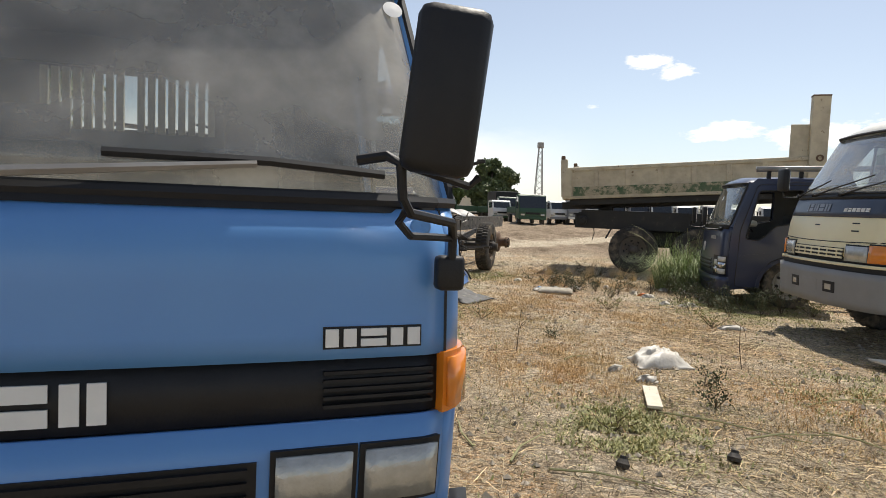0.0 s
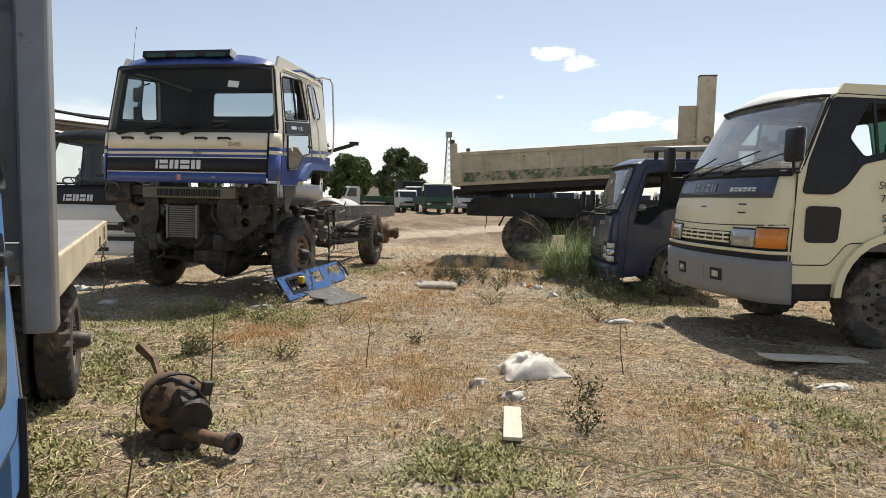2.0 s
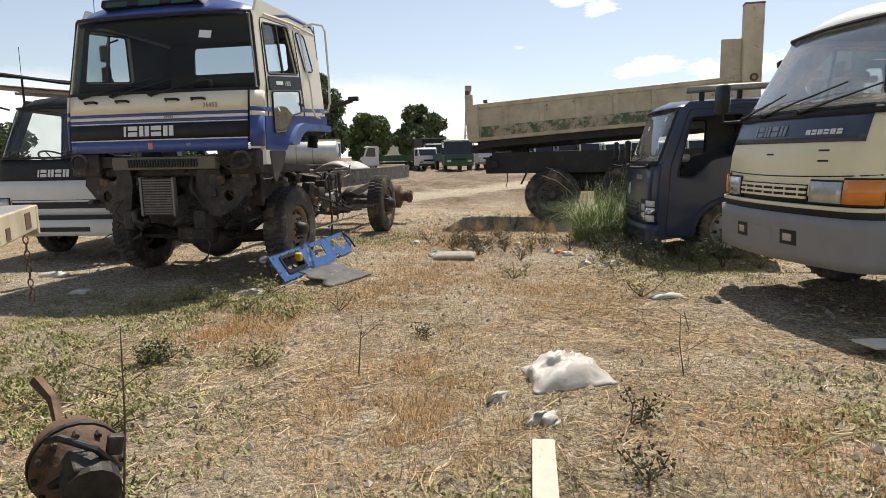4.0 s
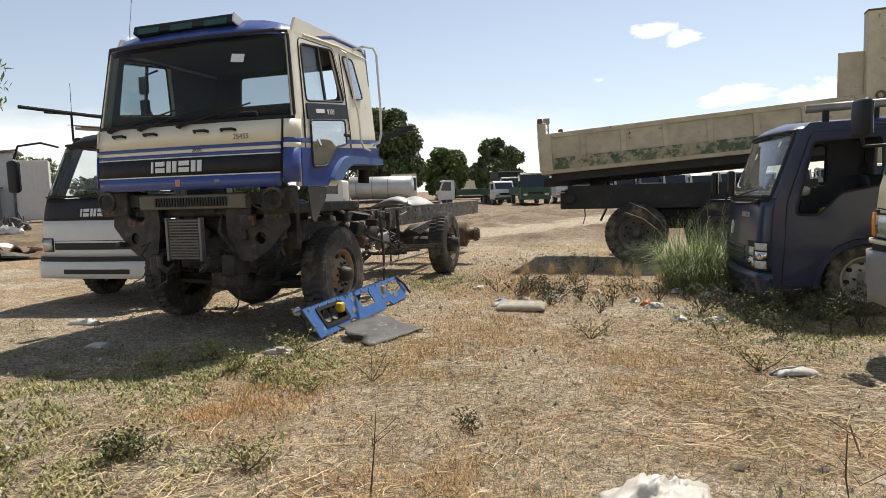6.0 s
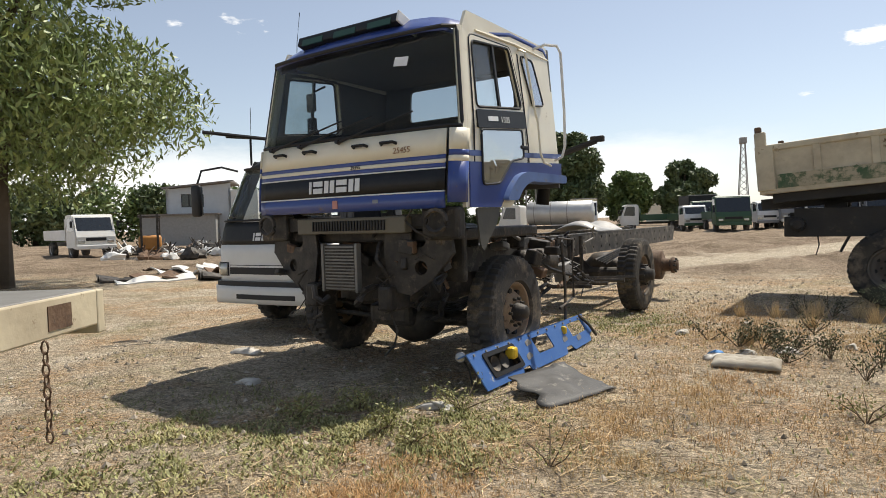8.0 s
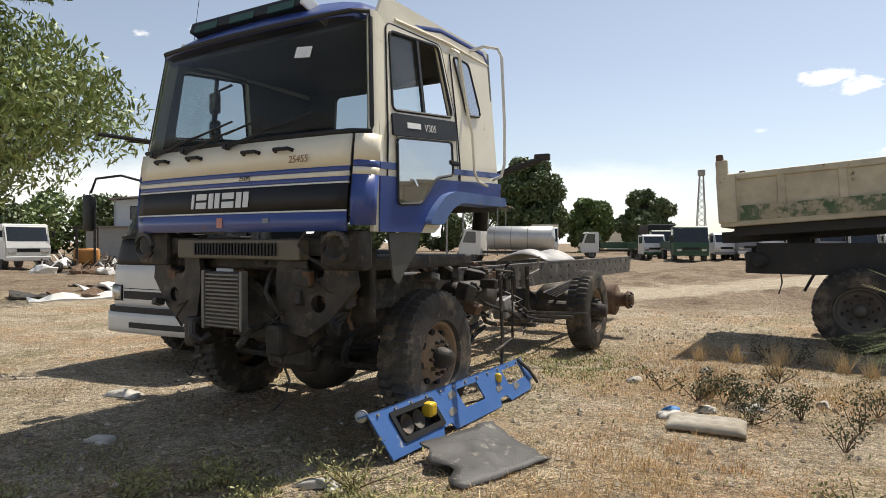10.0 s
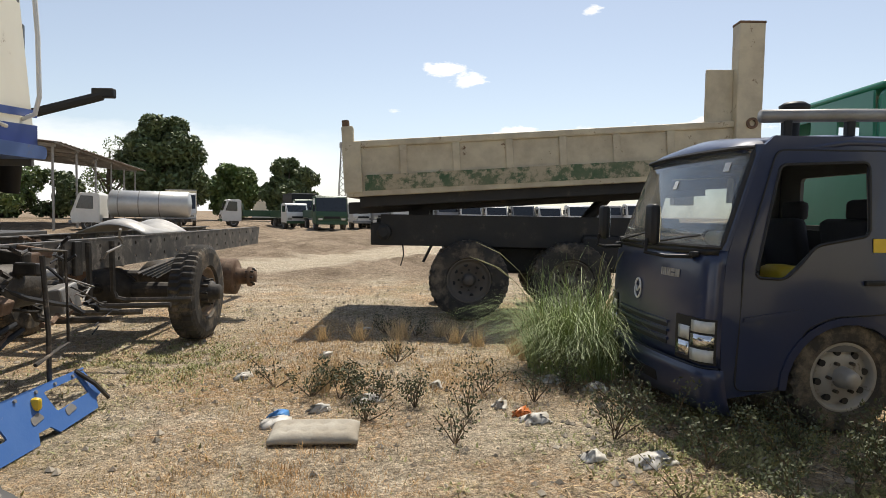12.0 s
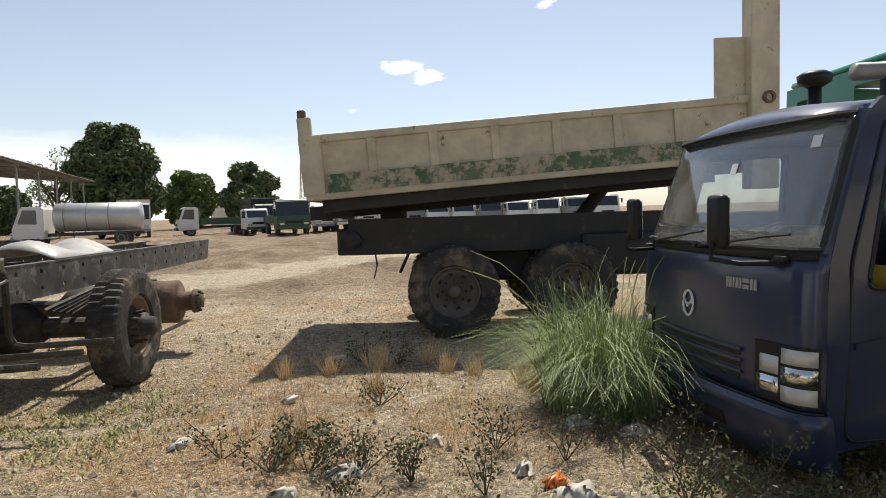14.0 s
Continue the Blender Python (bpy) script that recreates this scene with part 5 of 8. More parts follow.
    for k in range(20):
        part("bracket", boxm((rnd.uniform(0.3, 0.95), rnd.uniform(1.6, 3.0), rnd.uniform(0.7, 1.15)), (rnd.uniform(0.08, 0.25), rnd.uniform(0.08, 0.25), rnd.uniform(0.06, 0.2)), 0.015, Euler((rnd.uniform(-0.3, 0.3), rnd.uniform(-0.4, 0.4), 0)).to_quaternion()), rnd.choice([M_GREASE, M_GREASE, M_RUST, M_STEEL]), T)
    # bent sheet lying on the rails
    bm = bmesh.new()
    rows = [[bm.verts.new((-0.3 + 0.75 * i / 8, 4.9 + 1.1 * j / 8, 1.145 + 0.16 * math.sin(math.pi * i / 8) * (0.6 + 0.4 * math.sin(j * 0.9)))) for i in range(9)] for j in range(9)]
    for a, b in zip(rows, rows[1:]):
        for i in range(8):
            bm.faces.new((a[i], a[i + 1], b[i + 1], b[i]))
    ext = bmesh.ops.extrude_face_region(bm, geom=list(bm.faces))
    for v in [g for g in ext["geom"] if isinstance(g, bmesh.types.BMVert)]:
        v.co.z -= 0.012
    part("mudguard_sheet", bm, M_RIMGREY, T, "pale bent mudguard on the rails", True)


big_truck()


# ---- pale yellow truck ----
M_BAND = mat("slate blue band", (0.03, 0.045, 0.085), 0.35, second=(0.05, 0.06, 0.095), scale=5, stain=(0.16, 0.14, 0.12), stain_scale=5, stain_cut=0.62, bump=0.03, coat=0.3)
M_ROOFPALE = mat("chalky white roof paint", (0.78, 0.77, 0.72), 0.4, second=(0.7, 0.68, 0.6), scale=4, stain=(0.4, 0.33, 0.24), stain_scale=6, stain_cut=0.67, bump=0.04, coat=0.1)


def yellow_truck():
    T = thing("light_truck", pose(4.43, 6.98, 0, 0, 0, -91), "pale yellow cab-over light truck with a grey bumper on dry grass", "truck")
    hwp = [(0.4, 0.95), (1.4, 0.965), (1.65, 0.95), (2.4, 0.8)]
    fp = [(0.4, 0.03), (1.0, 0.0), (1.3, 0.03), (1.6, 0.12), (1.68, 0.16), (2.36, 0.5), (2.5, 0.66)]
    hw, win = (lambda z: smooth_step(z, hwp)), [(0.86, 1.78), (1.1, 1.84), (1.58, 1.84), (1.55, 2.28), (0.95, 2.3), (0.72, 1.96)]
    C = dict(hw=hw, front=lambda z: smooth_step(z, fp), r=0.2, bulge=0.14, zb=0.62, zw=1.64, zt=2.36, zr=2.5, yb=1.8, arch=(1.2, 0.5, 0.52), roof_mat=M_ROOFPALE,
             window=win, door=[(0.17, 0.8), (0.55, 0.8), (0.72, 1.0), (1.68, 1.05), (1.68, 2.36), (0.62, 2.37), (0.2, 1.64)], handle=(1.5, 1.5), side_label="pale yellow cab side", side_glass=False)
    cab(T, C, M_YELLOW, GLASS_SKY)
    part("front_panel", skin(C, 0.98, 1.64, -1, 1, 30, 8), M_YELLOW, T, "pale yellow front panel", True)
    part("skirt", skin(C, 0.6, 0.98, -1, 1, 24, 3, -0.02), M_BLACK, T)
    part("black_band", skin(C, 1.4, 1.625, -0.8, 0.8, 28, 4, 0.008, 0.02), M_BAND, T, "slate blue band under the windscreen", True)
    part("cowl", skin(C, 1.6, 1.66, -0.9, 0.9, 24, 1, 0.012, 0.03), M_BLACK, T, "black cowl below the windscreen", True)
    letters(T, "word_mark", lambda u, v, o: front_point(u, v, C, 0.011 + o), (1.46, 1.545), [(-0.36, -0.34), (-0.32, -0.24), (-0.22, -0.14), (-0.12, -0.03), (-0.01, 0.075)], M_LETTERDK, "dull block of the maker's word mark")
    letters(T, "word_mark", lambda u, v, o: front_point(u, v, C, 0.011 + o), (1.46, 1.5), [(0.3, 0.34), (0.355, 0.395), (0.41, 0.45), (0.465, 0.505), (0.52, 0.56), (0.575, 0.615)], M_LETTER, "small model mark")
    bp = part("bumper", skin(C, 0.44, 0.83, -1, 1, 30, 5, 0.06, 0.08), M_BUMPER, T, "grey plastic bumper with square lamp openings", True)
    for s in (-0.31, 0.31):
        op = part("fog_lamp_opening", skin(C, 0.58, 0.7, s - 0.085, s + 0.085, 6, 2, 0.064, 0.05), M_GASKET, bp, "dark square lamp opening")
        part("fog_lamp", skin(C, 0.61, 0.67, s - 0.05, s + 0.04, 4, 2, 0.068, 0.02), M_LENS, op)
    part("number_plate_bed", skin(C, 0.57, 0.7, -0.16, 0.12, 6, 2, 0.064, 0.02), M_BUMPER, bp)
    part("bumper_gap", skin(C, 0.83, 0.89, -0.98, 0.98, 28, 1, 0.02, 0.04), M_GASKET, T, "dark gap above the bumper")
    part("trim_strip", skin(C, 0.885, 0.915, -1, 1, 28, 1, 0.04, 0.05), M_YELLOW, T, "pale strip below the lamps", True)
    part("grille", skin(C, 0.95, 1.07, -0.42, 0.42, 18, 2, 0.008, 0.02), M_GASKET, T, "dark grille with pale slats")
    for z in (0.968, 1.01, 1.052):
        part("grille_slat", skin(C, z - 0.01, z + 0.01, -0.42, 0.42, 18, 1, 0.02, 0.02), M_YELLOW, T)
    for s in (-0.34, -0.2, -0.07, 0.07, 0.2, 0.34):
        part("grille_post", skin(C, 0.96, 1.06, s - 0.006, s + 0.006, 1, 1, 0.019, 0.02), M_YELLOW, T)
    part("panel_gap", tubem([front_point(s, 1.13 + 0.03 * s * s, C, 0.001) for s in np.linspace(-0.95, 0.95, 20)], 0.005, 5), M_GASKET, T, "dark gap above the grille")
    for sg in (-1, 1):
        lamp_box(T, C, *sorted((0.46 * sg, 0.72 * sg)), 0.94, 1.1, M_LENS, "headlight", "clear headlight")
        lamp_box(T, C, *sorted((0.735 * sg, 0.97 * sg)), 0.94, 1.12, M_AMBER, "indicator", "amber corner indicator")
        out = lambda d, sg=sg: (lambda u, v, k: Vector((sg * (hw(v) + d - k), u, v)))
        # black surround of the door window, with the opening through it
        sur = rounded([(0.24, 1.44), (0.55, 1.44), (0.68, 1.52), (0.84, 1.72), (1.1, 1.78), (1.64, 1.78), (1.6, 2.34), (0.6, 2.34), (0.3, 1.72)], 0.05)
        part("window_surround", sheet(sur, [rounded(win, 0.05)], out(0.016), 0.008), M_BLACK, T, "black surround of the door window")
        part("window_bar", boxm((sg * (hw(2.05) + 0.012), 1.0, 2.06), (0.016, 0.03, 0.5), 0, Euler((0, -sg * 0.18, 0)).to_quaternion()), M_GASKET, T)
        part("low_door_window", sheet(rounded([(0.29, 1.0), (0.62, 1.0), (0.64, 1.33), (0.29, 1.335)], 0.06), [], out(0.014), 0.006), M_GASKET, T, "dark low door window")
        pa = [(1.2 + 0.6 * math.cos(a), 0.5 + 0.6 * math.sin(a)) for a in np.linspace(math.pi, 0, 16)] + [(1.2 + 0.53 * math.cos(a), 0.5 + 0.53 * math.sin(a)) for a in np.linspace(0, math.pi, 16)]
        part("wheel_arch", sheet(pa, [], lambda u, v, d, sg=sg: Vector((sg * (1.0 - d), u, v)), 0.22), M_YELLOW, T, "flared pale yellow wheel arch")
        part("step", boxm((sg * 0.88, 0.42, 0.56), (0.14, 0.4, 0.2), 0.02), M_BLACK, T, "black cab step")
        part("chassis_rail", boxm((sg * 0.37, 3.0, 0.8), (0.07, 4.6, 0.2)), M_GREASE, T)
        wheel(T, (sg * 0.82, 1.2, 0.42), (sg, 0, 0), 0.43, 0.23, 0.24, M_RIMDARK, 0.05, 6, 30)
        wheel(T, (sg * 0.8, 4.2, 0.42), (sg, 0, 0), 0.43, 0.26, 0.24, M_RIMDARK, 0.05, 6, 30)
    for y in (1.2, 4.2):
        part("axle", cylm((-0.7, y, 0.42), (0.7, y, 0.42), 0.06), M_GREASE, T)
    part("cargo_deck", boxm((0, 3.75, 1.05), (1.95, 3.6, 0.12), 0.01), M_GREASE, T)
    part("cab_underside", boxm((0, 0.95, 0.72), (1.5, 1.4, 0.25), 0.03), M_GREASE, T)
    for sg in (1, -1):
        mirror(T, (sg * 1.13, 0.02, 1.86), (0.2, 0.08, 0.3), [(sg * 0.9, 0.3, 1.64), (sg * 1.0, 0.12, 1.63), (sg * 1.12, 0.04, 1.63), (sg * 1.13, 0.02, 1.72)], 0)
    wiper(T, C, -0.75, 1.64, -0.28, 1.76)
    wiper(T, C, -0.35, 1.64, 0.35, 1.8)
    wiper(T, C, 0.15, 1.64, 0.7, 1.78)
    # writing in black marker, as figures that can be made out
    pen = mat("black marker", (0.03, 0.03, 0.03), 0.7, bump=0)
    for body, y, z, size in (("SCL-145", 1.0, 1.5, 0.1), ("79276", 1.02, 1.38, 0.1), ("SCL-145", 1.05, 1.2, 0.1), ("75276", 1.07, 1.09, 0.1)):
        tc = bpy.data.curves.new("marker_note", "FONT")
        tc.body, tc.size, tc.extrude = body, size, 0.0008
        tc.materials.append(pen)
        ob = new("marker_note", tc)
        ob.parent = T
        ob.matrix_local = Matrix.LocRotScale(Vector((hw(z) + 0.012, y, z)), Euler((radians(90), 0, radians(90))), None)
        tagged(ob, "hand-written black marker note")
    for s, z in ((-0.1, 1.3), (0.46, 1.33), (0.47, 1.25)):
        part("scrawl", skin(C, z, z + 0.014, s, s + 0.09, 3, 1, 0.003, 0.004), pen, T, "unreadable marker scrawl")
    st = part("fan_stalk", tubem([front_point(0.12, 1.62, C, -0.24), front_point(0.12, 1.92, C, -0.32)], [0.045, 0.035], 10), M_BUMPER, T, "grey stalk of a small fan")
    part("fan_head", lathe(bmesh.new(), [(-0.03, 0.0), (-0.02, 0.1), (0.02, 0.1), (0.03, 0.0)], front_point(0.12, 1.95, C, -0.33), (0, 0.2, 1), 14), M_BUMPER, st, "small grey fan behind the windscreen", True)


yellow_truck()


# ---- dark blue cab half sunk in weeds ----
def dark_truck():
    T = thing("light_truck", pose(4.57, 10.28, 0, 0, 0, -103), "dusty dark blue light truck with weeds round its bumper", "truck")
    hwp = [(0.1, 0.86), (0.8, 0.87), (1.2, 0.85), (1.95, 0.79)]
    fp = [(0.1, 0.05), (0.25, 0.0), (0.5, -0.04), (0.85, -0.035), (1.1, -0.02), (1.2, 0.0), (1.88, 0.24), (2.1, 0.42)]
    hw = lambda z: smooth_step(z, hwp)
    win = [(0.27, 1.03), (0.47, 1.02), (0.56, 1.1), (0.68, 1.24), (1.05, 1.31), (1.05, 1.79), (0.44, 1.76)]
    C = dict(hw=hw, front=lambda z: smooth_step(z, fp), r=0.12, bulge=0.1, zb=0.24, zw=1.2, zt=1.88, zr=1.98, yb=1.5, arch=(0.93, 0.3, 0.43), roof_mat=M_DARKBLUE,
             window=win, door=[(0.16, 0.3), (0.45, 0.3), (0.52, 0.42), (0.62, 0.7), (0.8, 0.78), (1.2, 0.8), (1.2, 1.86), (0.42, 1.85), (0.2, 1.15)], handle=(1.08, 1.0), side_glass=False)
    cab(T, C, M_DARKBLUE, GLASS_HAZE)
    part("front_panel", skin(C, 0.44, 1.2, -1, 1, 30, 8), M_DARKBLUE, T, "dark blue front panel", True)
    part("bumper", skin(C, 0.14, 0.43, -1, 1, 28, 4, 0.035, 0.08), M_DARKBLUE, T, "scuffed dark bumper", True)
    part("panel_gap", tubem([front_point(s, 0.435, C, 0.004) for s in np.linspace(-0.98, 0.98, 24)], 0.008, 5), M_GASKET, T, "dark gap above the bumper")
    for z in (0.52, 0.58, 0.64):
        part("grille_slot", skin(C, z, z + 0.03, -0.48, 0.48, 16, 1, 0.004, 0.02), M_GASKET, T, "dark grille slot")
        part("grille_slat", skin(C, z + 0.03, z + 0.048, -0.5, 0.5, 16, 1, 0.016, 0.02), M_DARKBLUE, T)
    part("bumper_vent", skin(C, 0.22, 0.3, -0.34, 0.34, 12, 2, 0.039, 0.02), M_GASKET, T)
    part("cowl", skin(C, 1.17, 1.215, -0.94, 0.94, 24, 1, 0.008, 0.03), M_BLACK, T, "black vented cowl", True)
    for sg in (-1, 1):
        # stepped headlight: black bowl, bright cells, clear cover
        hl = part("headlight", skin(C, 0.46, 0.755, *sorted((0.6 * sg, 0.97 * sg)), 8, 3, 0.008, 0.05), M_BLACK, T, "clear stepped headlight in a dark bowl")
        for a, b, z0, z1, m in ((0.62, 0.76, 0.49, 0.585, M_CHROME), (0.64, 0.76, 0.6, 0.69, M_LAMPWHITE), (0.78, 0.955, 0.475, 0.555, M_LAMPWHITE), (0.78, 0.955, 0.57, 0.65, M_CHROME), (0.78, 0.955, 0.665, 0.74, M_LAMPWHITE)):
            part("lamp_cell", skin(C, z0, z1, *sorted((a * sg, b * sg)), 4, 2, 0.013, 0.02), m, hl, "bright lamp cell", True)
        wheel(T, (sg * 0.76, 0.93, 0.37), (sg, 0, 0), 0.38, 0.19, 0.23, M_RIMGREY, 0.05, 6, 30)
        pa = rounded([(0.93 + 0.48 * math.cos(a), 0.3 + 0.48 * math.sin(a)) for a in np.linspace(math.pi, 0, 14)] + [(0.93 + 0.43 * math.cos(a), 0.3 + 0.43 * math.sin(a)) for a in np.linspace(0, math.pi, 14)], 0.01, 2)
        part("wheel_arch", sheet(pa, [], lambda u, v, d, sg=sg: Vector((sg * (0.885 - d), u, v)), 0.16), M_DARKBLUE, T)
        part("washer_nozzle", boxm(front_point(0.76 * sg, 1.17, C, 0.02), (0.07, 0.05, 0.035), 0.012), M_GASKET, T)
        mirror(T, front_point(0.55 * sg, 1.36, C, 0.26), (0.14, 0.06, 0.28), [front_point(0.72 * sg, 1.15, C, 0.0), front_point(0.66 * sg, 1.15, C, 0.16), front_point(0.56 * sg, 1.17, C, 0.25), front_point(0.55 * sg, 1.26, C, 0.26)], 0)
        part("door_rub", sheet([(0.2, 0.74), (0.6, 0.8), (0.6, 0.83), (0.2, 0.77)], [], lambda u, v, d, sg=sg: Vector((sg * (hw(v) + 0.014 - d), u, v)), 0.006), M_DARKBLUE, T)
    part("axle", cylm((-0.6, 0.93, 0.37), (0.6, 0.93, 0.37), 0.06), M_GREASE, T)
    part("emblem", tubem([front_point(-0.03 + 0.06 * math.cos(a), 0.86 + 0.075 * math.sin(a), C, 0.01) for a in np.linspace(0, 2 * math.pi, 17)[:-1]], 0.008, 5, True), M_LETTER, T, "pale oval emblem")
    part("emblem", tubem([front_point(-0.07, 0.88, C, 0.01), front_point(-0.03, 0.84, C, 0.012), front_point(0.01, 0.88, C, 0.01)], 0.008, 5), M_LETTER, T)
    letters(T, "word_mark", lambda u, v, o: front_point(u, v, C, 0.004 + o), (1.0, 1.055), [(0.36, 0.405), (0.415, 0.43), (0.44, 0.485), (0.495, 0.545), (0.555, 0.6)], M_RIMGREY, "grey block of the model mark")
    for sg in (-1, 1):
        part("chassis_rail", boxm((0.36 * sg, 3.0, 0.6), (0.07, 3.6, 0.18)), M_GREASE, T)
    for s0, s1 in ((-0.62, -0.1), (0.05, 0.6)):
        wiper(T, C, s0, 1.21, s1, 1.27)
    part("paper_label", sheet([(1.07, 1.2), (1.19, 1.2), (1.19, 1.29), (1.07, 1.29)], [], lambda u, v, d: Vector((hw(v) + 0.013 - d, u, v)), 0.004), M_YPLAST, T, "yellow paper label")
    part("seat_cover", boxm((0.4, 0.75, 0.98), (0.3, 0.2, 0.2), 0.05), M_YPLAST, T, "yellow cloth over the seat", True)
    part("dash_cloth", boxm((0.2, 0.45, 1.26), (0.4, 0.2, 0.1), 0.04), M_WHITE, T, "pale cloth on the dashboard", True)
    for s, z in ((0.1, 1.62), (0.72, 1.72)):
        part("windscreen_sticker", skin(C, z, z + 0.06, s, s + 0.06, 2, 1, -0.006, 0.003), M_LABEL, T, "white sticker inside the glass")
    rk = part("roof_rack", tubem([(0.6, 0.42, 2.1), (0.62, 1.0, 2.12), (0.64, 2.6, 2.16)], 0.045, 10), M_STEEL, T, "grey pipe rack on the roof", True)
    for y in (0.6, 1.05, 1.45):
        part("rack_foot", boxm((0.61, y, 2.03), (0.05, 0.06, 0.2), 0.01), M_BLACK, rk)


dark_truck()


# ---- white truck behind the tractor ----
def white_truck():
    T = thing("light_truck", pose(-3.4, 11.05, 0, 0, 0, -12), "white and black cab-over truck with tall mirrors", "truck")
    hwp, fp = [(0.3, 0.98), (1.3, 0.98), (2.2, 0.86)], [(0.3, 0.0), (1.0, 0.0), (1.2, 0.04), (1.45, 0.1), (2.15, 0.4), (2.4, 0.6)]
    C = dict(hw=lambda z: smooth_step(z, hwp), front=lambda z: smooth_step(z, fp), r=0.2, bulge=0.05, zb=0.4, zw=1.42, zt=2.15, zr=2.3, yb=1.7, arch=(1.0, 0.4, 0.46),
             window=[(0.45, 1.4), (1.45, 1.36), (1.45, 2.1), (0.78, 2.12)], door=[(0.3, 0.7), (1.5, 0.7), (1.52, 2.16), (0.72, 2.18), (0.36, 1.45)], handle=(1.3, 1.15), side_glass=False, roof_mat=M_BLACK, rear_window=[(-0.7, 1.5), (0.7, 1.5), (0.7, 2.0), (-0.7, 2.0)])
    cab(T, C, M_BLACK, GLASS)
    part("front_panel", skin(C, 0.62, 1.13, -1, 1, 28, 5), M_WHITE, T, "dusty white front panel", True)
    part("black_band", skin(C, 1.13, 1.42, -1, 1, 28, 4), M_BLACK, T, "black band under the windscreen", True)
    letters(T, "word_mark", lambda u, v, o: front_point(u, v, C, 0.004 + o), (1.18, 1.28), [(-0.24, -0.22), (-0.2, -0.12), (-0.1, -0.02), (0.0, 0.08), (0.1, 0.18)], M_LETTER, "grey block of the maker's word mark")
    part("grille", skin(C, 0.75, 0.87, -0.62, 0.62, 18, 2, 0.005, 0.02), M_GASKET, T)
    part("grille_slat", skin(C, 0.84, 0.862, -0.6, 0.6, 18, 1, 0.016, 0.02), M_WHITE, T)
    part("bumper", skin(C, 0.38, 0.6, -1, 1, 28, 3, 0.07, 0.08), M_WHITE, T, "white bumper with a dark step", True)
    part("bumper_step", skin(C, 0.6, 0.66, -0.98, 0.98, 28, 1, 0.05, 0.08), M_GASKET, T)
    part("bumper_slot", skin(C, 0.44, 0.5, -0.45, 0.45, 12, 1, 0.078, 0.02), M_GASKET, T)
    for sg in (-1, 1):
        lamp_box(T, C, *sorted((0.65 * sg, 0.86 * sg)), 0.74, 0.89, M_LENS, "headlight", "clear headlight")
        lamp_box(T, C, *sorted((0.88 * sg, 0.99 * sg)), 0.74, 0.89, M_AMBER, "indicator", "amber indicator")
        wheel(T, (sg * 0.82, 1.0, 0.38), (sg, 0, 0), 0.39, 0.22, 0.22, M_RIMGREY, 0.05, 6, 30)
        wheel(T, (sg * 0.82, 4.4, 0.38), (sg, 0, 0), 0.39, 0.22, 0.22, M_RIMGREY, 0.05, 6, 30)
        part("chassis_rail", boxm((sg * 0.37, 3.2, 0.75), (0.07, 5, 0.2)), M_GREASE, T)
        mirror(T, (sg * 1.14, -0.12, 1.72), (0.16, 0.08, 0.42), [(sg * 0.86, 0.35, 2.12), (sg * 0.95, 0.15, 2.17), (sg * 1.1, -0.06, 2.12), (sg * 1.14, -0.1, 1.95)], 0)
    for y in (1.0, 4.4):
        part("axle", cylm((-0.7, y, 0.38), (0.7, y, 0.38), 0.06), M_GREASE, T)
    part("cargo_bed", boxm((0, 3.9, 1.0), (2.0, 4.0, 0.15), 0.01), M_GREASE, T)
    ld = part("ladder_rack", tubem([(-1.0, -0.1, 2.62), (-0.2, 0.6, 2.5), (0.9, 1.4, 2.46)], 0.025, 6), M_BLACK, T, "black rack rails over the roof")
    part("rack_rail", tubem([(-0.9, 0.2, 2.58), (0.9, 1.9, 2.46)], 0.02, 6), M_BLACK, ld)
    for x, y in ((-0.7, 0.45), (0.5, 1.3)):
        part("rack_post", cylm((x, y, 2.2), (x, y, 2.55), 0.015, 8), M_BLACK, ld)
    part("aerial", tubem([(-0.75, 0.5, 2.2), (-0.75, 0.52, 3.0)], 0.005, 4), M_GASKET, T)


white_truck()


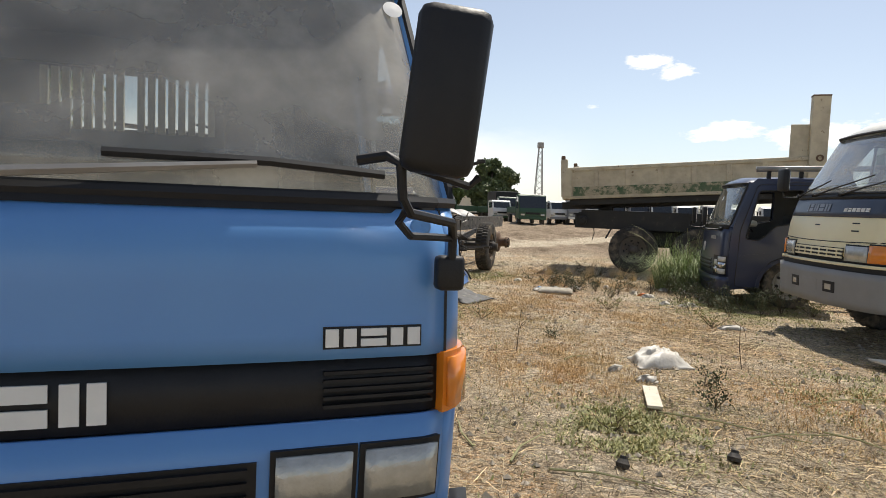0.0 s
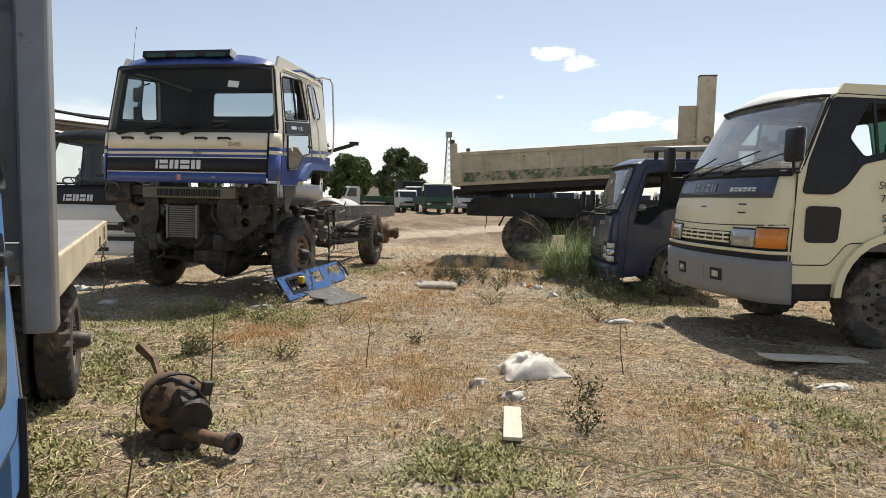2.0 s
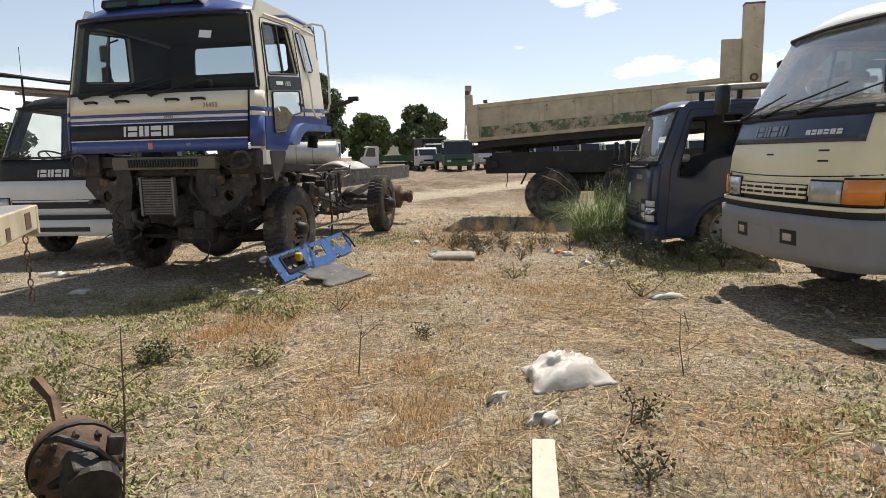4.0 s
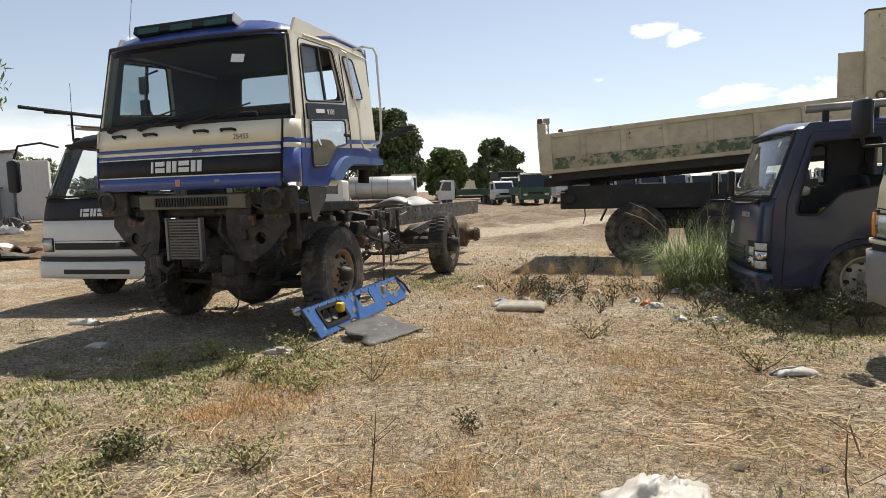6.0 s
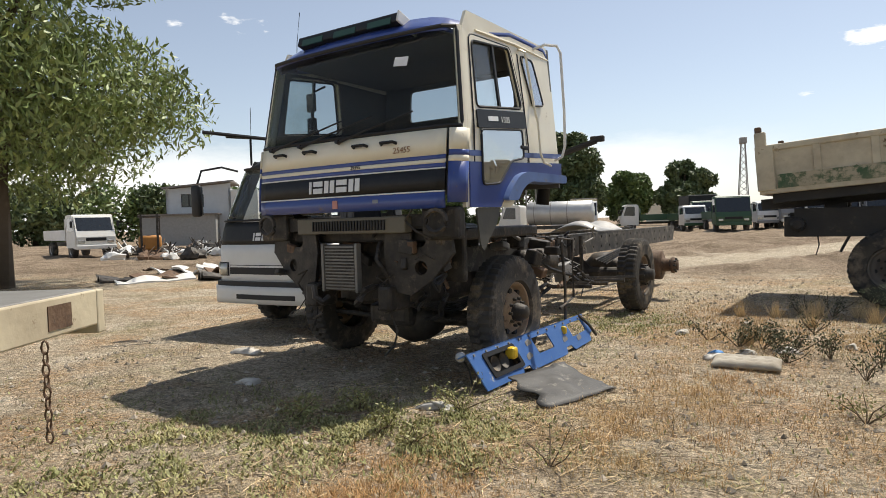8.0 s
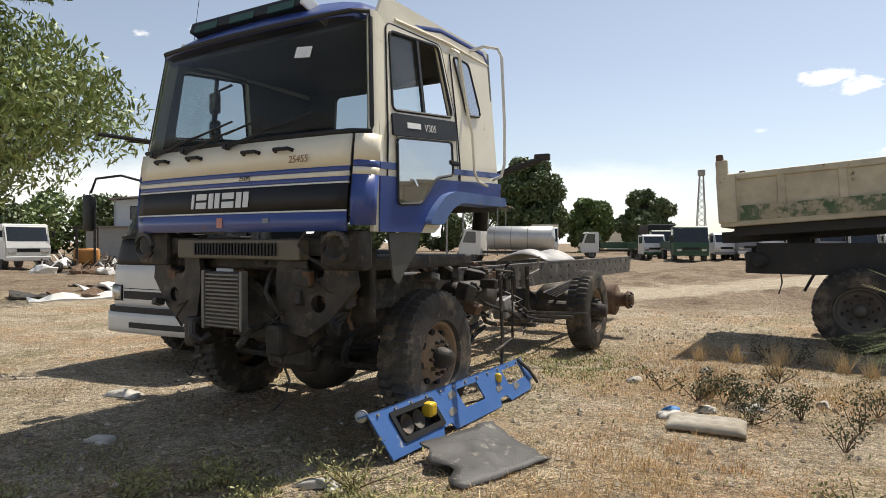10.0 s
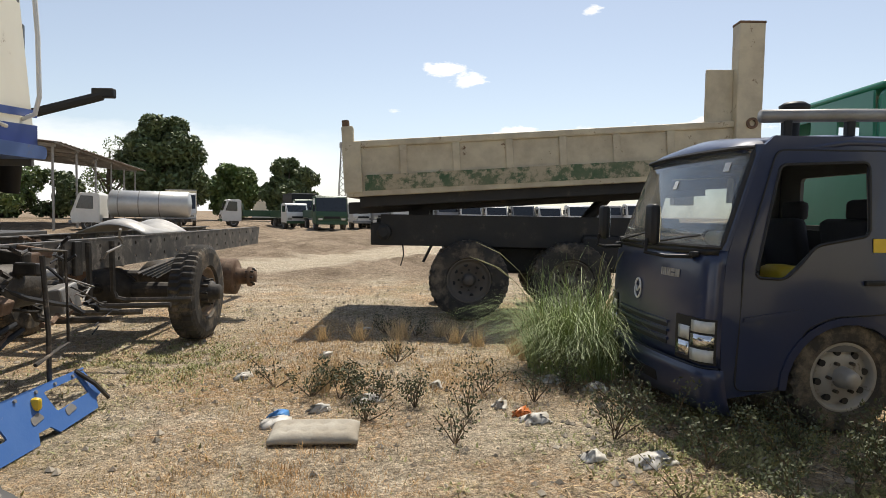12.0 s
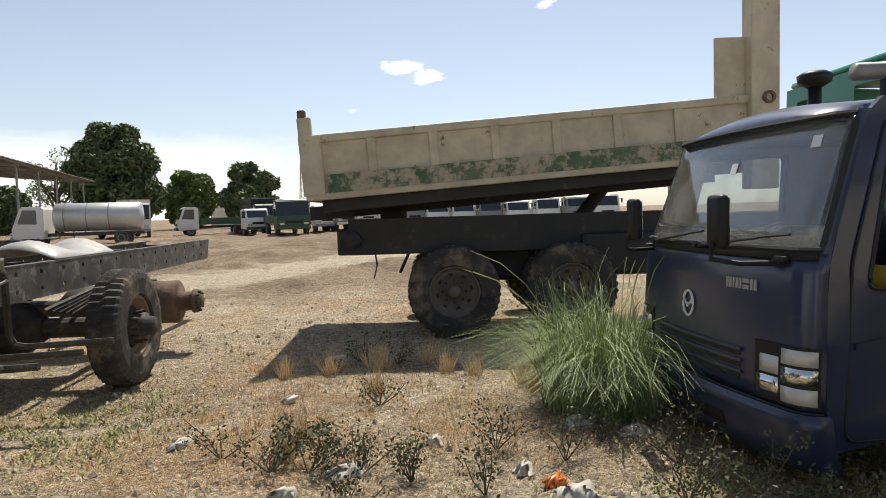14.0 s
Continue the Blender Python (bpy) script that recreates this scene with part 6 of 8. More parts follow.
# ---- dump truck ----
def dump_truck():
    T = thing("dump_truck", pose(2.8, 14.36, 0, 0, 0, -19), "cream dump truck with flaking green stripe and slightly raised bed", "truck")
    a = radians(3.8)
    ca, sa = math.cos(a), math.sin(a)
    B = lambda x, y, z: Vector((x * ca - (z - 1.6) * sa, y, 1.6 + x * sa + (z - 1.6) * ca))
    q = Euler((0, -a, 0)).to_quaternion()
    bx = lambda c, s, bev=0.0: boxm(B(*c), s, bev, q)
    Lb, Wb = 5.15, 2.2
    for y, lab in ((0, "dented cream bed side"), (Wb, "")):
        sd = part("bed_side", bx((Lb / 2, y, 1.98), (Lb, 0.04, 0.6), 0.006), M_BED, T, lab)
        out = -1 if y == 0 else 1
        part("green_band", bx((Lb / 2 + 0.1, y + out * 0.052, 1.77), (Lb - 0.3, 0.008, 0.2)), M_BEDGREEN, sd, "flaking green band")
        part("top_rail", bx((Lb / 2, y, 2.27), (Lb, 0.11, 0.09), 0.02), M_BED, sd)
        part("bottom_rail", bx((Lb / 2, y, 1.64), (Lb, 0.1, 0.08), 0.015), M_BED, sd)
        for x in np.linspace(0.76, 4.17, 6):
            part("rib", bx((x, y + out * 0.03, 1.97), (0.1, 0.035, 0.56), 0.012), M_BED, sd, "upright rib")
        part("rear_post", bx((0.1, y + out * 0.02, 1.98), (0.24, 0.1, 0.66), 0.015), M_BED, sd, "rear corner post")
        part("post_cap", bx((0.06, y + out * 0.02, 2.4), (0.15, 0.1, 0.22), 0.02), M_BED, sd)
        part("hinge_knob", bx((0.04, y + out * 0.02, 2.54), (0.09, 0.09, 0.1), 0.02), M_RUST, sd, "rusty tailgate hinge")
    part("bed_floor", bx((Lb / 2, Wb / 2, 1.63), (Lb, Wb - 0.06, 0.06)), M_RUST, T)
    part("tailgate", bx((0.0, Wb / 2, 1.98), (0.05, Wb - 0.1, 0.62), 0.008), M_BED, T, "cream tailgate")
    hb = part("headboard", bx((Lb - 0.03, Wb / 2, 2.0), (0.05, Wb, 0.75), 0.008), M_BED, T, "high cream headboard")
    for y, top in ((0.0, 3.84), (Wb, 2.62)):
        part("headboard_post", boxm((5.07, y, (1.6 + top) / 2), (0.32, 0.22, top - 1.6), 0.015), M_BED, hb, "tall square post")
    part("post_cap", boxm((5.07, 0.0, 3.85), (0.33, 0.23, 0.03), 0.008), M_RUST, hb)
    part("headboard_post_ring", lathe(bmesh.new(), [(-0.02, 0.07), (0.02, 0.07), (0.02, 0.04), (-0.02, 0.04)], (5.1, -0.12, 2.6), (0, -1, 0), 14), M_RUST, hb)
    part("side_guard", boxm((4.74, 0.05, 2.86), (0.34, 0.05, 0.86), 0.01), M_BED, hb, "side guard plate")
    for x in np.arange(0.5, Lb, 0.7):
        part("floor_bearer", bx((x, Wb / 2, 1.55), (0.09, Wb - 0.2, 0.11)), M_DCHASSIS, T)
    for y in (0.1, Wb - 0.1):
        part("floor_edge", bx((Lb / 2, y, 1.54), (Lb - 0.3, 0.04, 0.15), 0.006), M_DCHASSIS, T, "dark beam under the bed side")
    for y in (0.7, 1.5):
        part("bed_rail", bx((Lb / 2 - 0.2, y, 1.47), (Lb - 0.2, 0.1, 0.16)), M_DCHASSIS, T)
        part("chassis_rail", boxm((3.6, y, 1.16), (6.6, 0.09, 0.34), 0.01), M_DCHASSIS, T, "black chassis rail")
        part("hinge_bracket", boxm((0.9, y, 1.42), (0.3, 0.1, 0.26), 0.03), M_DCHASSIS, T)
    part("rear_cross_member", boxm((0.35, 1.1, 1.12), (0.18, 1.5, 0.3), 0.02), M_DCHASSIS, T)
    part("side_skirt", boxm((2.4, 0.34, 1.18), (4.0, 0.03, 0.42), 0.005), M_DCHASSIS, T, "black side plate")
    part("tow_pin", lathe(bmesh.new(), [(0, 0.1), (0.1, 0.1), (0.12, 0.06), (0.12, 0)], (0.45, 0.32, 1.15), (0, -1, 0), 12), M_DCHASSIS, T)
    for x in (1.6, 2.95):
        for y, s in ((0.22, -1), (1.98, 1)):
            wheel(T, (x, y, 0.53), (0, s, 0), 0.54, 0.28, 0.29, M_RIMDARK, -0.08, 8, 40)
        wheel(T, (x, 0.52, 0.53), (0, -1, 0), 0.54, 0.26, 0.29, M_RIMDARK, -0.08, 8, 40, hub=False)
        part("axle", cylm((x, 0.3, 0.53), (x, 1.9, 0.53), 0.09), M_DCHASSIS, T)
    for y, s in ((0.22, -1), (1.98, 1)):
        wheel(T, (6.6, y, 0.53), (0, s, 0), 0.54, 0.28, 0.29, M_RIMDARK, 0.08, 8, 40)
    part("axle", cylm((6.6, 0.3, 0.53), (6.6, 1.9, 0.53), 0.09), M_DCHASSIS, T)
    part("spring_pack", boxm((2.28, 0.75, 0.78), (1.3, 0.12, 0.4), 0.05), M_DCHASSIS, T)
    part("torque_beam", boxm((3.9, 0.5, 0.9), (1.6, 0.5, 0.5), 0.05), M_DCHASSIS, T, "black tank beside the chassis")
    part("mudguard", tubem([(0.98, 0.35, 0.75), (1.1, 0.35, 1.0)], 0.02, 6), M_DCHASSIS, T)
    part("hydraulic_ram", cylm((3.2, 1.1, 1.2), (3.6, 1.1, 1.7), 0.09), M_DCHASSIS, T)
    part("hanging_cable", tubem([(0.7, 0.3, 1.0), (0.72, 0.3, 0.85), (0.68, 0.28, 0.7)], 0.01, 5), M_GASKET, T)
    # green cab ahead of the bed
    cb = part("cab", sheet(rounded([(6.65, 0.9), (8.50, 0.9), (8.55, 2.1), (8.25, 3.05), (6.85, 3.12), (6.70, 3.0)], 0.12), [rounded([(7.35, 2.1), (8.15, 2.1), (8.00, 2.9), (7.35, 2.9)], 0.06), rounded([(6.83, 2.25), (7.17, 2.25), (7.17, 2.85), (6.87, 2.85)], 0.05)], lambda u, v, d: Vector((u, -0.1 + 2.3 * d, v)), 0.03), M_GREEN, T, "green cab with curved roof")
    for yy in (2.25,):
        part("cab_side", sheet(rounded([(6.65, 0.9), (8.50, 0.9), (8.55, 2.1), (8.25, 3.05), (6.85, 3.12), (6.70, 3.0)], 0.12), [rounded([(7.35, 2.1), (8.15, 2.1), (8.00, 2.9), (7.35, 2.9)], 0.06)], lambda u, v, d: Vector((u, yy + d, v)), 0.03), M_GREEN, cb)
    part("cab_roof", boxm((7.60, 1.08, 3.12), (1.75, 2.34, 0.1), 0.045), M_GREEN, cb, "", True)
    part("cab_back", sheet([(-0.1, 0.95), (2.28, 0.95), (2.2, 3.05), (0.0, 3.05)], [rounded([(0.25, 2.3), (0.75, 2.3), (0.75, 2.85), (0.25, 2.85)], 0.05), rounded([(1.4, 2.3), (1.95, 2.3), (1.95, 2.85), (1.4, 2.85)], 0.05)], lambda u, v, d: Vector((6.65 + d, u, v)), 0.03), M_GREEN, cb)
    part("cab_front", boxm((8.53, 1.08, 1.5), (0.05, 2.3, 1.2), 0.01), M_GREEN, cb)
    part("cab_floor", boxm((7.60, 1.08, 1.0), (1.8, 2.3, 0.08)), M_DCHASSIS, cb)
    st = part("exhaust_pipe", cylm((5.65, -0.05, 1.4), (5.65, -0.05, 2.72), 0.07, 14), M_BLACK, T, "black upright exhaust stack with a round cap", True)
    part("stack_cap", lathe(bmesh.new(), [(0, 0.08), (0.05, 0.17), (0.13, 0.18), (0.17, 0.12), (0.18, 0.0)], (5.65, -0.05, 2.7), (0, 0, 1), 18), M_BLACK, st, "", True)


dump_truck()


# ---- yard beyond: trucks, trees, shed, house ----
def polar(bearing, dist, z=0.0, eye=(1.48, 6.4)):
    b = radians(bearing)
    return (eye[0] + dist * math.sin(b), eye[1] + dist * math.cos(b), z)


def far_truck(m, paint, bed_mat, label, kind="flat", length=6.0, cab_h=2.35, width=2.1):
    """A parked cab-over truck: nose at the origin, body along +y."""
    T = thing("parked_truck", m, label, "truck", "trucks parked across the yard")
    hw = width / 2
    side = [(0.05, 0.5), (0.0, 1.1), (0.12, 1.4), (0.45, cab_h - 0.08), (0.6, cab_h), (1.55, cab_h), (1.65, cab_h - 0.15), (1.65, 0.5)]
    win = [(0.32, 1.42), (1.3, 1.38), (1.3, cab_h - 0.2), (0.6, cab_h - 0.18)]
    bm = sheet(side, [], lambda u, v, d: Vector((hw - d, u, v)), width)
    bmesh.ops.bevel(bm, geom=[e for e in bm.edges if e.calc_length() > 0.3 and e.is_manifold and e.calc_face_angle(0) > 0.6], offset=0.05, segments=2, affect="EDGES")
    cb = part("cab", bm, paint, T, "rounded cab")
    C = dict(hw=lambda z: hw, front=lambda z: smooth_step(z, [(1.4, 0.12), (cab_h - 0.08, 0.45)]), r=0.1, bulge=0.0)
    part("windscreen", skin(C, 1.42, cab_h - 0.16, -0.9, 0.9, 8, 2, 0.012, 0.02), M_GLASSFAR, T, "dark windscreen")
    for sg in (-1, 1):
        part("side_window", sheet(rounded(win, 0.05, 2), [], lambda u, v, d, sg=sg: Vector((sg * (hw + 0.008 - d), u, v)), 0.02), M_GLASSFAR, T, "dark side window")
        part("headlight", boxm((sg * hw * 0.72, -0.0, 0.86), (0.32, 0.06, 0.16), 0.02), M_LENS, T)
        part("mirror", boxm((sg * (hw + 0.14), 0.12, 1.75), (0.12, 0.06, 0.32), 0.02), M_BLACK, T, "black mirror")
        part("mirror_arm", cylm((sg * hw, 0.3, 1.9), (sg * (hw + 0.14), 0.12, 1.9), 0.015, 6), M_BLACK, T)
        for y in (1.0, length - 1.3):
            w = part("wheel", lathe(bmesh.new(), [(0.12, 0.0), (0.1, 0.2), (0.14, 0.24), (0.14, 0.38), (0.1, 0.42), (-0.1, 0.42), (-0.14, 0.38), (-0.14, 0.0)], (sg * (hw - 0.15), y, 0.42), (sg, 0, 0), 18), M_RUBBER, T, "", True)
            part("rim", lathe(bmesh.new(), [(0.13, 0.22), (0.1, 0.18), (0.11, 0.0)], (sg * (hw - 0.15), y, 0.42), (sg, 0, 0), 14), M_RIMGREY, w, "", True)
    part("grille", boxm((0, 0.0, 0.98), (width * 0.5, 0.04, 0.16), 0.01), M_BLACK, T)
    part("bumper", boxm((0, -0.02, 0.58), (width, 0.16, 0.22), 0.04), bed_mat if kind == "flat" else M_BUMPER, T)
    part("chassis", boxm((0, length / 2 + 0.6, 0.72), (0.8, length - 1.4, 0.2)), M_GREASE, T)
    if kind == "flat":
        part("bed_floor", boxm((0, (length + 1.8) / 2, 1.0), (width, length - 1.8, 0.12)), bed_mat, T)
        for sg in (-1, 1):
            part("bed_side", boxm((sg * (hw - 0.03), (length + 1.8) / 2, 1.27), (0.05, length - 1.8, 0.42), 0.01), bed_mat, T, "low bed side")
        part("bed_gate", boxm((0, length, 1.27), (width, 0.05, 0.42)), bed_mat, T)
        part("headboard", boxm((0, 1.82, 1.55), (width, 0.06, 1.0)), bed_mat, T)
    elif kind == "box":
        part("cargo_box", boxm((0, (length + 1.8) / 2, 2.0), (width + 0.1, length - 1.8, 2.0), 0.03), bed_mat, T, "box body")
        part("box_trim", boxm((0, 1.79, 2.97), (width + 0.12, 0.04, 0.08)), M_STEEL, T)
    elif kind == "tank":
        part("tank", lathe(bmesh.new(), [(0, 0), (0.1, 0.7), (0.2, 0.85), (length - 2.2, 0.85), (length - 2.1, 0.7), (length - 2.0, 0)], (0, 1.9, 1.75), (0, 1, 0), 24), bed_mat, T, "dull silver tank", True)
        for y in (2.6, 3.8, 5.0):
            part("tank_band", lathe(bmesh.new(), [(-0.03, 0.865), (0.03, 0.865)], (0, y, 1.75), (0, 1, 0), 24), M_STEEL, T)
    return T


M_GLASSFAR = mat("dark reflecting glass", (0.02, 0.024, 0.028), 0.08, bump=0.0, coat=0.5)
M_DKGREEN = mat("dull green truck paint", (0.035, 0.085, 0.04), 0.45, bump=0.03)
M_SILVER = mat("dull silver sheet", (0.55, 0.55, 0.53), 0.4, 0.4, second=(0.42, 0.4, 0.37), scale=1.5, bump=0.03)
M_ORANGE = mat("faded orange paint", (0.5, 0.22, 0.05), 0.5, bump=0.05)


def far_at(bearing, dist, heading, *args, **kw):
    x, y, _ = polar(bearing, dist)
    return far_truck(pose(x, y, ground_height(x, y) - 0.03, 0, 0, heading), *args, **kw)


far_at(-4.9, 55, 4, M_WHITE, M_BED, "white box truck facing the yard", "box", 7.0, 2.7, 2.3)
far_at(-1.8, 58, -82, M_WHITE, M_DKGREEN, "white cab truck with a low green bed", "flat", 6.2, 2.4, 2.0)
far_at(4.7, 52, 12, M_WHITE, M_DKGREEN, "small white cab-over truck parked", "flat", 5.2, 2.1, 1.8)
far_at(5.6, 60, 6, M_DKGREEN, M_BLACK, "dark box truck behind the others", "box", 7.0, 2.4, 2.3)
far_at(7.7, 46, 3, M_DKGREEN, M_DKGREEN, "dull green cab-over truck parked", "flat", 6.5, 2.55, 2.3)
for k, b in enumerate((10.5, 12.3, 14.1, 16.0, 18.2, 20.3, 22.6, 25, 27.4, 30, 32.6, 35)):
    far_at(b, 52 - 0.35 * k, 4 - 2.2 * k, (M_WHITE, M_BUMPER, M_WHITE)[k % 3], (M_BUMPER, M_WHITE)[k % 2], "white light truck in a row of parked trucks", "flat", 5.2, 2.15 + 0.1 * (k % 2), 1.8)
far_at(-12.6, 46, -93, M_WHITE, M_SILVER, "tank truck with a dull silver tank", "tank", 7.0, 2.4, 2.2)
far_at(-7.0, 56, -20, M_WHITE, M_WHITE, "small white truck by the shed", "flat", 5.0, 1.9, 1.8)
x0, y0, _ = polar(-45.2, 37, eye=(0.99, 3.77))
far_truck(pose(x0, y0, 0, 0, 0, 62), M_WHITE, M_WHITE, "white crew truck with a broken nose", "flat", 6.0, 2.25, 1.9)


def leaves(name, material, parent, centres, radii, count, size, ratio=0.45, droop=0.0, seed=1, label=""):
    """Many small leaf blades in uneven clumps round the given centres."""
    rng = np.random.default_rng(seed)
    centres, radii = np.asarray(centres, float), np.asarray(radii, float)
    which = rng.choice(len(centres), count, p=radii ** 2 / (radii ** 2).sum())
    d = rng.normal(size=(count, 3))
    d /= np.linalg.norm(d, axis=1)[:, None]
    r = radii[which] * rng.uniform(0.25, 1.0, count) ** 0.45
    p = centres[which] + d * r[:, None] * np.array((1, 1, 0.8))
    u = rng.normal(size=(count, 3))
    u[:, 2] -= droop
    u /= np.linalg.norm(u, axis=1)[:, None]
    w = np.cross(u, rng.normal(size=(count, 3)))
    w /= np.linalg.norm(w, axis=1)[:, None]
    s = size * rng.uniform(0.6, 1.3, count)[:, None]
    quads = np.stack([p - u * s * 0.5, p + w * s * ratio * 0.5, p + u * s * 0.5, p - w * s * ratio * 0.5], 1).reshape(-1, 3)
    me = bpy.data.meshes.new(name)
    me.from_pydata(quads.tolist(), [], np.arange(count * 4).reshape(-1, 4).tolist())
    me.materials.append(material)
    ob = new(name, me)
    ob.parent = parent
    return tagged(ob, label, kind="stuff")


def tree(x, y, height, radius, material, label, seed, leaf=0.35, count=7000, trunk=0.3, low=0.3, droop=0.0, clumps=26, name="tree", ratio=0.5):
    T = thing(name, pose(x, y, -0.05), label, "tree")
    rng = random.Random(seed)
    bm = bmesh.new()
    tube(bm, [(0, 0, 0), (0.1, 0.05, height * 0.25), (-0.1, 0.1, height * 0.5), (0.1, 0, height * 0.8)], [trunk * 1.3, trunk, trunk * 0.7, trunk * 0.25], 8)
    part("trunk", bm, M_BARK, T, "tapered trunk", True)
    cs, rs = [], []
    for k in range(clumps):
        a = rng.uniform(0, 2 * math.pi)
        h = rng.uniform(low, 0.95)
        prof = math.sqrt(max(0.05, 1 - ((h - (low + 0.95) / 2) / (0.5 * (1.0 - low))) ** 2))
        rr = radius * prof * rng.uniform(0.35, 0.9)
        c = (rr * math.cos(a), rr * math.sin(a), h * height)
        cs.append(c)
        rs.append(radius * rng.uniform(0.3, 0.46) * (1.0 if leaf > 0.3 else 0.75) * (0.55 + 0.45 * prof))
        if k % 2 == 0:
            z0 = height * rng.uniform(0.22, 0.5)
            part("limb", tubem([(0, 0, z0), (c[0] * 0.5, c[1] * 0.5, (z0 + c[2]) / 2 + 0.3), c], [trunk * 0.45, trunk * 0.25, trunk * 0.08], 6), M_BARK, T)
    leaves("crown", material, T, cs, rs, count, leaf, ratio, droop, seed, "uneven leafy crown")
    return T


x, y, _ = polar(-6.2, 84)
tree(x, y, 12.2, 5.0, M_LEAFDK, "large dark broad-crowned tree behind the trucks", 11, 0.7, 30000, 0.5, 0.12, clumps=44)
x, y, _ = polar(-10.2, 92)
tree(x, y, 10.8, 4.0, M_LEAFMID, "thin-leaved tree with bare twigs", 12, 0.35, 3000, 0.4, 0.35, clumps=24)
x, y, _ = polar(-0.8, 92)
tree(x, y, 7.4, 4.4, M_LEAFMID, "light green spreading tree behind trucks", 13, 0.6, 16000, 0.35, 0.15, clumps=30)
x, y, _ = polar(3.9, 88)
tree(x, y, 8.3, 3.7, M_LEAFDK, "rounded dark tree behind trucks", 14, 0.6, 18000, 0.4, 0.12, clumps=32)
for k, (b, d, h, r) in enumerate(((-14, 98, 6, 4), (-17.5, 98, 7.5, 5), (-21, 95, 6, 4), (-36, 90, 6.5, 5), (-41, 85, 7, 5), (-46, 85, 7.5, 6), (-51, 80, 7, 5), (-56, 80, 8, 6), (-30, 100, 6, 5))):
    x, y, _ = polar(b, d)
    tree(x, y, h, r, M_LEAFMID if k % 2 else M_LEAFDK, "distant roadside tree behind the yard", 20 + k, 0.65, 4500, 0.35, 0.1, clumps=18)
x, y, _ = polar(-51.5, 19.5, eye=(0.99, 3.77))
tree(x, y, 13.0, 5.6, M_LEAF, "large leafy yard tree with drooping sunlit foliage", 31, 0.24, 58000, 0.3, 0.2, 0.9, 74, ratio=0.28)


def shed():
    T = thing("open_shed", pose(0, 0, 0), "open shed with a rusty corrugated roof on thin posts", "shed")
    bm = bmesh.new()
    n = 60
    lo = [bm.verts.new((-8.6 + 0.9 * (k / n), 48 + 28 * k / n, 5.2 + 0.06 * (k % 2))) for k in range(n + 1)]
    hi = [bm.verts.new((-26 + 0.9 * (k / n), 48 + 28 * k / n, 6.8 + 0.06 * (k % 2))) for k in range(n + 1)]
    for k in range(n):
        bm.faces.new((lo[k], lo[k + 1], hi[k + 1], hi[k]))
    ext = bmesh.ops.extrude_face_region(bm, geom=list(bm.faces))
    for v in [g for g in ext["geom"] if isinstance(g, bmesh.types.BMVert)]:
        v.co.z -= 0.03
    bmesh.ops.recalc_face_normals(bm, faces=list(bm.faces))
    part("roof", bm, M_GALV, T, "rusty corrugated roof sheets")
    for k in range(6):
        part("post", cylm((-9.2 + 0.15 * k, 49 + 5 * k, 0), (-9.2 + 0.15 * k, 49 + 5 * k, 5.2), 0.07, 8), M_STEEL, T, "thin steel post")
        part("rafter", boxm((-17.5 + 0.15 * k, 49 + 5 * k, 5.85), (17, 0.12, 0.2), 0, Euler((0, radians(5.3), 0)).to_quaternion()), M_STEEL, T)
    for x in (-9.2, -13, -17, -22):
        part("purlin", boxm((x + 0.4, 62, 5.15 + (-8.8 - x) * 0.092), (0.1, 28, 0.12)), M_STEEL, T)


shed()


def house():
    x, y, _ = polar(-37.6, 58, eye=(0.99, 3.77))
    T = thing("house", pose(x, y, 0, 0, 0, 30), "pale two-storey house with a lean-to roof", "house")
    wl_ = part("wall", sheet([(-2.6, 0), (2.6, 0), (2.6, 5.2), (-2.6, 4.7)], [[(-1.4, 3.2), (0.4, 3.2), (0.4, 4.3), (-1.4, 4.3)]], lambda u, v, d: Vector((u, d, v)), 0.2), M_HOUSE, T, "pale upper wall")
    for sx in (-2.6, 2.4):
        part("side_wall", boxm((sx + 0.1, 3, 2.4), (0.2, 6, 4.8)), M_HOUSE, T)
    part("roof", boxm((0, 2.8, 5.1), (5.8, 6.6, 0.12), 0, Euler((0, radians(-5.5), 0)).to_quaternion()), M_GALV, T, "sheet roof")
    w = part("window", sheet([(-1.4, 3.2), (0.4, 3.2), (0.4, 4.3), (-1.4, 4.3)], [[(-1.34 + 0.58 * k, 3.26), (-0.84 + 0.58 * k, 3.26), (-0.84 + 0.58 * k, 4.24), (-1.34 + 0.58 * k, 4.24)] for k in range(3)], lambda u, v, d: Vector((u, 0.05 + d, v)), 0.08), M_BLACK, T, "dark window frame")
    for k in range(3):
        part("pane", boxm((-1.09 + 0.58 * k, 0.1, 3.75), (0.52, 0.02, 1.0)), M_GLASSFAR, w)
    part("annex", boxm((-1.2, -1.4, 1.25), (5.6, 2.6, 2.5), 0.02), M_BLOCK, T, "grey block annex")
    part("annex_roof", boxm((-1.2, -1.5, 2.55), (6.0, 3.0, 0.1)), M_GALV, T)
    part("annex", boxm((3.75, 1.0, 2.3), (2.2, 3.0, 4.6), 0.02), M_WHITE, T, "white corrugated annex")
    for k in range(7):
        part("wall_rib", boxm((2.8 + 0.31 * k, -0.53, 2.3), (0.08, 0.06, 4.6)), M_WHITE, T)


house()


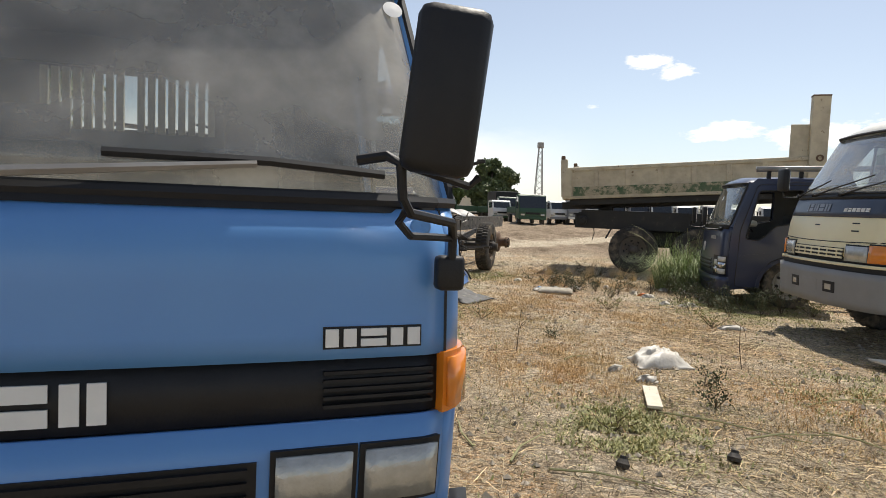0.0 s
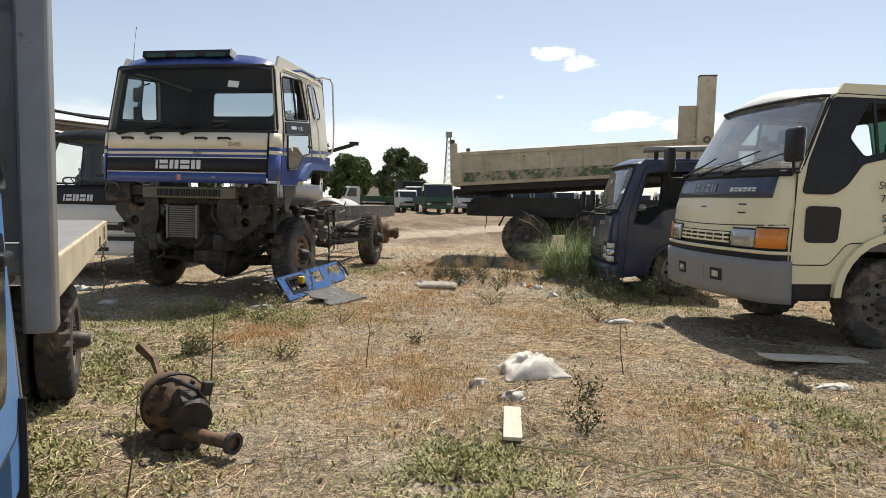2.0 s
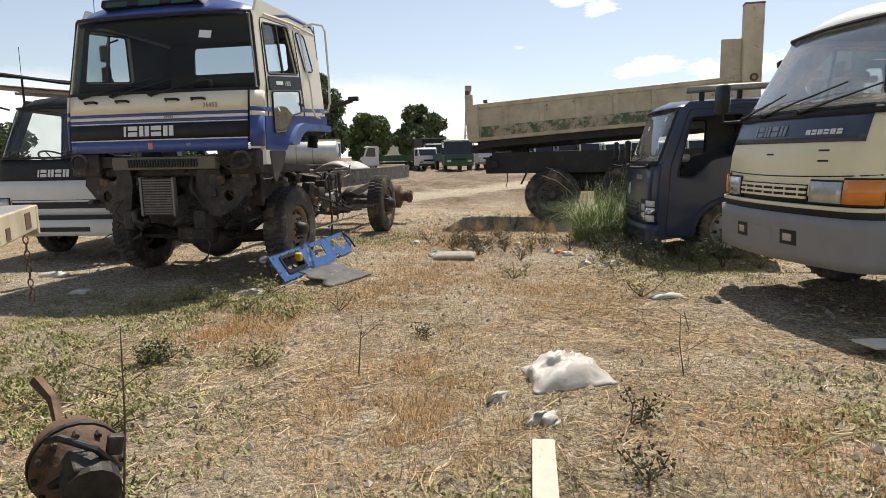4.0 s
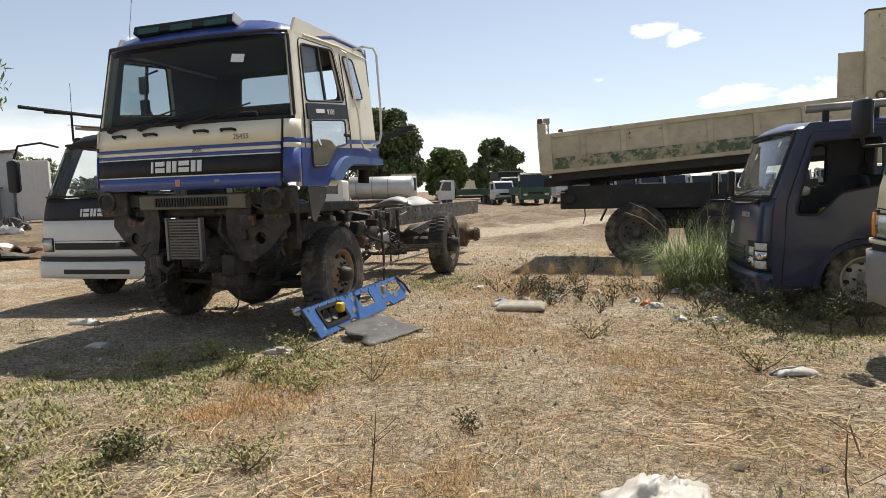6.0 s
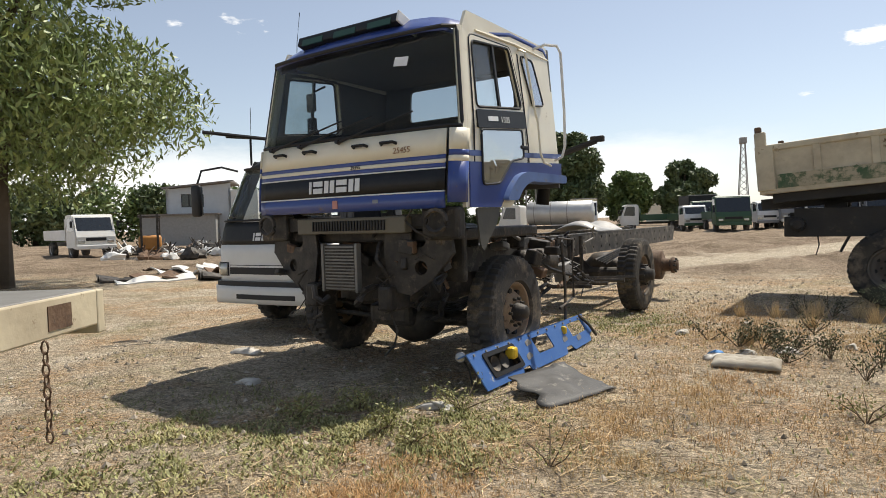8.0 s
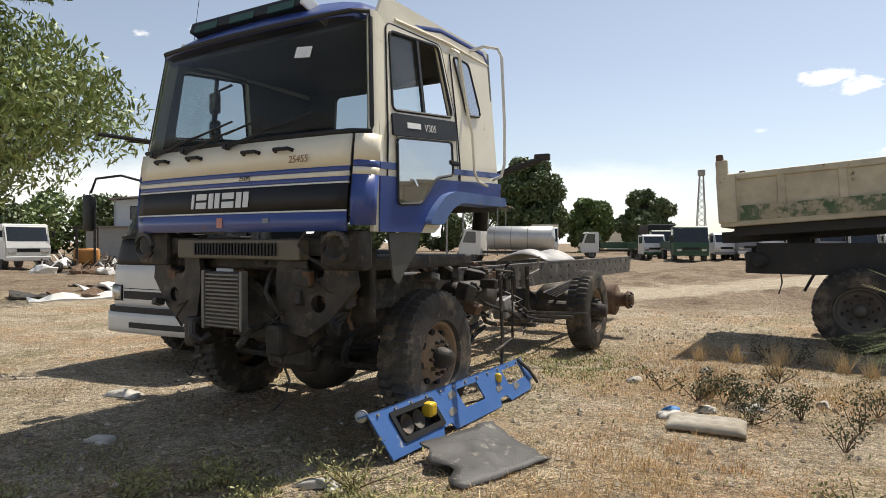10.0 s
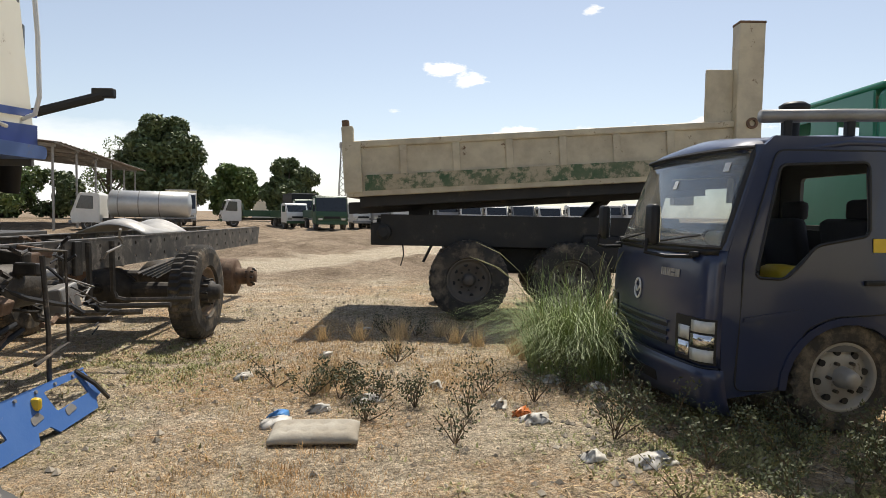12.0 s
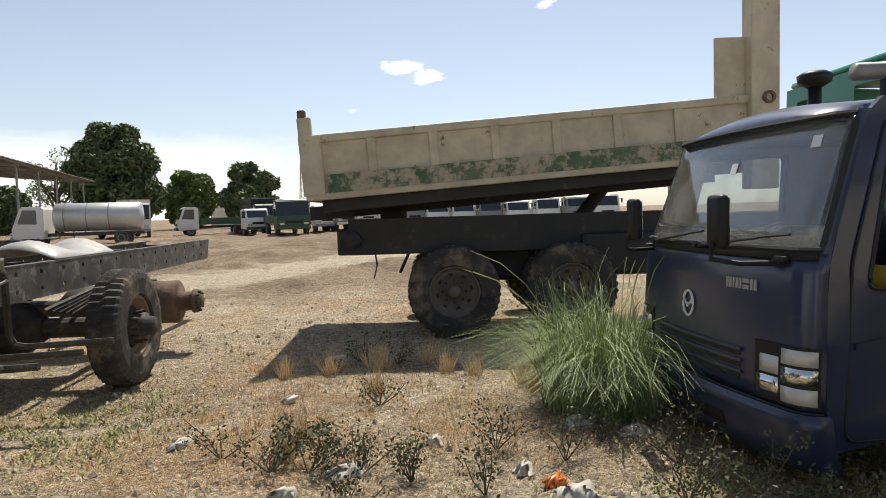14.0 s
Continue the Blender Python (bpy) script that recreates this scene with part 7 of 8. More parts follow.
def mast():
    x, y, _ = polar(8.6, 150, eye=(0.99, 3.77))
    T = thing("lattice_mast", pose(x, y, 0), "thin lattice radio mast on the horizon", "mast")
    for i, (sx, sy) in enumerate(((-1, -1), (1, -1), (1, 1), (-1, 1))):
        part("leg", tubem([(sx * 1.1, sy * 1.1, 0), (sx * 0.35, sy * 0.35, 17)], 0.1, 6), M_STEEL, T)
    for k in range(12):
        z0, z1 = k * 1.4, k * 1.4 + 1.4
        w0, w1 = 1.1 - 0.75 * z0 / 17, 1.1 - 0.75 * z1 / 17
        part("brace", tubem([(-w0, -w0, z0), (w1, -w1, z1)], 0.06, 4), M_STEEL, T)
        part("brace", tubem([(w0, -w0, z0), (-w1, -w1, z1)], 0.06, 4), M_STEEL, T)
    part("antenna", boxm((0, 0, 16.6), (1.4, 1.4, 1.3), 0.1), M_STEEL, T)


mast()


def jagged(size, rnd):
    """An uneven lump of broken machinery."""
    bm = bmesh.new()
    bmesh.ops.create_icosphere(bm, subdivisions=2, radius=0.62)
    for v in bm.verts:
        v.co = Vector((v.co.x * size[0], v.co.y * size[1], max(-0.42, v.co.z) * size[2])) * rnd.uniform(0.7, 1.25)
    for k in range(3):
        a = Vector((rnd.uniform(-0.4, 0.4) * size[0], rnd.uniform(-0.4, 0.4) * size[1], 0))
        tube(bm, [a, a + Vector((rnd.uniform(-0.5, 0.5), rnd.uniform(-0.5, 0.5), rnd.uniform(0.2, 0.9) * size[2] + 0.1))], 0.03, 5)
    return bm


def bent_panel(size, rnd):
    """A body panel with a folded edge and a buckled face."""
    bm = bmesh.new()
    n, a0 = 8, rnd.uniform(0, 6)
    rows = [[bm.verts.new(((i / n - 0.5) * size[0], (j / 4 - 0.5) * size[1] * 1.6, size[2] * (-0.4 + 0.55 * abs(math.sin(a0 + i * 0.7)) * (0.4 + 0.3 * j)))) for i in range(n + 1)] for j in range(5)]
    for a, b in zip(rows, rows[1:]):
        for i in range(n):
            bm.faces.new((a[i], a[i + 1], b[i + 1], b[i]))
    ext = bmesh.ops.extrude_face_region(bm, geom=list(bm.faces))
    for v in [g for g in ext["geom"] if isinstance(g, bmesh.types.BMVert)]:
        v.co.z -= 0.05
    bmesh.ops.recalc_face_normals(bm, faces=list(bm.faces))
    return bm


def scrap():
    rnd = random.Random(9)
    hi = solo("far_building", boxm((*polar(2.0, 118)[:2], 2.6), (5, 0.4, 5.2), 0.05), M_CREAM, "far pale building wall between the trees", "building")
    for k in range(60):
        b, d = rnd.uniform(-44, -35), rnd.uniform(30, 46)
        x, y, _ = polar(b, d, eye=(0.99, 3.77))
        s = (rnd.uniform(0.3, 1.4), rnd.uniform(0.2, 0.7), rnd.uniform(0.15, 0.6))
        solo("scrap_lump", jagged(s, rnd), rnd.choice([M_RUST, M_GREASE, M_GREASE, M_RUBBER, M_WHITE]), "rusty scrap lump in a heap by the house", "scrap", "scrap heap", m=pose(x, y, s[2] * 0.42 + 0.0, 0, rnd.uniform(-8, 8), rnd.uniform(0, 180)))
    for k in range(14):
        x, y = rnd.uniform(-14, -8.5), rnd.uniform(17, 22)
        s = (rnd.uniform(0.6, 2.2), rnd.uniform(0.2, 0.5), rnd.uniform(0.1, 0.3))
        solo("sheet_metal", bent_panel(s, rnd), rnd.choice([M_WHITE, M_WHITE, M_RUST, M_GREASE]), "pale bent body panel on the earth", "scrap", "loose panels", m=pose(x, y, s[2] * 0.45, 0, 0, rnd.uniform(0, 180)))
    x, y, _ = polar(-41.3, 34, eye=(0.99, 3.77))
    F = thing("forklift", pose(x, y, 0, 0, 0, 40), "faded orange forklift among scrap", "forklift")
    part("body", boxm((0, 0, 0.75), (1.0, 1.6, 0.7), 0.12), M_ORANGE, F, "", True)
    part("counterweight", boxm((0, 0.85, 0.7), (1.0, 0.3, 0.7), 0.1), M_ORANGE, F, "", True)
    for sx in (-0.35, 0.35):
        part("mast_rail", boxm((sx, -0.9, 1.1), (0.1, 0.12, 2.0)), M_GREASE, F)
        part("fork", boxm((sx, -1.4, 0.15), (0.1, 1.0, 0.05)), M_GREASE, F)
        part("guard_post", boxm((sx * 1.2, 0.4, 1.5), (0.06, 0.06, 1.0)), M_GREASE, F)
        for yy in (-0.6, 0.6):
            part("wheel", cylm((sx * 1.3 - 0.1, yy, 0.3), (sx * 1.3 + 0.1, yy, 0.3), 0.3, 14), M_RUBBER, F)
    part("roof_guard", boxm((0, 0, 2.0), (1.0, 1.1, 0.08)), M_GREASE, F)
    for k in range(3):
        x, y = -8.6 + 0.3 * k, 20.5 + 0.5 * k
        solo("old_tyre", lathe(bmesh.new(), [(0, 0.25), (0, 0.42), (0.05, 0.5), (0.2, 0.5), (0.25, 0.42), (0.25, 0.25), (0.1, 0.28), (0, 0.25)], (0, 0, 0), (0, 0, 1), 24), M_RUBBER, "old black tyre lying flat", "tyre", "old tyres", smooth=True, m=pose(x, y, 0))


scrap()


# ---- litter and loose things near the walk ----
M_DARKSTEM = mat("dark dead stems", (0.14, 0.1, 0.06), 0.9, bump=0, rnd=-0.3)

def bumper_panel():
    L0, R0 = Vector((-0.1, 8.83, 0.015)), Vector((0.61, 11.05, 0.015))
    u = (R0 - L0).normalized()
    up = (Vector((-0.26, 8.78, 0.31)) - L0).normalized()
    n = u.cross(up).normalized()
    T = thing("torn_off_bumper", Matrix.Translation(L0), "torn-off blue steel bumper leaning on the earth", "bumper")
    Lg = (R0 - L0).length
    pl = lambda a, b, d: u * a + up * b - n * d * 1.0
    H = 0.34
    outer = [(0, 0), (0.62, 0.0), (0.66, 0.05), (0.78, 0.06), (0.8, 0.0), (1.55, 0.0), (1.6, 0.07), (1.72, 0.07), (1.76, 0.01), (2.2, 0.03), (2.25, 0.1), (Lg, 0.12), (Lg - 0.02, H - 0.02), (Lg - 0.35, H), (0.0, H)]
    holes = [rounded([(0.2, 0.09), (0.68, 0.09), (0.68, 0.28), (0.2, 0.28)], 0.03), rounded([(1.05, 0.12), (1.38, 0.12), (1.38, 0.28), (1.05, 0.28)], 0.02), rounded([(1.85, 0.14), (2.22, 0.16), (2.22, 0.29), (1.85, 0.29)], 0.02)]
    body = part("panel", sheet(outer, holes, pl, 0.012), M_BUMPBLUE, T, "scratched blue steel face")
    part("top_flange", sheet([(0, 0), (Lg, 0), (Lg, 0.09), (0, 0.09)], [], lambda a, b, d: u * a + up * (H - d) - n * b * -1.0 * -1.0, 0.012), M_BUMPBLUE, T)
    lb = part("lamp_frame", sheet(rounded([(0.18, 0.07), (0.7, 0.07), (0.7, 0.3), (0.18, 0.3)], 0.03), [rounded([(0.22, 0.11), (0.66, 0.11), (0.66, 0.26), (0.22, 0.26)], 0.02)], lambda a, b, d: u * a + up * b + n * (0.012 - d), 0.03), M_GASKET, T, "black lamp surround")
    part("lamp_back", sheet([(0.2, 0.09), (0.68, 0.09), (0.68, 0.28), (0.2, 0.28)], [], lambda a, b, d: u * a + up * b - n * (0.06 + d), 0.01), M_GASKET, lb)
    for a in (0.31, 0.45):
        part("lamp_bowl", lathe(bmesh.new(), [(0.0, 0.068), (-0.01, 0.06), (-0.04, 0.03), (-0.05, 0.0)], u * a + up * 0.185, n, 18), M_GREASE, lb, "empty dark lamp socket", True)
    part("yellow_bulb_cover", boxm(u * 0.6 + up * 0.22 + n * 0.01, (0.09, 0.09, 0.1), 0.02, u.to_track_quat("X", "Z")), M_YPLAST, T, "yellow plastic lamp cover")
    part("yellow_bulb_cover", boxm(u * 1.72 + up * 0.24 + n * 0.01, (0.05, 0.06, 0.08), 0.02, u.to_track_quat("X", "Z")), M_YPLAST, T, "")
    for k in range(12):
        a = 0.08 + k * 0.19
        part("bolt", cylm(u * a + up * (H - 0.03), u * a + up * (H - 0.03) + n * 0.012, 0.011, 8), M_STEEL, T)
    for a, b in ((0.9, 0.22), (0.8, 0.1), (1.6, 0.12), (1.9, 0.08)):
        part("bare_patch", sheet(rounded([(a, b), (a + 0.12, b + 0.02), (a + 0.1, b + 0.07), (a + 0.01, b + 0.05)], 0.02), [], lambda x, y, d: u * x + up * y + n * (0.004 - d), 0.003), M_STEEL, T, "scraped bare metal")
    part("end_strap", tubem([u * (Lg - 0.1) + up * H, u * (Lg - 0.05) + up * 0.2 + n * 0.03, u * Lg + up * 0.06 + n * 0.02], 0.016, 5), M_GREASE, T)
    d = solo("round_reflector", lathe(bmesh.new(), [(-0.015, 0.0), (-0.015, 0.04), (0.0, 0.045), (0.015, 0.04), (0.015, 0.0)], (0, 0, 0), (0.4, -1, 0.2), 16), M_STEEL, "small round lamp on the bumper's end", "lamp", m=pose(-0.33, 8.86, 0.27))
    part("lens", lathe(bmesh.new(), [(0.016, 0.032), (0.022, 0.0)], (0, 0, 0), (0.4, -1, 0.2), 14), M_LENS, d)
    part("stalk", tubem([(0, 0.01, 0), (0.06, 0.03, -0.1), (0.1, 0.02, -0.27)], 0.008, 5), M_GREASE, d)


M_BUMPBLUE = mat("scratched light blue paint", (0.06, 0.15, 0.4), 0.35, second=(0.1, 0.2, 0.45), scale=5, stain=(0.42, 0.4, 0.36), stain_scale=6, stain_cut=0.6, stain_soft=0.05, bump=0.08, coat=0.2)
bumper_panel()


def cloth(name, corners, lift, material, label, category, n=12, seed=1, thick=0.012, wave=3.0):
    """A crumpled sheet over a four-cornered patch of ground."""
    bm = bmesh.new()
    a, b, c, d = [Vector(p).to_3d() for p in corners]
    rows = []
    for j in range(n + 1):
        row = []
        for i in range(n + 1):
            s, t = i / n, j / n
            p = a * (1 - s) * (1 - t) + b * s * (1 - t) + c * s * t + d * (1 - s) * t
            edge = math.sin(math.pi * s) * math.sin(math.pi * t)
            z = lift(s, t) + 0.045 * abs(noise.noise(Vector((s * wave, t * wave, seed)))) * (0.4 + edge)
            jit = 0.07 * noise.noise(Vector((s * 4, t * 4, seed + 5)))
            row.append(bm.verts.new((p.x + jit, p.y + jit, max(0.012, z) + ground_height(p.x, p.y))))
        rows.append(row)
    for r0, r1 in zip(rows, rows[1:]):
        for i in range(n):
            bm.faces.new((r0[i], r0[i + 1], r1[i + 1], r1[i]))
    ext = bmesh.ops.extrude_face_region(bm, geom=list(bm.faces))
    for v in [g for g in ext["geom"] if isinstance(g, bmesh.types.BMVert)]:
        v.co.z -= thick
    bmesh.ops.recalc_face_normals(bm, faces=list(bm.faces))
    return solo(name, bm, material, label, category, smooth=True)


M_MAT = mat("cracked dark rubber mat", (0.05, 0.048, 0.045), 0.6, second=(0.1, 0.095, 0.085), scale=5, stain=(0.28, 0.26, 0.22), stain_scale=9, stain_cut=0.57, bump=0.3)
cloth("rubber_mat", [(0.04, 8.93, 0), (0.42, 8.5, 0), (0.86, 9.1, 0), (0.42, 9.5, 0)], lambda s, t: 0.02 + 0.1 * max(0, 1 - 2.2 * s) + 0.05 * math.sin(math.pi * s) * (1 - 0.6 * t), M_MAT, "curled dark rubber mat beside the bumper", "mat")
cloth("white_sack", [(1.78, 5.2, 0), (2.3, 5.3, 0), (2.28, 5.75, 0), (1.8, 5.65, 0)], lambda s, t: (0.19 - 0.06 * s) * (math.sin(math.pi * s) * math.sin(math.pi * min(1, t * 1.05))) ** 0.6 * (0.75 + 0.5 * noise.noise(Vector((s * 3.5, t * 3.5, 2)))), M_PAPER, "crumpled white plastic sack on dry grass", "sack", 30, 3, wave=11)
for k, (x, y, sx, sy, lab) in enumerate(((1.72, 4.85, 0.2, 0.12, "torn white paper scrap"), (1.55, 5.15, 0.09, 0.07, "torn white paper scrap"), (2.28, 12.28, 0.12, 0.09, "white foam lump"), (1.5, 11.6, 0.12, 0.1, "white foam lump"), (3.42, 10.0, 0.24, 0.18, "crumpled clear plastic bag"), (3.75, 9.15, 0.3, 0.2, "crumpled clear plastic bag"), (1.72, 10.38, 0.26, 0.2, "white plastic wrapper"), (2.02, 10.6, 0.16, 0.1, "white plastic wrapper"), (2.4, 10.75, 0.25, 0.18, "white plastic wrapper"), (3.0, 10.95, 0.1, 0.14, "white paper scrap"), (4.0, 10.9, 0.22, 0.2, "crumpled white litter"), (4.25, 10.6, 0.2, 0.16, "crumpled white litter"), (3.3, 10.35, 0.12, 0.1, "crumpled white litter"), (2.9, 13.6, 0.2, 0.08, "flat pale scrap"), (2.4, 13.9, 0.14, 0.08, "flat pale scrap"), (4.15, 4.9, 0.35, 0.16, "flat pale scrap"), (3.6, 7.4, 0.4, 0.15, "crumpled white litter"), (4.6, 11.35, 0.18, 0.2, "white plastic caught in the grass"), (3.45, 9.3, 0.18, 0.12, "crumpled white litter"), (-3.0, 9.9, 0.4, 0.2, "crumpled pale rag"), (-2.2, 8.75, 0.2, 0.12, "clear plastic scrap"), (-0.4, 8.35, 0.3, 0.08, "pale stone chips"))):
    h = 0.02 if "flat" in lab else 0.05
    sx, sy = sx * 0.8, sy * 0.8
    cloth("litter", [(x - sx / 2, y - sy / 2, 0), (x + sx / 2, y - sy / 2, 0), (x + sx / 2, y + sy / 2, 0), (x - sx / 2, y + sy / 2, 0)], lambda s, t, h=h: h * (math.sin(math.pi * s) * math.sin(math.pi * t)) ** 0.7 + 0.01, M_PAPER, lab, "litter", 8, 10 + k, wave=8)
cloth("blue_bag", [(1.68, 10.47, 0), (1.79, 10.47, 0), (1.8, 10.57, 0), (1.69, 10.58, 0)], lambda s, t: 0.06 * (math.sin(math.pi * s) * math.sin(math.pi * t)) ** 0.6, mat("blue plastic film", (0.1, 0.3, 0.65), 0.35, bump=0.3, bump_scale=20), "small blue plastic bag", "bag", 8, 41, wave=8)
cloth("orange_wrapper", [(3.33, 10.12, 0), (3.44, 10.12, 0), (3.44, 10.2, 0), (3.33, 10.2, 0)], lambda s, t: 0.05 * (math.sin(math.pi * s) * math.sin(math.pi * t)) ** 0.6, mat("orange plastic film", (0.7, 0.2, 0.04), 0.4, bump=0.3, bump_scale=20), "orange plastic wrapper in the weeds", "wrapper", 8, 42, wave=8)
solo("plank", boxm((0, 0, 0), (0.105, 0.52, 0.022), 0.004), M_WOOD, "short bleached plank on the ground", "plank", m=pose(1.59, 4.32, 0.035, 0, 0, -14))
solo("flat_board", boxm((0, 0, 0), (0.95, 0.2, 0.02), 0.004), M_WOOD, "pale board under the light truck", "board", m=pose(4.55, 5.6, 0.04, 0, 4, 5))


def cushion():
    bm = bmesh.new()
    nx, ny = 26, 14
    buttons = [(-0.17 + 0.11 * i, -0.06 + 0.11 * j) for i in range(4) for j in range(2)]
    rows = []
    for j in range(ny + 1):
        row = []
        for i in range(nx + 1):
            x, y = (i / nx - 0.5) * 0.54, (j / ny - 0.5) * 0.3
            e = min(1, 8 * min(i / nx, 1 - i / nx)) ** 0.5 * min(1, 6 * min(j / ny, 1 - j / ny)) ** 0.5
            z = 0.02 + 0.035 * e - sum(0.02 * math.exp(-((x - bx_) ** 2 + (y - by_) ** 2) / 0.0006) for bx_, by_ in buttons)
            row.append(bm.verts.new((x, y, z)))
        rows.append(row)
    for a, b in zip(rows, rows[1:]):
        for i in range(nx):
            bm.faces.new((a[i], a[i + 1], b[i + 1], b[i]))
    ext = bmesh.ops.extrude_face_region(bm, geom=list(bm.faces))
    for v in [g for g in ext["geom"] if isinstance(g, bmesh.types.BMVert)]:
        v.co.z = 0.0
    bmesh.ops.recalc_face_normals(bm, faces=list(bm.faces))
    solo("seat_cushion", bm, M_FOAM, "soiled buttoned seat cushion lying in weeds", "cushion", smooth=True, m=pose(1.93, 10.03, 0.035, 4, 0, -13))


cushion()


def old_gearbox():
    T = thing("gearbox_part", pose(-0.2, 4.25, 0), "rusty gearbox casting with a flanged shaft on weeds", "machine part")
    part("housing", lathe(bmesh.new(), [(-0.2, 0.0), (-0.2, 0.08), (-0.16, 0.13), (-0.04, 0.16), (0.04, 0.165), (0.06, 0.14), (0.14, 0.12), (0.16, 0.08), (0.16, 0.0)], (-0.1, 0.1, 0.19), (0.5, -0.8, -0.1), 22), M_RUST, T, "tan and black bell housing", True)
    ax_ = Vector((0.5, -0.8, -0.1)).normalized()
    qq = rot_to(ax_)
    for k in range(12):
        a = 2 * math.pi * k / 12
        c = Vector((-0.1, 0.1, 0.19)) + qq @ Vector((0.15 * math.cos(a), 0.15 * math.sin(a), 0.05))
        part("bolt", cylm(c - ax_ * 0.015, c + ax_ * 0.03, 0.011, 6), M_GREASE, T)
        c2 = Vector((-0.1, 0.1, 0.19)) + qq @ Vector((0.12 * math.cos(a), 0.12 * math.sin(a), -0.1))
        if k % 2:
            part("rib", boxm(c2, (0.012, 0.05, 0.12), 0.003, qq @ Euler((0, 0, a + math.pi / 2)).to_quaternion()), M_RUST, T)
    part("clamp_ring", lathe(bmesh.new(), [(-0.012, 0.172), (0.012, 0.172), (0.012, 0.15)], (-0.1, 0.1, 0.19), (0.5, -0.8, -0.1), 22), M_GREASE, T)
    part("drum", cylm((0.0, -0.02, 0.2), (0.05, -0.12, 0.17), 0.1, 16), M_GREASE, T)
    sh = part("shaft", tubem([(0.02, -0.1, 0.1), (0.16, -0.18, 0.09), (0.27, -0.25, 0.09)], 0.035, 10), M_RUST, T, "short pale shaft", True)
    part("flange", lathe(bmesh.new(), [(0, 0.03), (0, 0.055), (0.03, 0.055), (0.03, 0.035), (0.0, 0.032)], (0.26, -0.245, 0.09), (0.8, -0.55, 0), 16), M_GREASE, sh)
    part("lever", tubem([(-0.2, 0.2, 0.3), (-0.26, 0.3, 0.38), (-0.36, 0.38, 0.44)], [0.018, 0.024, 0.03], 6), M_RUST, T, "flat bent lever")
    rnd = random.Random(3)
    for k in range(10):
        p = Vector((rnd.uniform(-0.2, 0.1), rnd.uniform(-0.12, 0.12), rnd.uniform(0.06, 0.3)))
        part("bracket", boxm(p, (rnd.uniform(0.04, 0.1), rnd.uniform(0.04, 0.1), rnd.uniform(0.04, 0.1)), 0.01, Euler((rnd.random(), rnd.random(), rnd.random())).to_quaternion()), M_GREASE, T)
    part("hose", tubem([(-0.15, 0, 0.33), (-0.05, -0.1, 0.38), (0.06, -0.08, 0.32), (0.1, 0.0, 0.2)], 0.014, 6), M_GASKET, T)
    part("foot", boxm((-0.02, -0.02, 0.05), (0.2, 0.2, 0.1), 0.02), M_GREASE, T)


old_gearbox()
for k, (x, y) in enumerate(((1.02, 3.09), (1.68, 3.23))):
    solo("iron_lump", lathe(bmesh.new(), [(0, 0.035), (0.02, 0.04), (0.045, 0.022), (0.06, 0.02), (0.06, 0)], (0, 0, 0), (0.2, 0.3, 1), 10), M_GREASE, "small dark iron lump in the grass", "scrap", "iron lumps", m=pose(x, y, 0.01))


# ---- plants ----
def grass_clump():
    rng = np.random.default_rng(4)
    T = thing("tall_grass", pose(4.42, 11.2, 0), "clump of tall green grass against the truck", "grass")
    V, F = [], []
    for k in range(3000):
        a, r = rng.uniform(0, 2 * math.pi), 0.45 * math.sqrt(rng.random())
        p = np.array((r * math.cos(a), r * math.sin(a), 0.0))
        ln = rng.uniform(0.5, 1.45) * (1.0 - 0.45 * r) * (0.6 if rng.random() < 0.3 else 1.0)
        b = a + rng.normal(0, 0.9)
        lean = np.array((math.cos(b) - 0.15, math.sin(b) - 0.1, 0)) * rng.uniform(0.1, 0.9)
        twist = np.array((rng.normal(0, 0.06), rng.normal(0, 0.06), 0))
        side = np.array((-lean[1], lean[0], 0.0))
        side = side / (np.linalg.norm(side) + 1e-6) * rng.uniform(0.0025, 0.006)
        bend = min(1.3, np.linalg.norm(lean) * 2.2)
        i0 = len(V)
        for j in range(7):
            t = j / 6
            c = p + np.array((0, 0, ln * (t - 0.45 * bend * t ** 3))) + lean * ln * t ** 2.4 + twist * ln * math.sin(math.pi * t)
            w = side * (1 - t * 0.92)
            V += [tuple(c - w), tuple(c + w)]
        F += [(i0 + 2 * j, i0 + 2 * j + 1, i0 + 2 * j + 3, i0 + 2 * j + 2) for j in range(6)]
    me = bpy.data.meshes.new("blade_mass")
    me.from_pydata(V, [], F)
    me.materials.append(M_GRASS)
    ob = new("blade_mass", me)
    ob.parent = T
    tagged(ob, "long arching blades", kind="stuff")
    for k in range(18):
        a = rng.uniform(0, 2 * math.pi)
        p0 = Vector((0.3 * math.cos(a), 0.3 * math.sin(a), 0))
        d = Vector((math.cos(a) - 0.5, math.sin(a) - 0.2, 0)) * rng.uniform(0.25, 0.7)
        h = rng.uniform(0.95, 1.4)
        pts = [p0 + d * t ** 2.2 + Vector((0, 0, h * (t - 0.18 * t ** 4))) for t in np.linspace(0, 1, 7)]
        part("flower_stalk", tubem(pts, [0.003, 0.0026, 0.0022, 0.002, 0.002, 0.004, 0.002], 4), M_STRAWSTEM, T)


M_STRAWSTEM = mat("pale grass stalks", (0.3, 0.29, 0.14), 0.7, bump=0)
grass_clump()


def patch(x, y, s, seed):
    return noise.noise(Vector((x * s, y * s, seed))) * 0.5 + 0.5


def shade_of(x, y):
    """Bare wheel-worn earth, where little grows."""
    return 1.0 if (x < -2.2 and y > 6.5) else 0.0


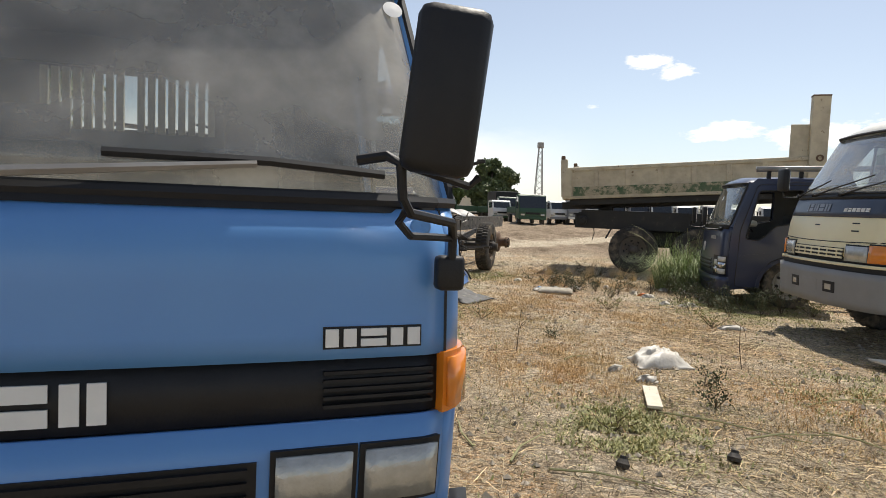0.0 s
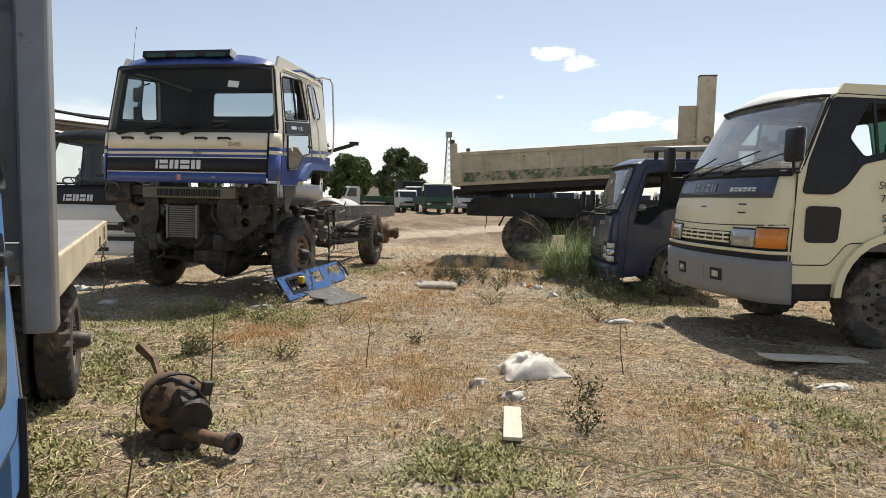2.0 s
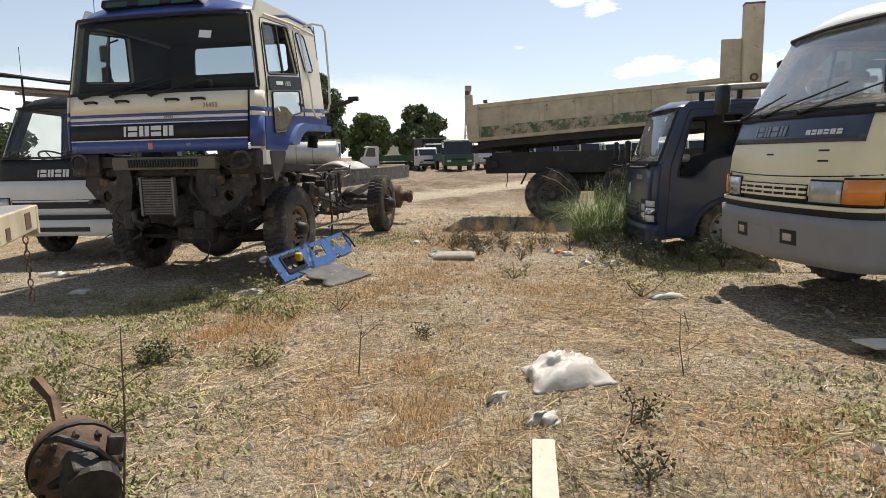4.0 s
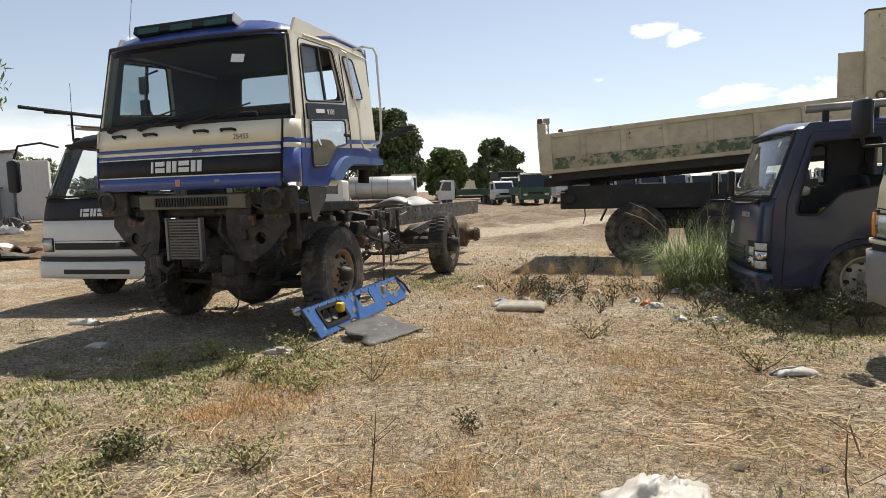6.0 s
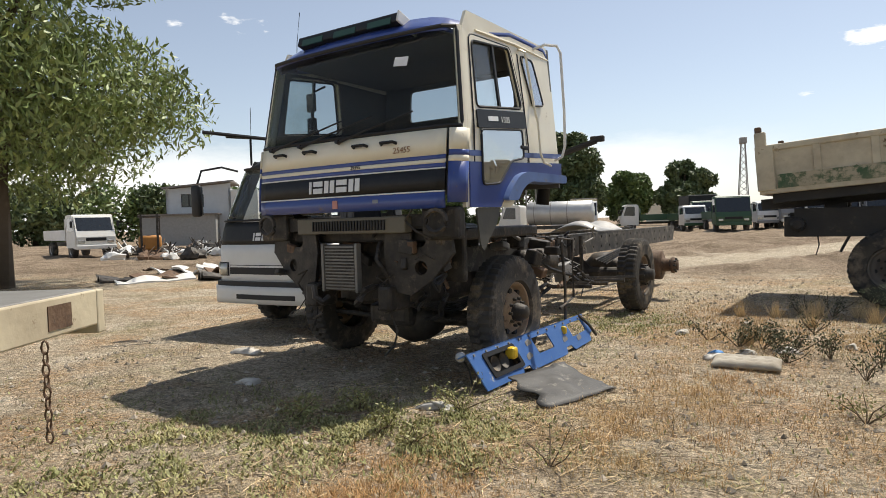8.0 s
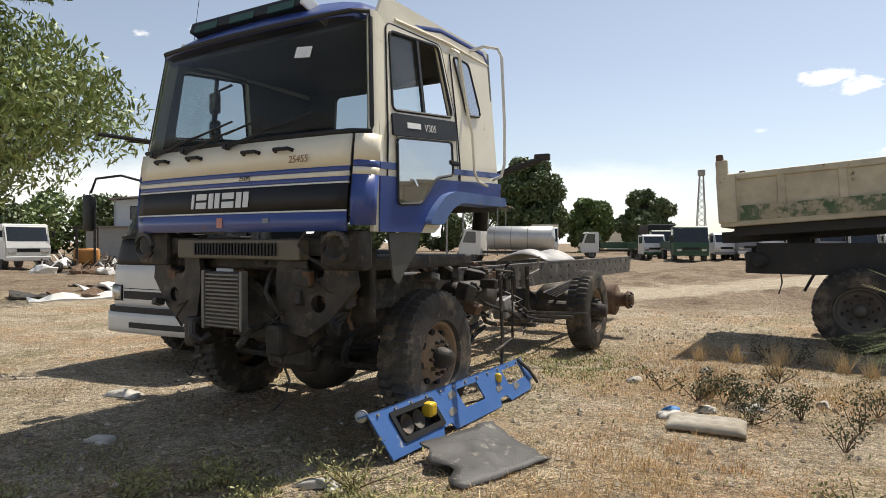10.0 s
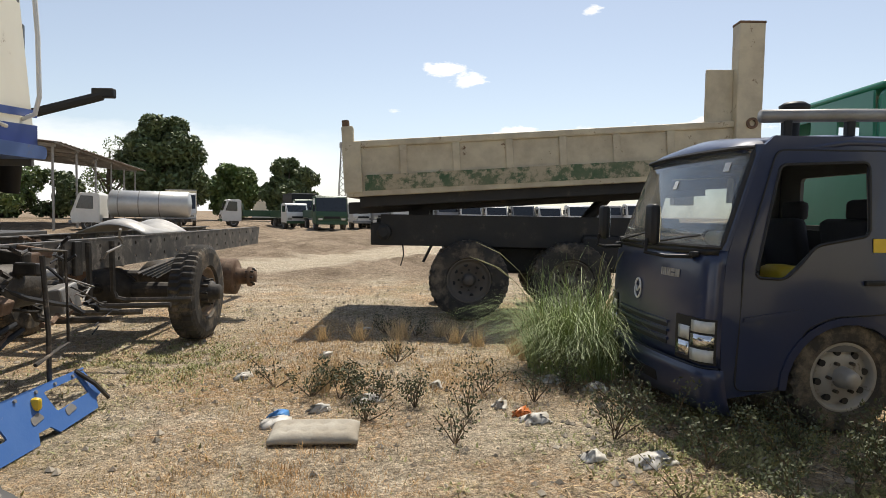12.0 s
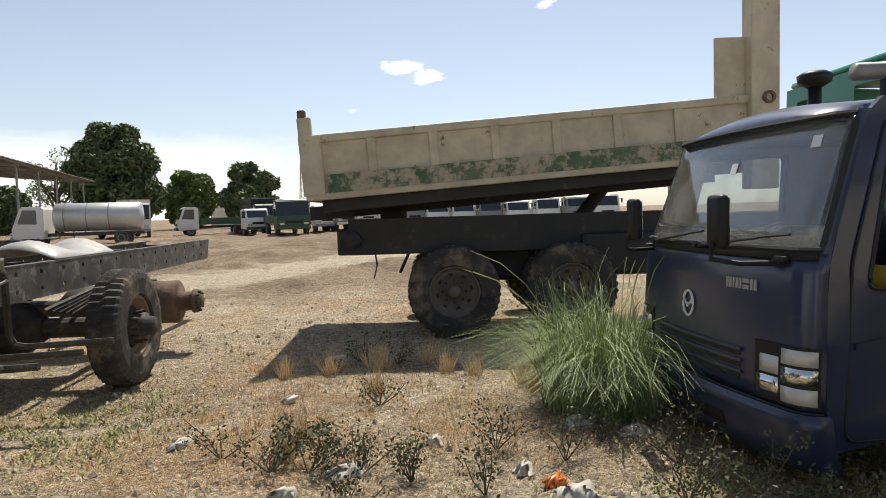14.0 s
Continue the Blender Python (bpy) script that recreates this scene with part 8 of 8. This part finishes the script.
def blades(name, count, region, want, length, width, lean, material, label, seed, places=()):
    """Short dry blades and stems strewn over the ground."""
    rng = np.random.default_rng(seed)
    x0, x1, y0, y1 = region
    V, F = [], []
    made = tries = 0
    while made < count and tries < count * 5:
        tries += 1
        x = rng.uniform(x0, x1)
        y = y0 + (y1 - y0) * rng.random() ** 1.35
        if places and rng.random() < 0.85:
            px, py, pr = places[rng.integers(len(places))]
            x, y = px + rng.normal(0, 0.6 * pr), py + rng.normal(0, 0.75 * pr)
        if rng.random() > want(x, y):
            continue
        ln, a = length * rng.uniform(0.5, 1.5), rng.uniform(0, 2 * math.pi)
        tilt = rng.uniform(*lean)
        d = np.array((math.cos(a) * math.cos(tilt), math.sin(a) * math.cos(tilt), math.sin(tilt))) * ln
        s = np.array((-math.sin(a), math.cos(a), 0)) * width * rng.uniform(0.6, 1.4)
        p = np.array((x, y, ground_height(x, y) + 0.004))
        q = p + d * 0.55 + np.array((*(rng.normal(0, 0.05, 2) * ln), 0.05 * ln))
        i0 = len(V)
        V += [tuple(p - s), tuple(p + s), tuple(q + s * 0.8), tuple(q - s * 0.8), tuple(p + d)]
        F += [(i0, i0 + 1, i0 + 2, i0 + 3), (i0 + 3, i0 + 2, i0 + 4)]
        made += 1
    me = bpy.data.meshes.new(name)
    me.from_pydata(V, [], F)
    me.materials.append(material)
    tagged(new(name, me), label, "grass", kind="stuff")


RUSSET = ((1.2, 5.9, 0.8), (1.05, 4.9, 0.6), (-0.2, 6.95, 0.45), (1.55, 9.2, 0.7), (2.7, 4.0, 0.8), (1.9, 11.6, 0.9), (3.2, 11.5, 0.8), (2.6, 7.6, 0.7), (0.9, 8.0, 0.6), (2.3, 13.2, 0.9))
GREENS = ((-1.6, 6.6, 0.8), (-2.4, 7.5, 0.8), (-0.9, 7.8, 0.55), (-0.1, 7.9, 0.45), (-0.9, 4.3, 0.9), (-0.9, 5.5, 0.8), (-1.4, 3.6, 0.8), (1.25, 3.7, 0.4), (3.5, 4.2, 0.8), (4.3, 8.7, 0.8), (4.6, 9.3, 0.8), (0.8, 12.4, 0.7))


def want_russet(x, y):
    return max(0, min(1, 3.0 * (patch(x, y, 3.0, 8) * 0.55 + patch(x, y, 9.0, 2) * 0.45 - 0.34))) * (1 - shade_of(x, y))


def want_green(x, y):
    return max(0, min(1, 3.2 * (patch(x, y, 3.4, 5) * 0.65 + patch(x, y, 9.0, 15) * 0.35 - 0.38))) * (1 - 0.8 * shade_of(x, y))


blades("dry_straw", 60000, (-5, 7, 1.2, 17), lambda x, y: (0.06 + max(0, min(0.9, 3 * (patch(x, y, 0.9, 12) - 0.42)))) * (0.2 + 0.8 * patch(x, y, 4, 14)) * (1 - 0.85 * shade_of(x, y)), 0.055, 0.0011, (0.0, 0.35), M_STRAW, "dry straw and stems strewn over the earth", 1)
blades("russet_grass", 60000, (-3, 7, 1.2, 17), want_russet, 0.045, 0.0015, (0.2, 1.3), M_RUSSET, "patches of short russet dry grass", 2, RUSSET)
blades("low_green_weeds", 58000, (-5, 7, 1.2, 16), want_green, 0.03, 0.0055, (0.1, 1.1), M_WEED, "low green weeds in patches", 3, GREENS)
blades("dead_stems", 30000, (-4, 7, 1.2, 16), lambda x, y: max(0.05, min(1, 3 * (patch(x, y, 0.9, 33) - 0.5))), 0.06, 0.0016, (0.0, 0.9), M_DARKSTEM, "dark dead stems", 4)


def strands(name, count, region, length, width, material, label, seed):
    """Long bent dry stalks lying flat on the earth, thickest in drifts."""
    rng = np.random.default_rng(seed)
    x0, x1, y0, y1 = region
    V, F = [], []
    made = 0
    while made < count:
        x, y = rng.uniform(x0, x1), y0 + (y1 - y0) * rng.random() ** 1.2
        if rng.random() > 0.1 + max(0, 2.5 * (patch(x, y, 0.8, 52) - 0.4)):
            continue
        a, bend = rng.uniform(0, 2 * math.pi), rng.normal(0, 0.5)
        ln, w = length * rng.uniform(0.4, 1.6), width * rng.uniform(0.6, 1.5)
        i0 = len(V)
        for j in range(5):
            d = np.array((-math.sin(a), math.cos(a))) * w * (1 - 0.12 * j)
            z = ground_height(x, y) + 0.006 + 0.012 * math.sin(j * 0.8) * rng.random()
            V += [(x - d[0], y - d[1], z), (x + d[0], y + d[1], z + 0.002)]
            x, y, a = x + math.cos(a) * ln / 4, y + math.sin(a) * ln / 4, a + bend * 0.4
        F += [(i0 + 2 * j, i0 + 2 * j + 1, i0 + 2 * j + 3, i0 + 2 * j + 2) for j in range(4)]
        made += 1
    me = bpy.data.meshes.new(name)
    me.from_pydata(V, [], F)
    me.materials.append(material)
    tagged(new(name, me), label, "straw", kind="stuff")


strands("fallen_straw", 9000, (-1.5, 5, 1.3, 9), 0.16, 0.0018, M_STRAW, "long bleached stalks fallen flat on the earth", 61)
strands("fallen_stems", 4000, (-1.5, 5, 1.3, 9), 0.18, 0.0018, M_DARKSTEM, "dark dead stalks fallen flat on the earth", 62)


def pebbles():
    rng = np.random.default_rng(6)
    V, F = [], []
    base = [(1, 0, 0), (0, 1, 0), (-1, 0, 0), (0, -1, 0), (0, 0, 0.8), (0, 0, -0.5)]
    tri = [(0, 1, 4), (1, 2, 4), (2, 3, 4), (3, 0, 4), (1, 0, 5), (2, 1, 5), (3, 2, 5), (0, 3, 5)]
    for k in range(24000):
        x, y = rng.uniform(-5, 7), 1.2 + 17 * rng.random() ** 1.2
        s = 0.004 + 0.028 * rng.random() ** 6
        z = ground_height(x, y) + s * 0.2
        i0 = len(V)
        rot = rng.uniform(0, 6.3)
        for a, b, c in base:
            j = rng.uniform(0.65, 1.3, 3) * s
            V.append((x + (a * math.cos(rot) - b * math.sin(rot)) * j[0], y + (a * math.sin(rot) + b * math.cos(rot)) * j[1], z + c * j[2]))
        F += [tuple(i0 + q for q in t) for t in tri]
    me = bpy.data.meshes.new("pebbles")
    me.from_pydata(V, [], F)
    me.materials.append(M_STONE)
    tagged(new("pebbles", me), "scattered pale pebbles and gravel", "gravel", kind="stuff")


pebbles()


def weed_plant(x, y, h, label, seed, leafy=1.0, dark=False, spread=0.3):
    rnd = random.Random(seed)
    T = thing("weed", pose(x, y, ground_height(x, y) - 0.01), label, "weed", "weeds in the yard")
    tips = []
    for k in range(rnd.randint(4, 8) if leafy else 1):
        a, s = rnd.uniform(0, 2 * math.pi), rnd.uniform(0.1, 1.0) * spread if leafy else 0.06
        hh = h * rnd.uniform(0.55, 1.0) if leafy else h
        tip = Vector((s * math.cos(a), s * math.sin(a), hh))
        mid = tip * 0.5 + Vector((0.03 * math.sin(k), 0.03 * math.cos(k), 0))
        part("stem", tubem([(0, 0, 0), mid, tip], [0.005, 0.004, 0.002], 4), M_DARKSTEM, T)
        tips += [mid, tip, mid.lerp(tip, 0.5)]
    if leafy:
        leaves("leaf_mass", M_DARKWEED if dark else M_WEED, T, tips, [0.07] * len(tips), int(220 * leafy), 0.026, 0.5, 0.2, seed)
    else:
        for k in range(5):
            z = h * rnd.uniform(0.3, 0.95)
            a = rnd.uniform(0, 6.28)
            part("twig", tubem([(0.02, 0, z), (0.02 + 0.12 * math.cos(a), 0.12 * math.sin(a), z + 0.08)], 0.002, 4), M_DARKSTEM, T)


M_DARKWEED = mat("dusky and shade-painted weed leaves", (0.06, 0.075, 0.03), 0.7, second=(0.11, 0.1, 0.05), scale=3, bump=0, rnd=-0.4)
# some weeds are dusky by kind; round the blue bumper dark paints the truck's shade
for k, (x, y, h, l, dk) in enumerate(((0.77, 5.69, 0.42, 0, 0), (2.74, 5.36, 0.4, 0, 0), (-0.12, 4.3, 0.75, 0, 0), (-0.3, 3.6, 0.5, 0, 0), (2.2, 10.85, 0.28, 3.0, 1), (2.45, 10.7, 0.24, 2.4, 1), (2.0, 10.95, 0.22, 2.2, 1), (1.75, 11.3, 0.26, 0.8, 1), (3.0, 10.2, 0.3, 0.8, 1), (2.75, 9.75, 0.24, 0.8, 1), (4.0, 9.0, 0.32, 2.4, 1), (4.4, 8.8, 0.4, 2.4, 1), (4.75, 9.1, 0.34, 2.4, 1), (3.6, 8.7, 0.24, 1.0, 0), (4.05, 8.45, 0.3, 2.0, 1), (3.85, 9.7, 0.34, 1.0, 1), (4.15, 10.1, 0.36, 1.2, 1), (3.6, 10.4, 0.3, 1.0, 1), (4.2, 9.6, 0.4, 1.0, 1), (-0.68, 6.15, 0.12, 1.6, 0), (-0.3, 7.6, 0.16, 1.6, 0), (-1.3, 7.9, 0.16, 1.6, 0), (-0.6, 7.75, 0.15, 1.8, 0), (0.55, 7.45, 0.26, 0.6, 0), (0.1, 6.0, 0.14, 1.4, 0), (-1.0, 5.6, 0.14, 1.4, 0), (-0.5, 5.1, 0.14, 1.4, 0), (2.15, 4.75, 0.16, 0.8, 1), (2.0, 4.2, 0.16, 0.8, 1), (1.15, 3.7, 0.14, 1.2, 0), (3.4, 7.5, 0.2, 1.0, 0), (2.4, 8.6, 0.2, 1.0, 0), (3.1, 13.4, 0.3, 1.2, 1), (3.4, 13.1, 0.3, 1.0, 1), (-0.2, 8.4, 0.22, 1.6, 0), (-0.9, 8.2, 0.2, 1.4, 0), (0.15, 7.3, 0.12, 1.0, 0), (1.2, 6.5, 0.1, 0.8, 1), (4.2, 9.35, 0.3, 2.2, 1), (3.75, 9.55, 0.34, 1.8, 1), (4.5, 8.5, 0.4, 2.4, 1), (4.9, 8.7, 0.42, 2.2, 1), (5.3, 8.6, 0.3, 2.0, 0), (3.3, 10.7, 0.3, 1.4, 1), (2.7, 10.5, 0.26, 1.6, 1), (2.3, 10.3, 0.2, 1.2, 1), (3.95, 10.55, 0.3, 1.6, 1), (2.9, 11.9, 0.2, 1.0, 1), (-0.6, 6.2, 0.16, 2.2, 1))):
    weed_plant(x, y, h, "thin dry dead stalk" if not l else ("dusky seeding weed among litter, dark also as painted shade" if dk else "low green weed on dry earth"), 100 + k, l, bool(dk), 0.3 if h > 0.2 else 0.22)
for k, (x, y, a, ln) in enumerate(((1.9, 3.75, -35, 0.9), (2.2, 3.6, 10, 0.6), (0.55, 3.3, 60, 0.5), (0.2, 3.5, 100, 0.45), (2.6, 3.5, -60, 0.5), (1.3, 5.5, 30, 0.3), (3.1, 4.4, 15, 0.8), (0.9, 2.9, -20, 0.6))):
    solo("dry_stick", tubem([(-ln / 2, 0, 0), (-0.1 * ln, 0.03, 0.012), (ln / 2, 0, 0.004)], [0.007, 0.006, 0.003], 5), M_STRAWSTEM, "dry fallen stick on the earth", "stick", "fallen sticks", m=pose(x, y, 0.025, 0, 0, a))
tufts = random.Random(8)
for k in range(12):
    x, y = tufts.uniform(1.8, 4.2), tufts.uniform(11.0, 13.2)
    T = thing("dry_tuft", pose(x, y, ground_height(x, y)), "dry straw-coloured grass tuft", "grass", "dry tufts")
    V, F = [], []
    for j in range(90):
        a, t = tufts.uniform(0, 6.28), tufts.uniform(0.1, 0.7)
        ln = tufts.uniform(0.1, 0.3)
        b = (0.05 * math.cos(a * 3), 0.05 * math.sin(a * 5))
        tip = (b[0] + ln * t * math.cos(a), b[1] + ln * t * math.sin(a), ln)
        i0 = len(V)
        V += [(b[0] - 0.003, b[1], 0), (b[0] + 0.003, b[1], 0), tip]
        F.append((i0, i0 + 1, i0 + 2))
    me = bpy.data.meshes.new("blade_mass")
    me.from_pydata(V, [], F)
    me.materials.append(M_STRAW)
    ob = new("blade_mass", me)
    ob.parent = T
    tagged(ob, kind="stuff")
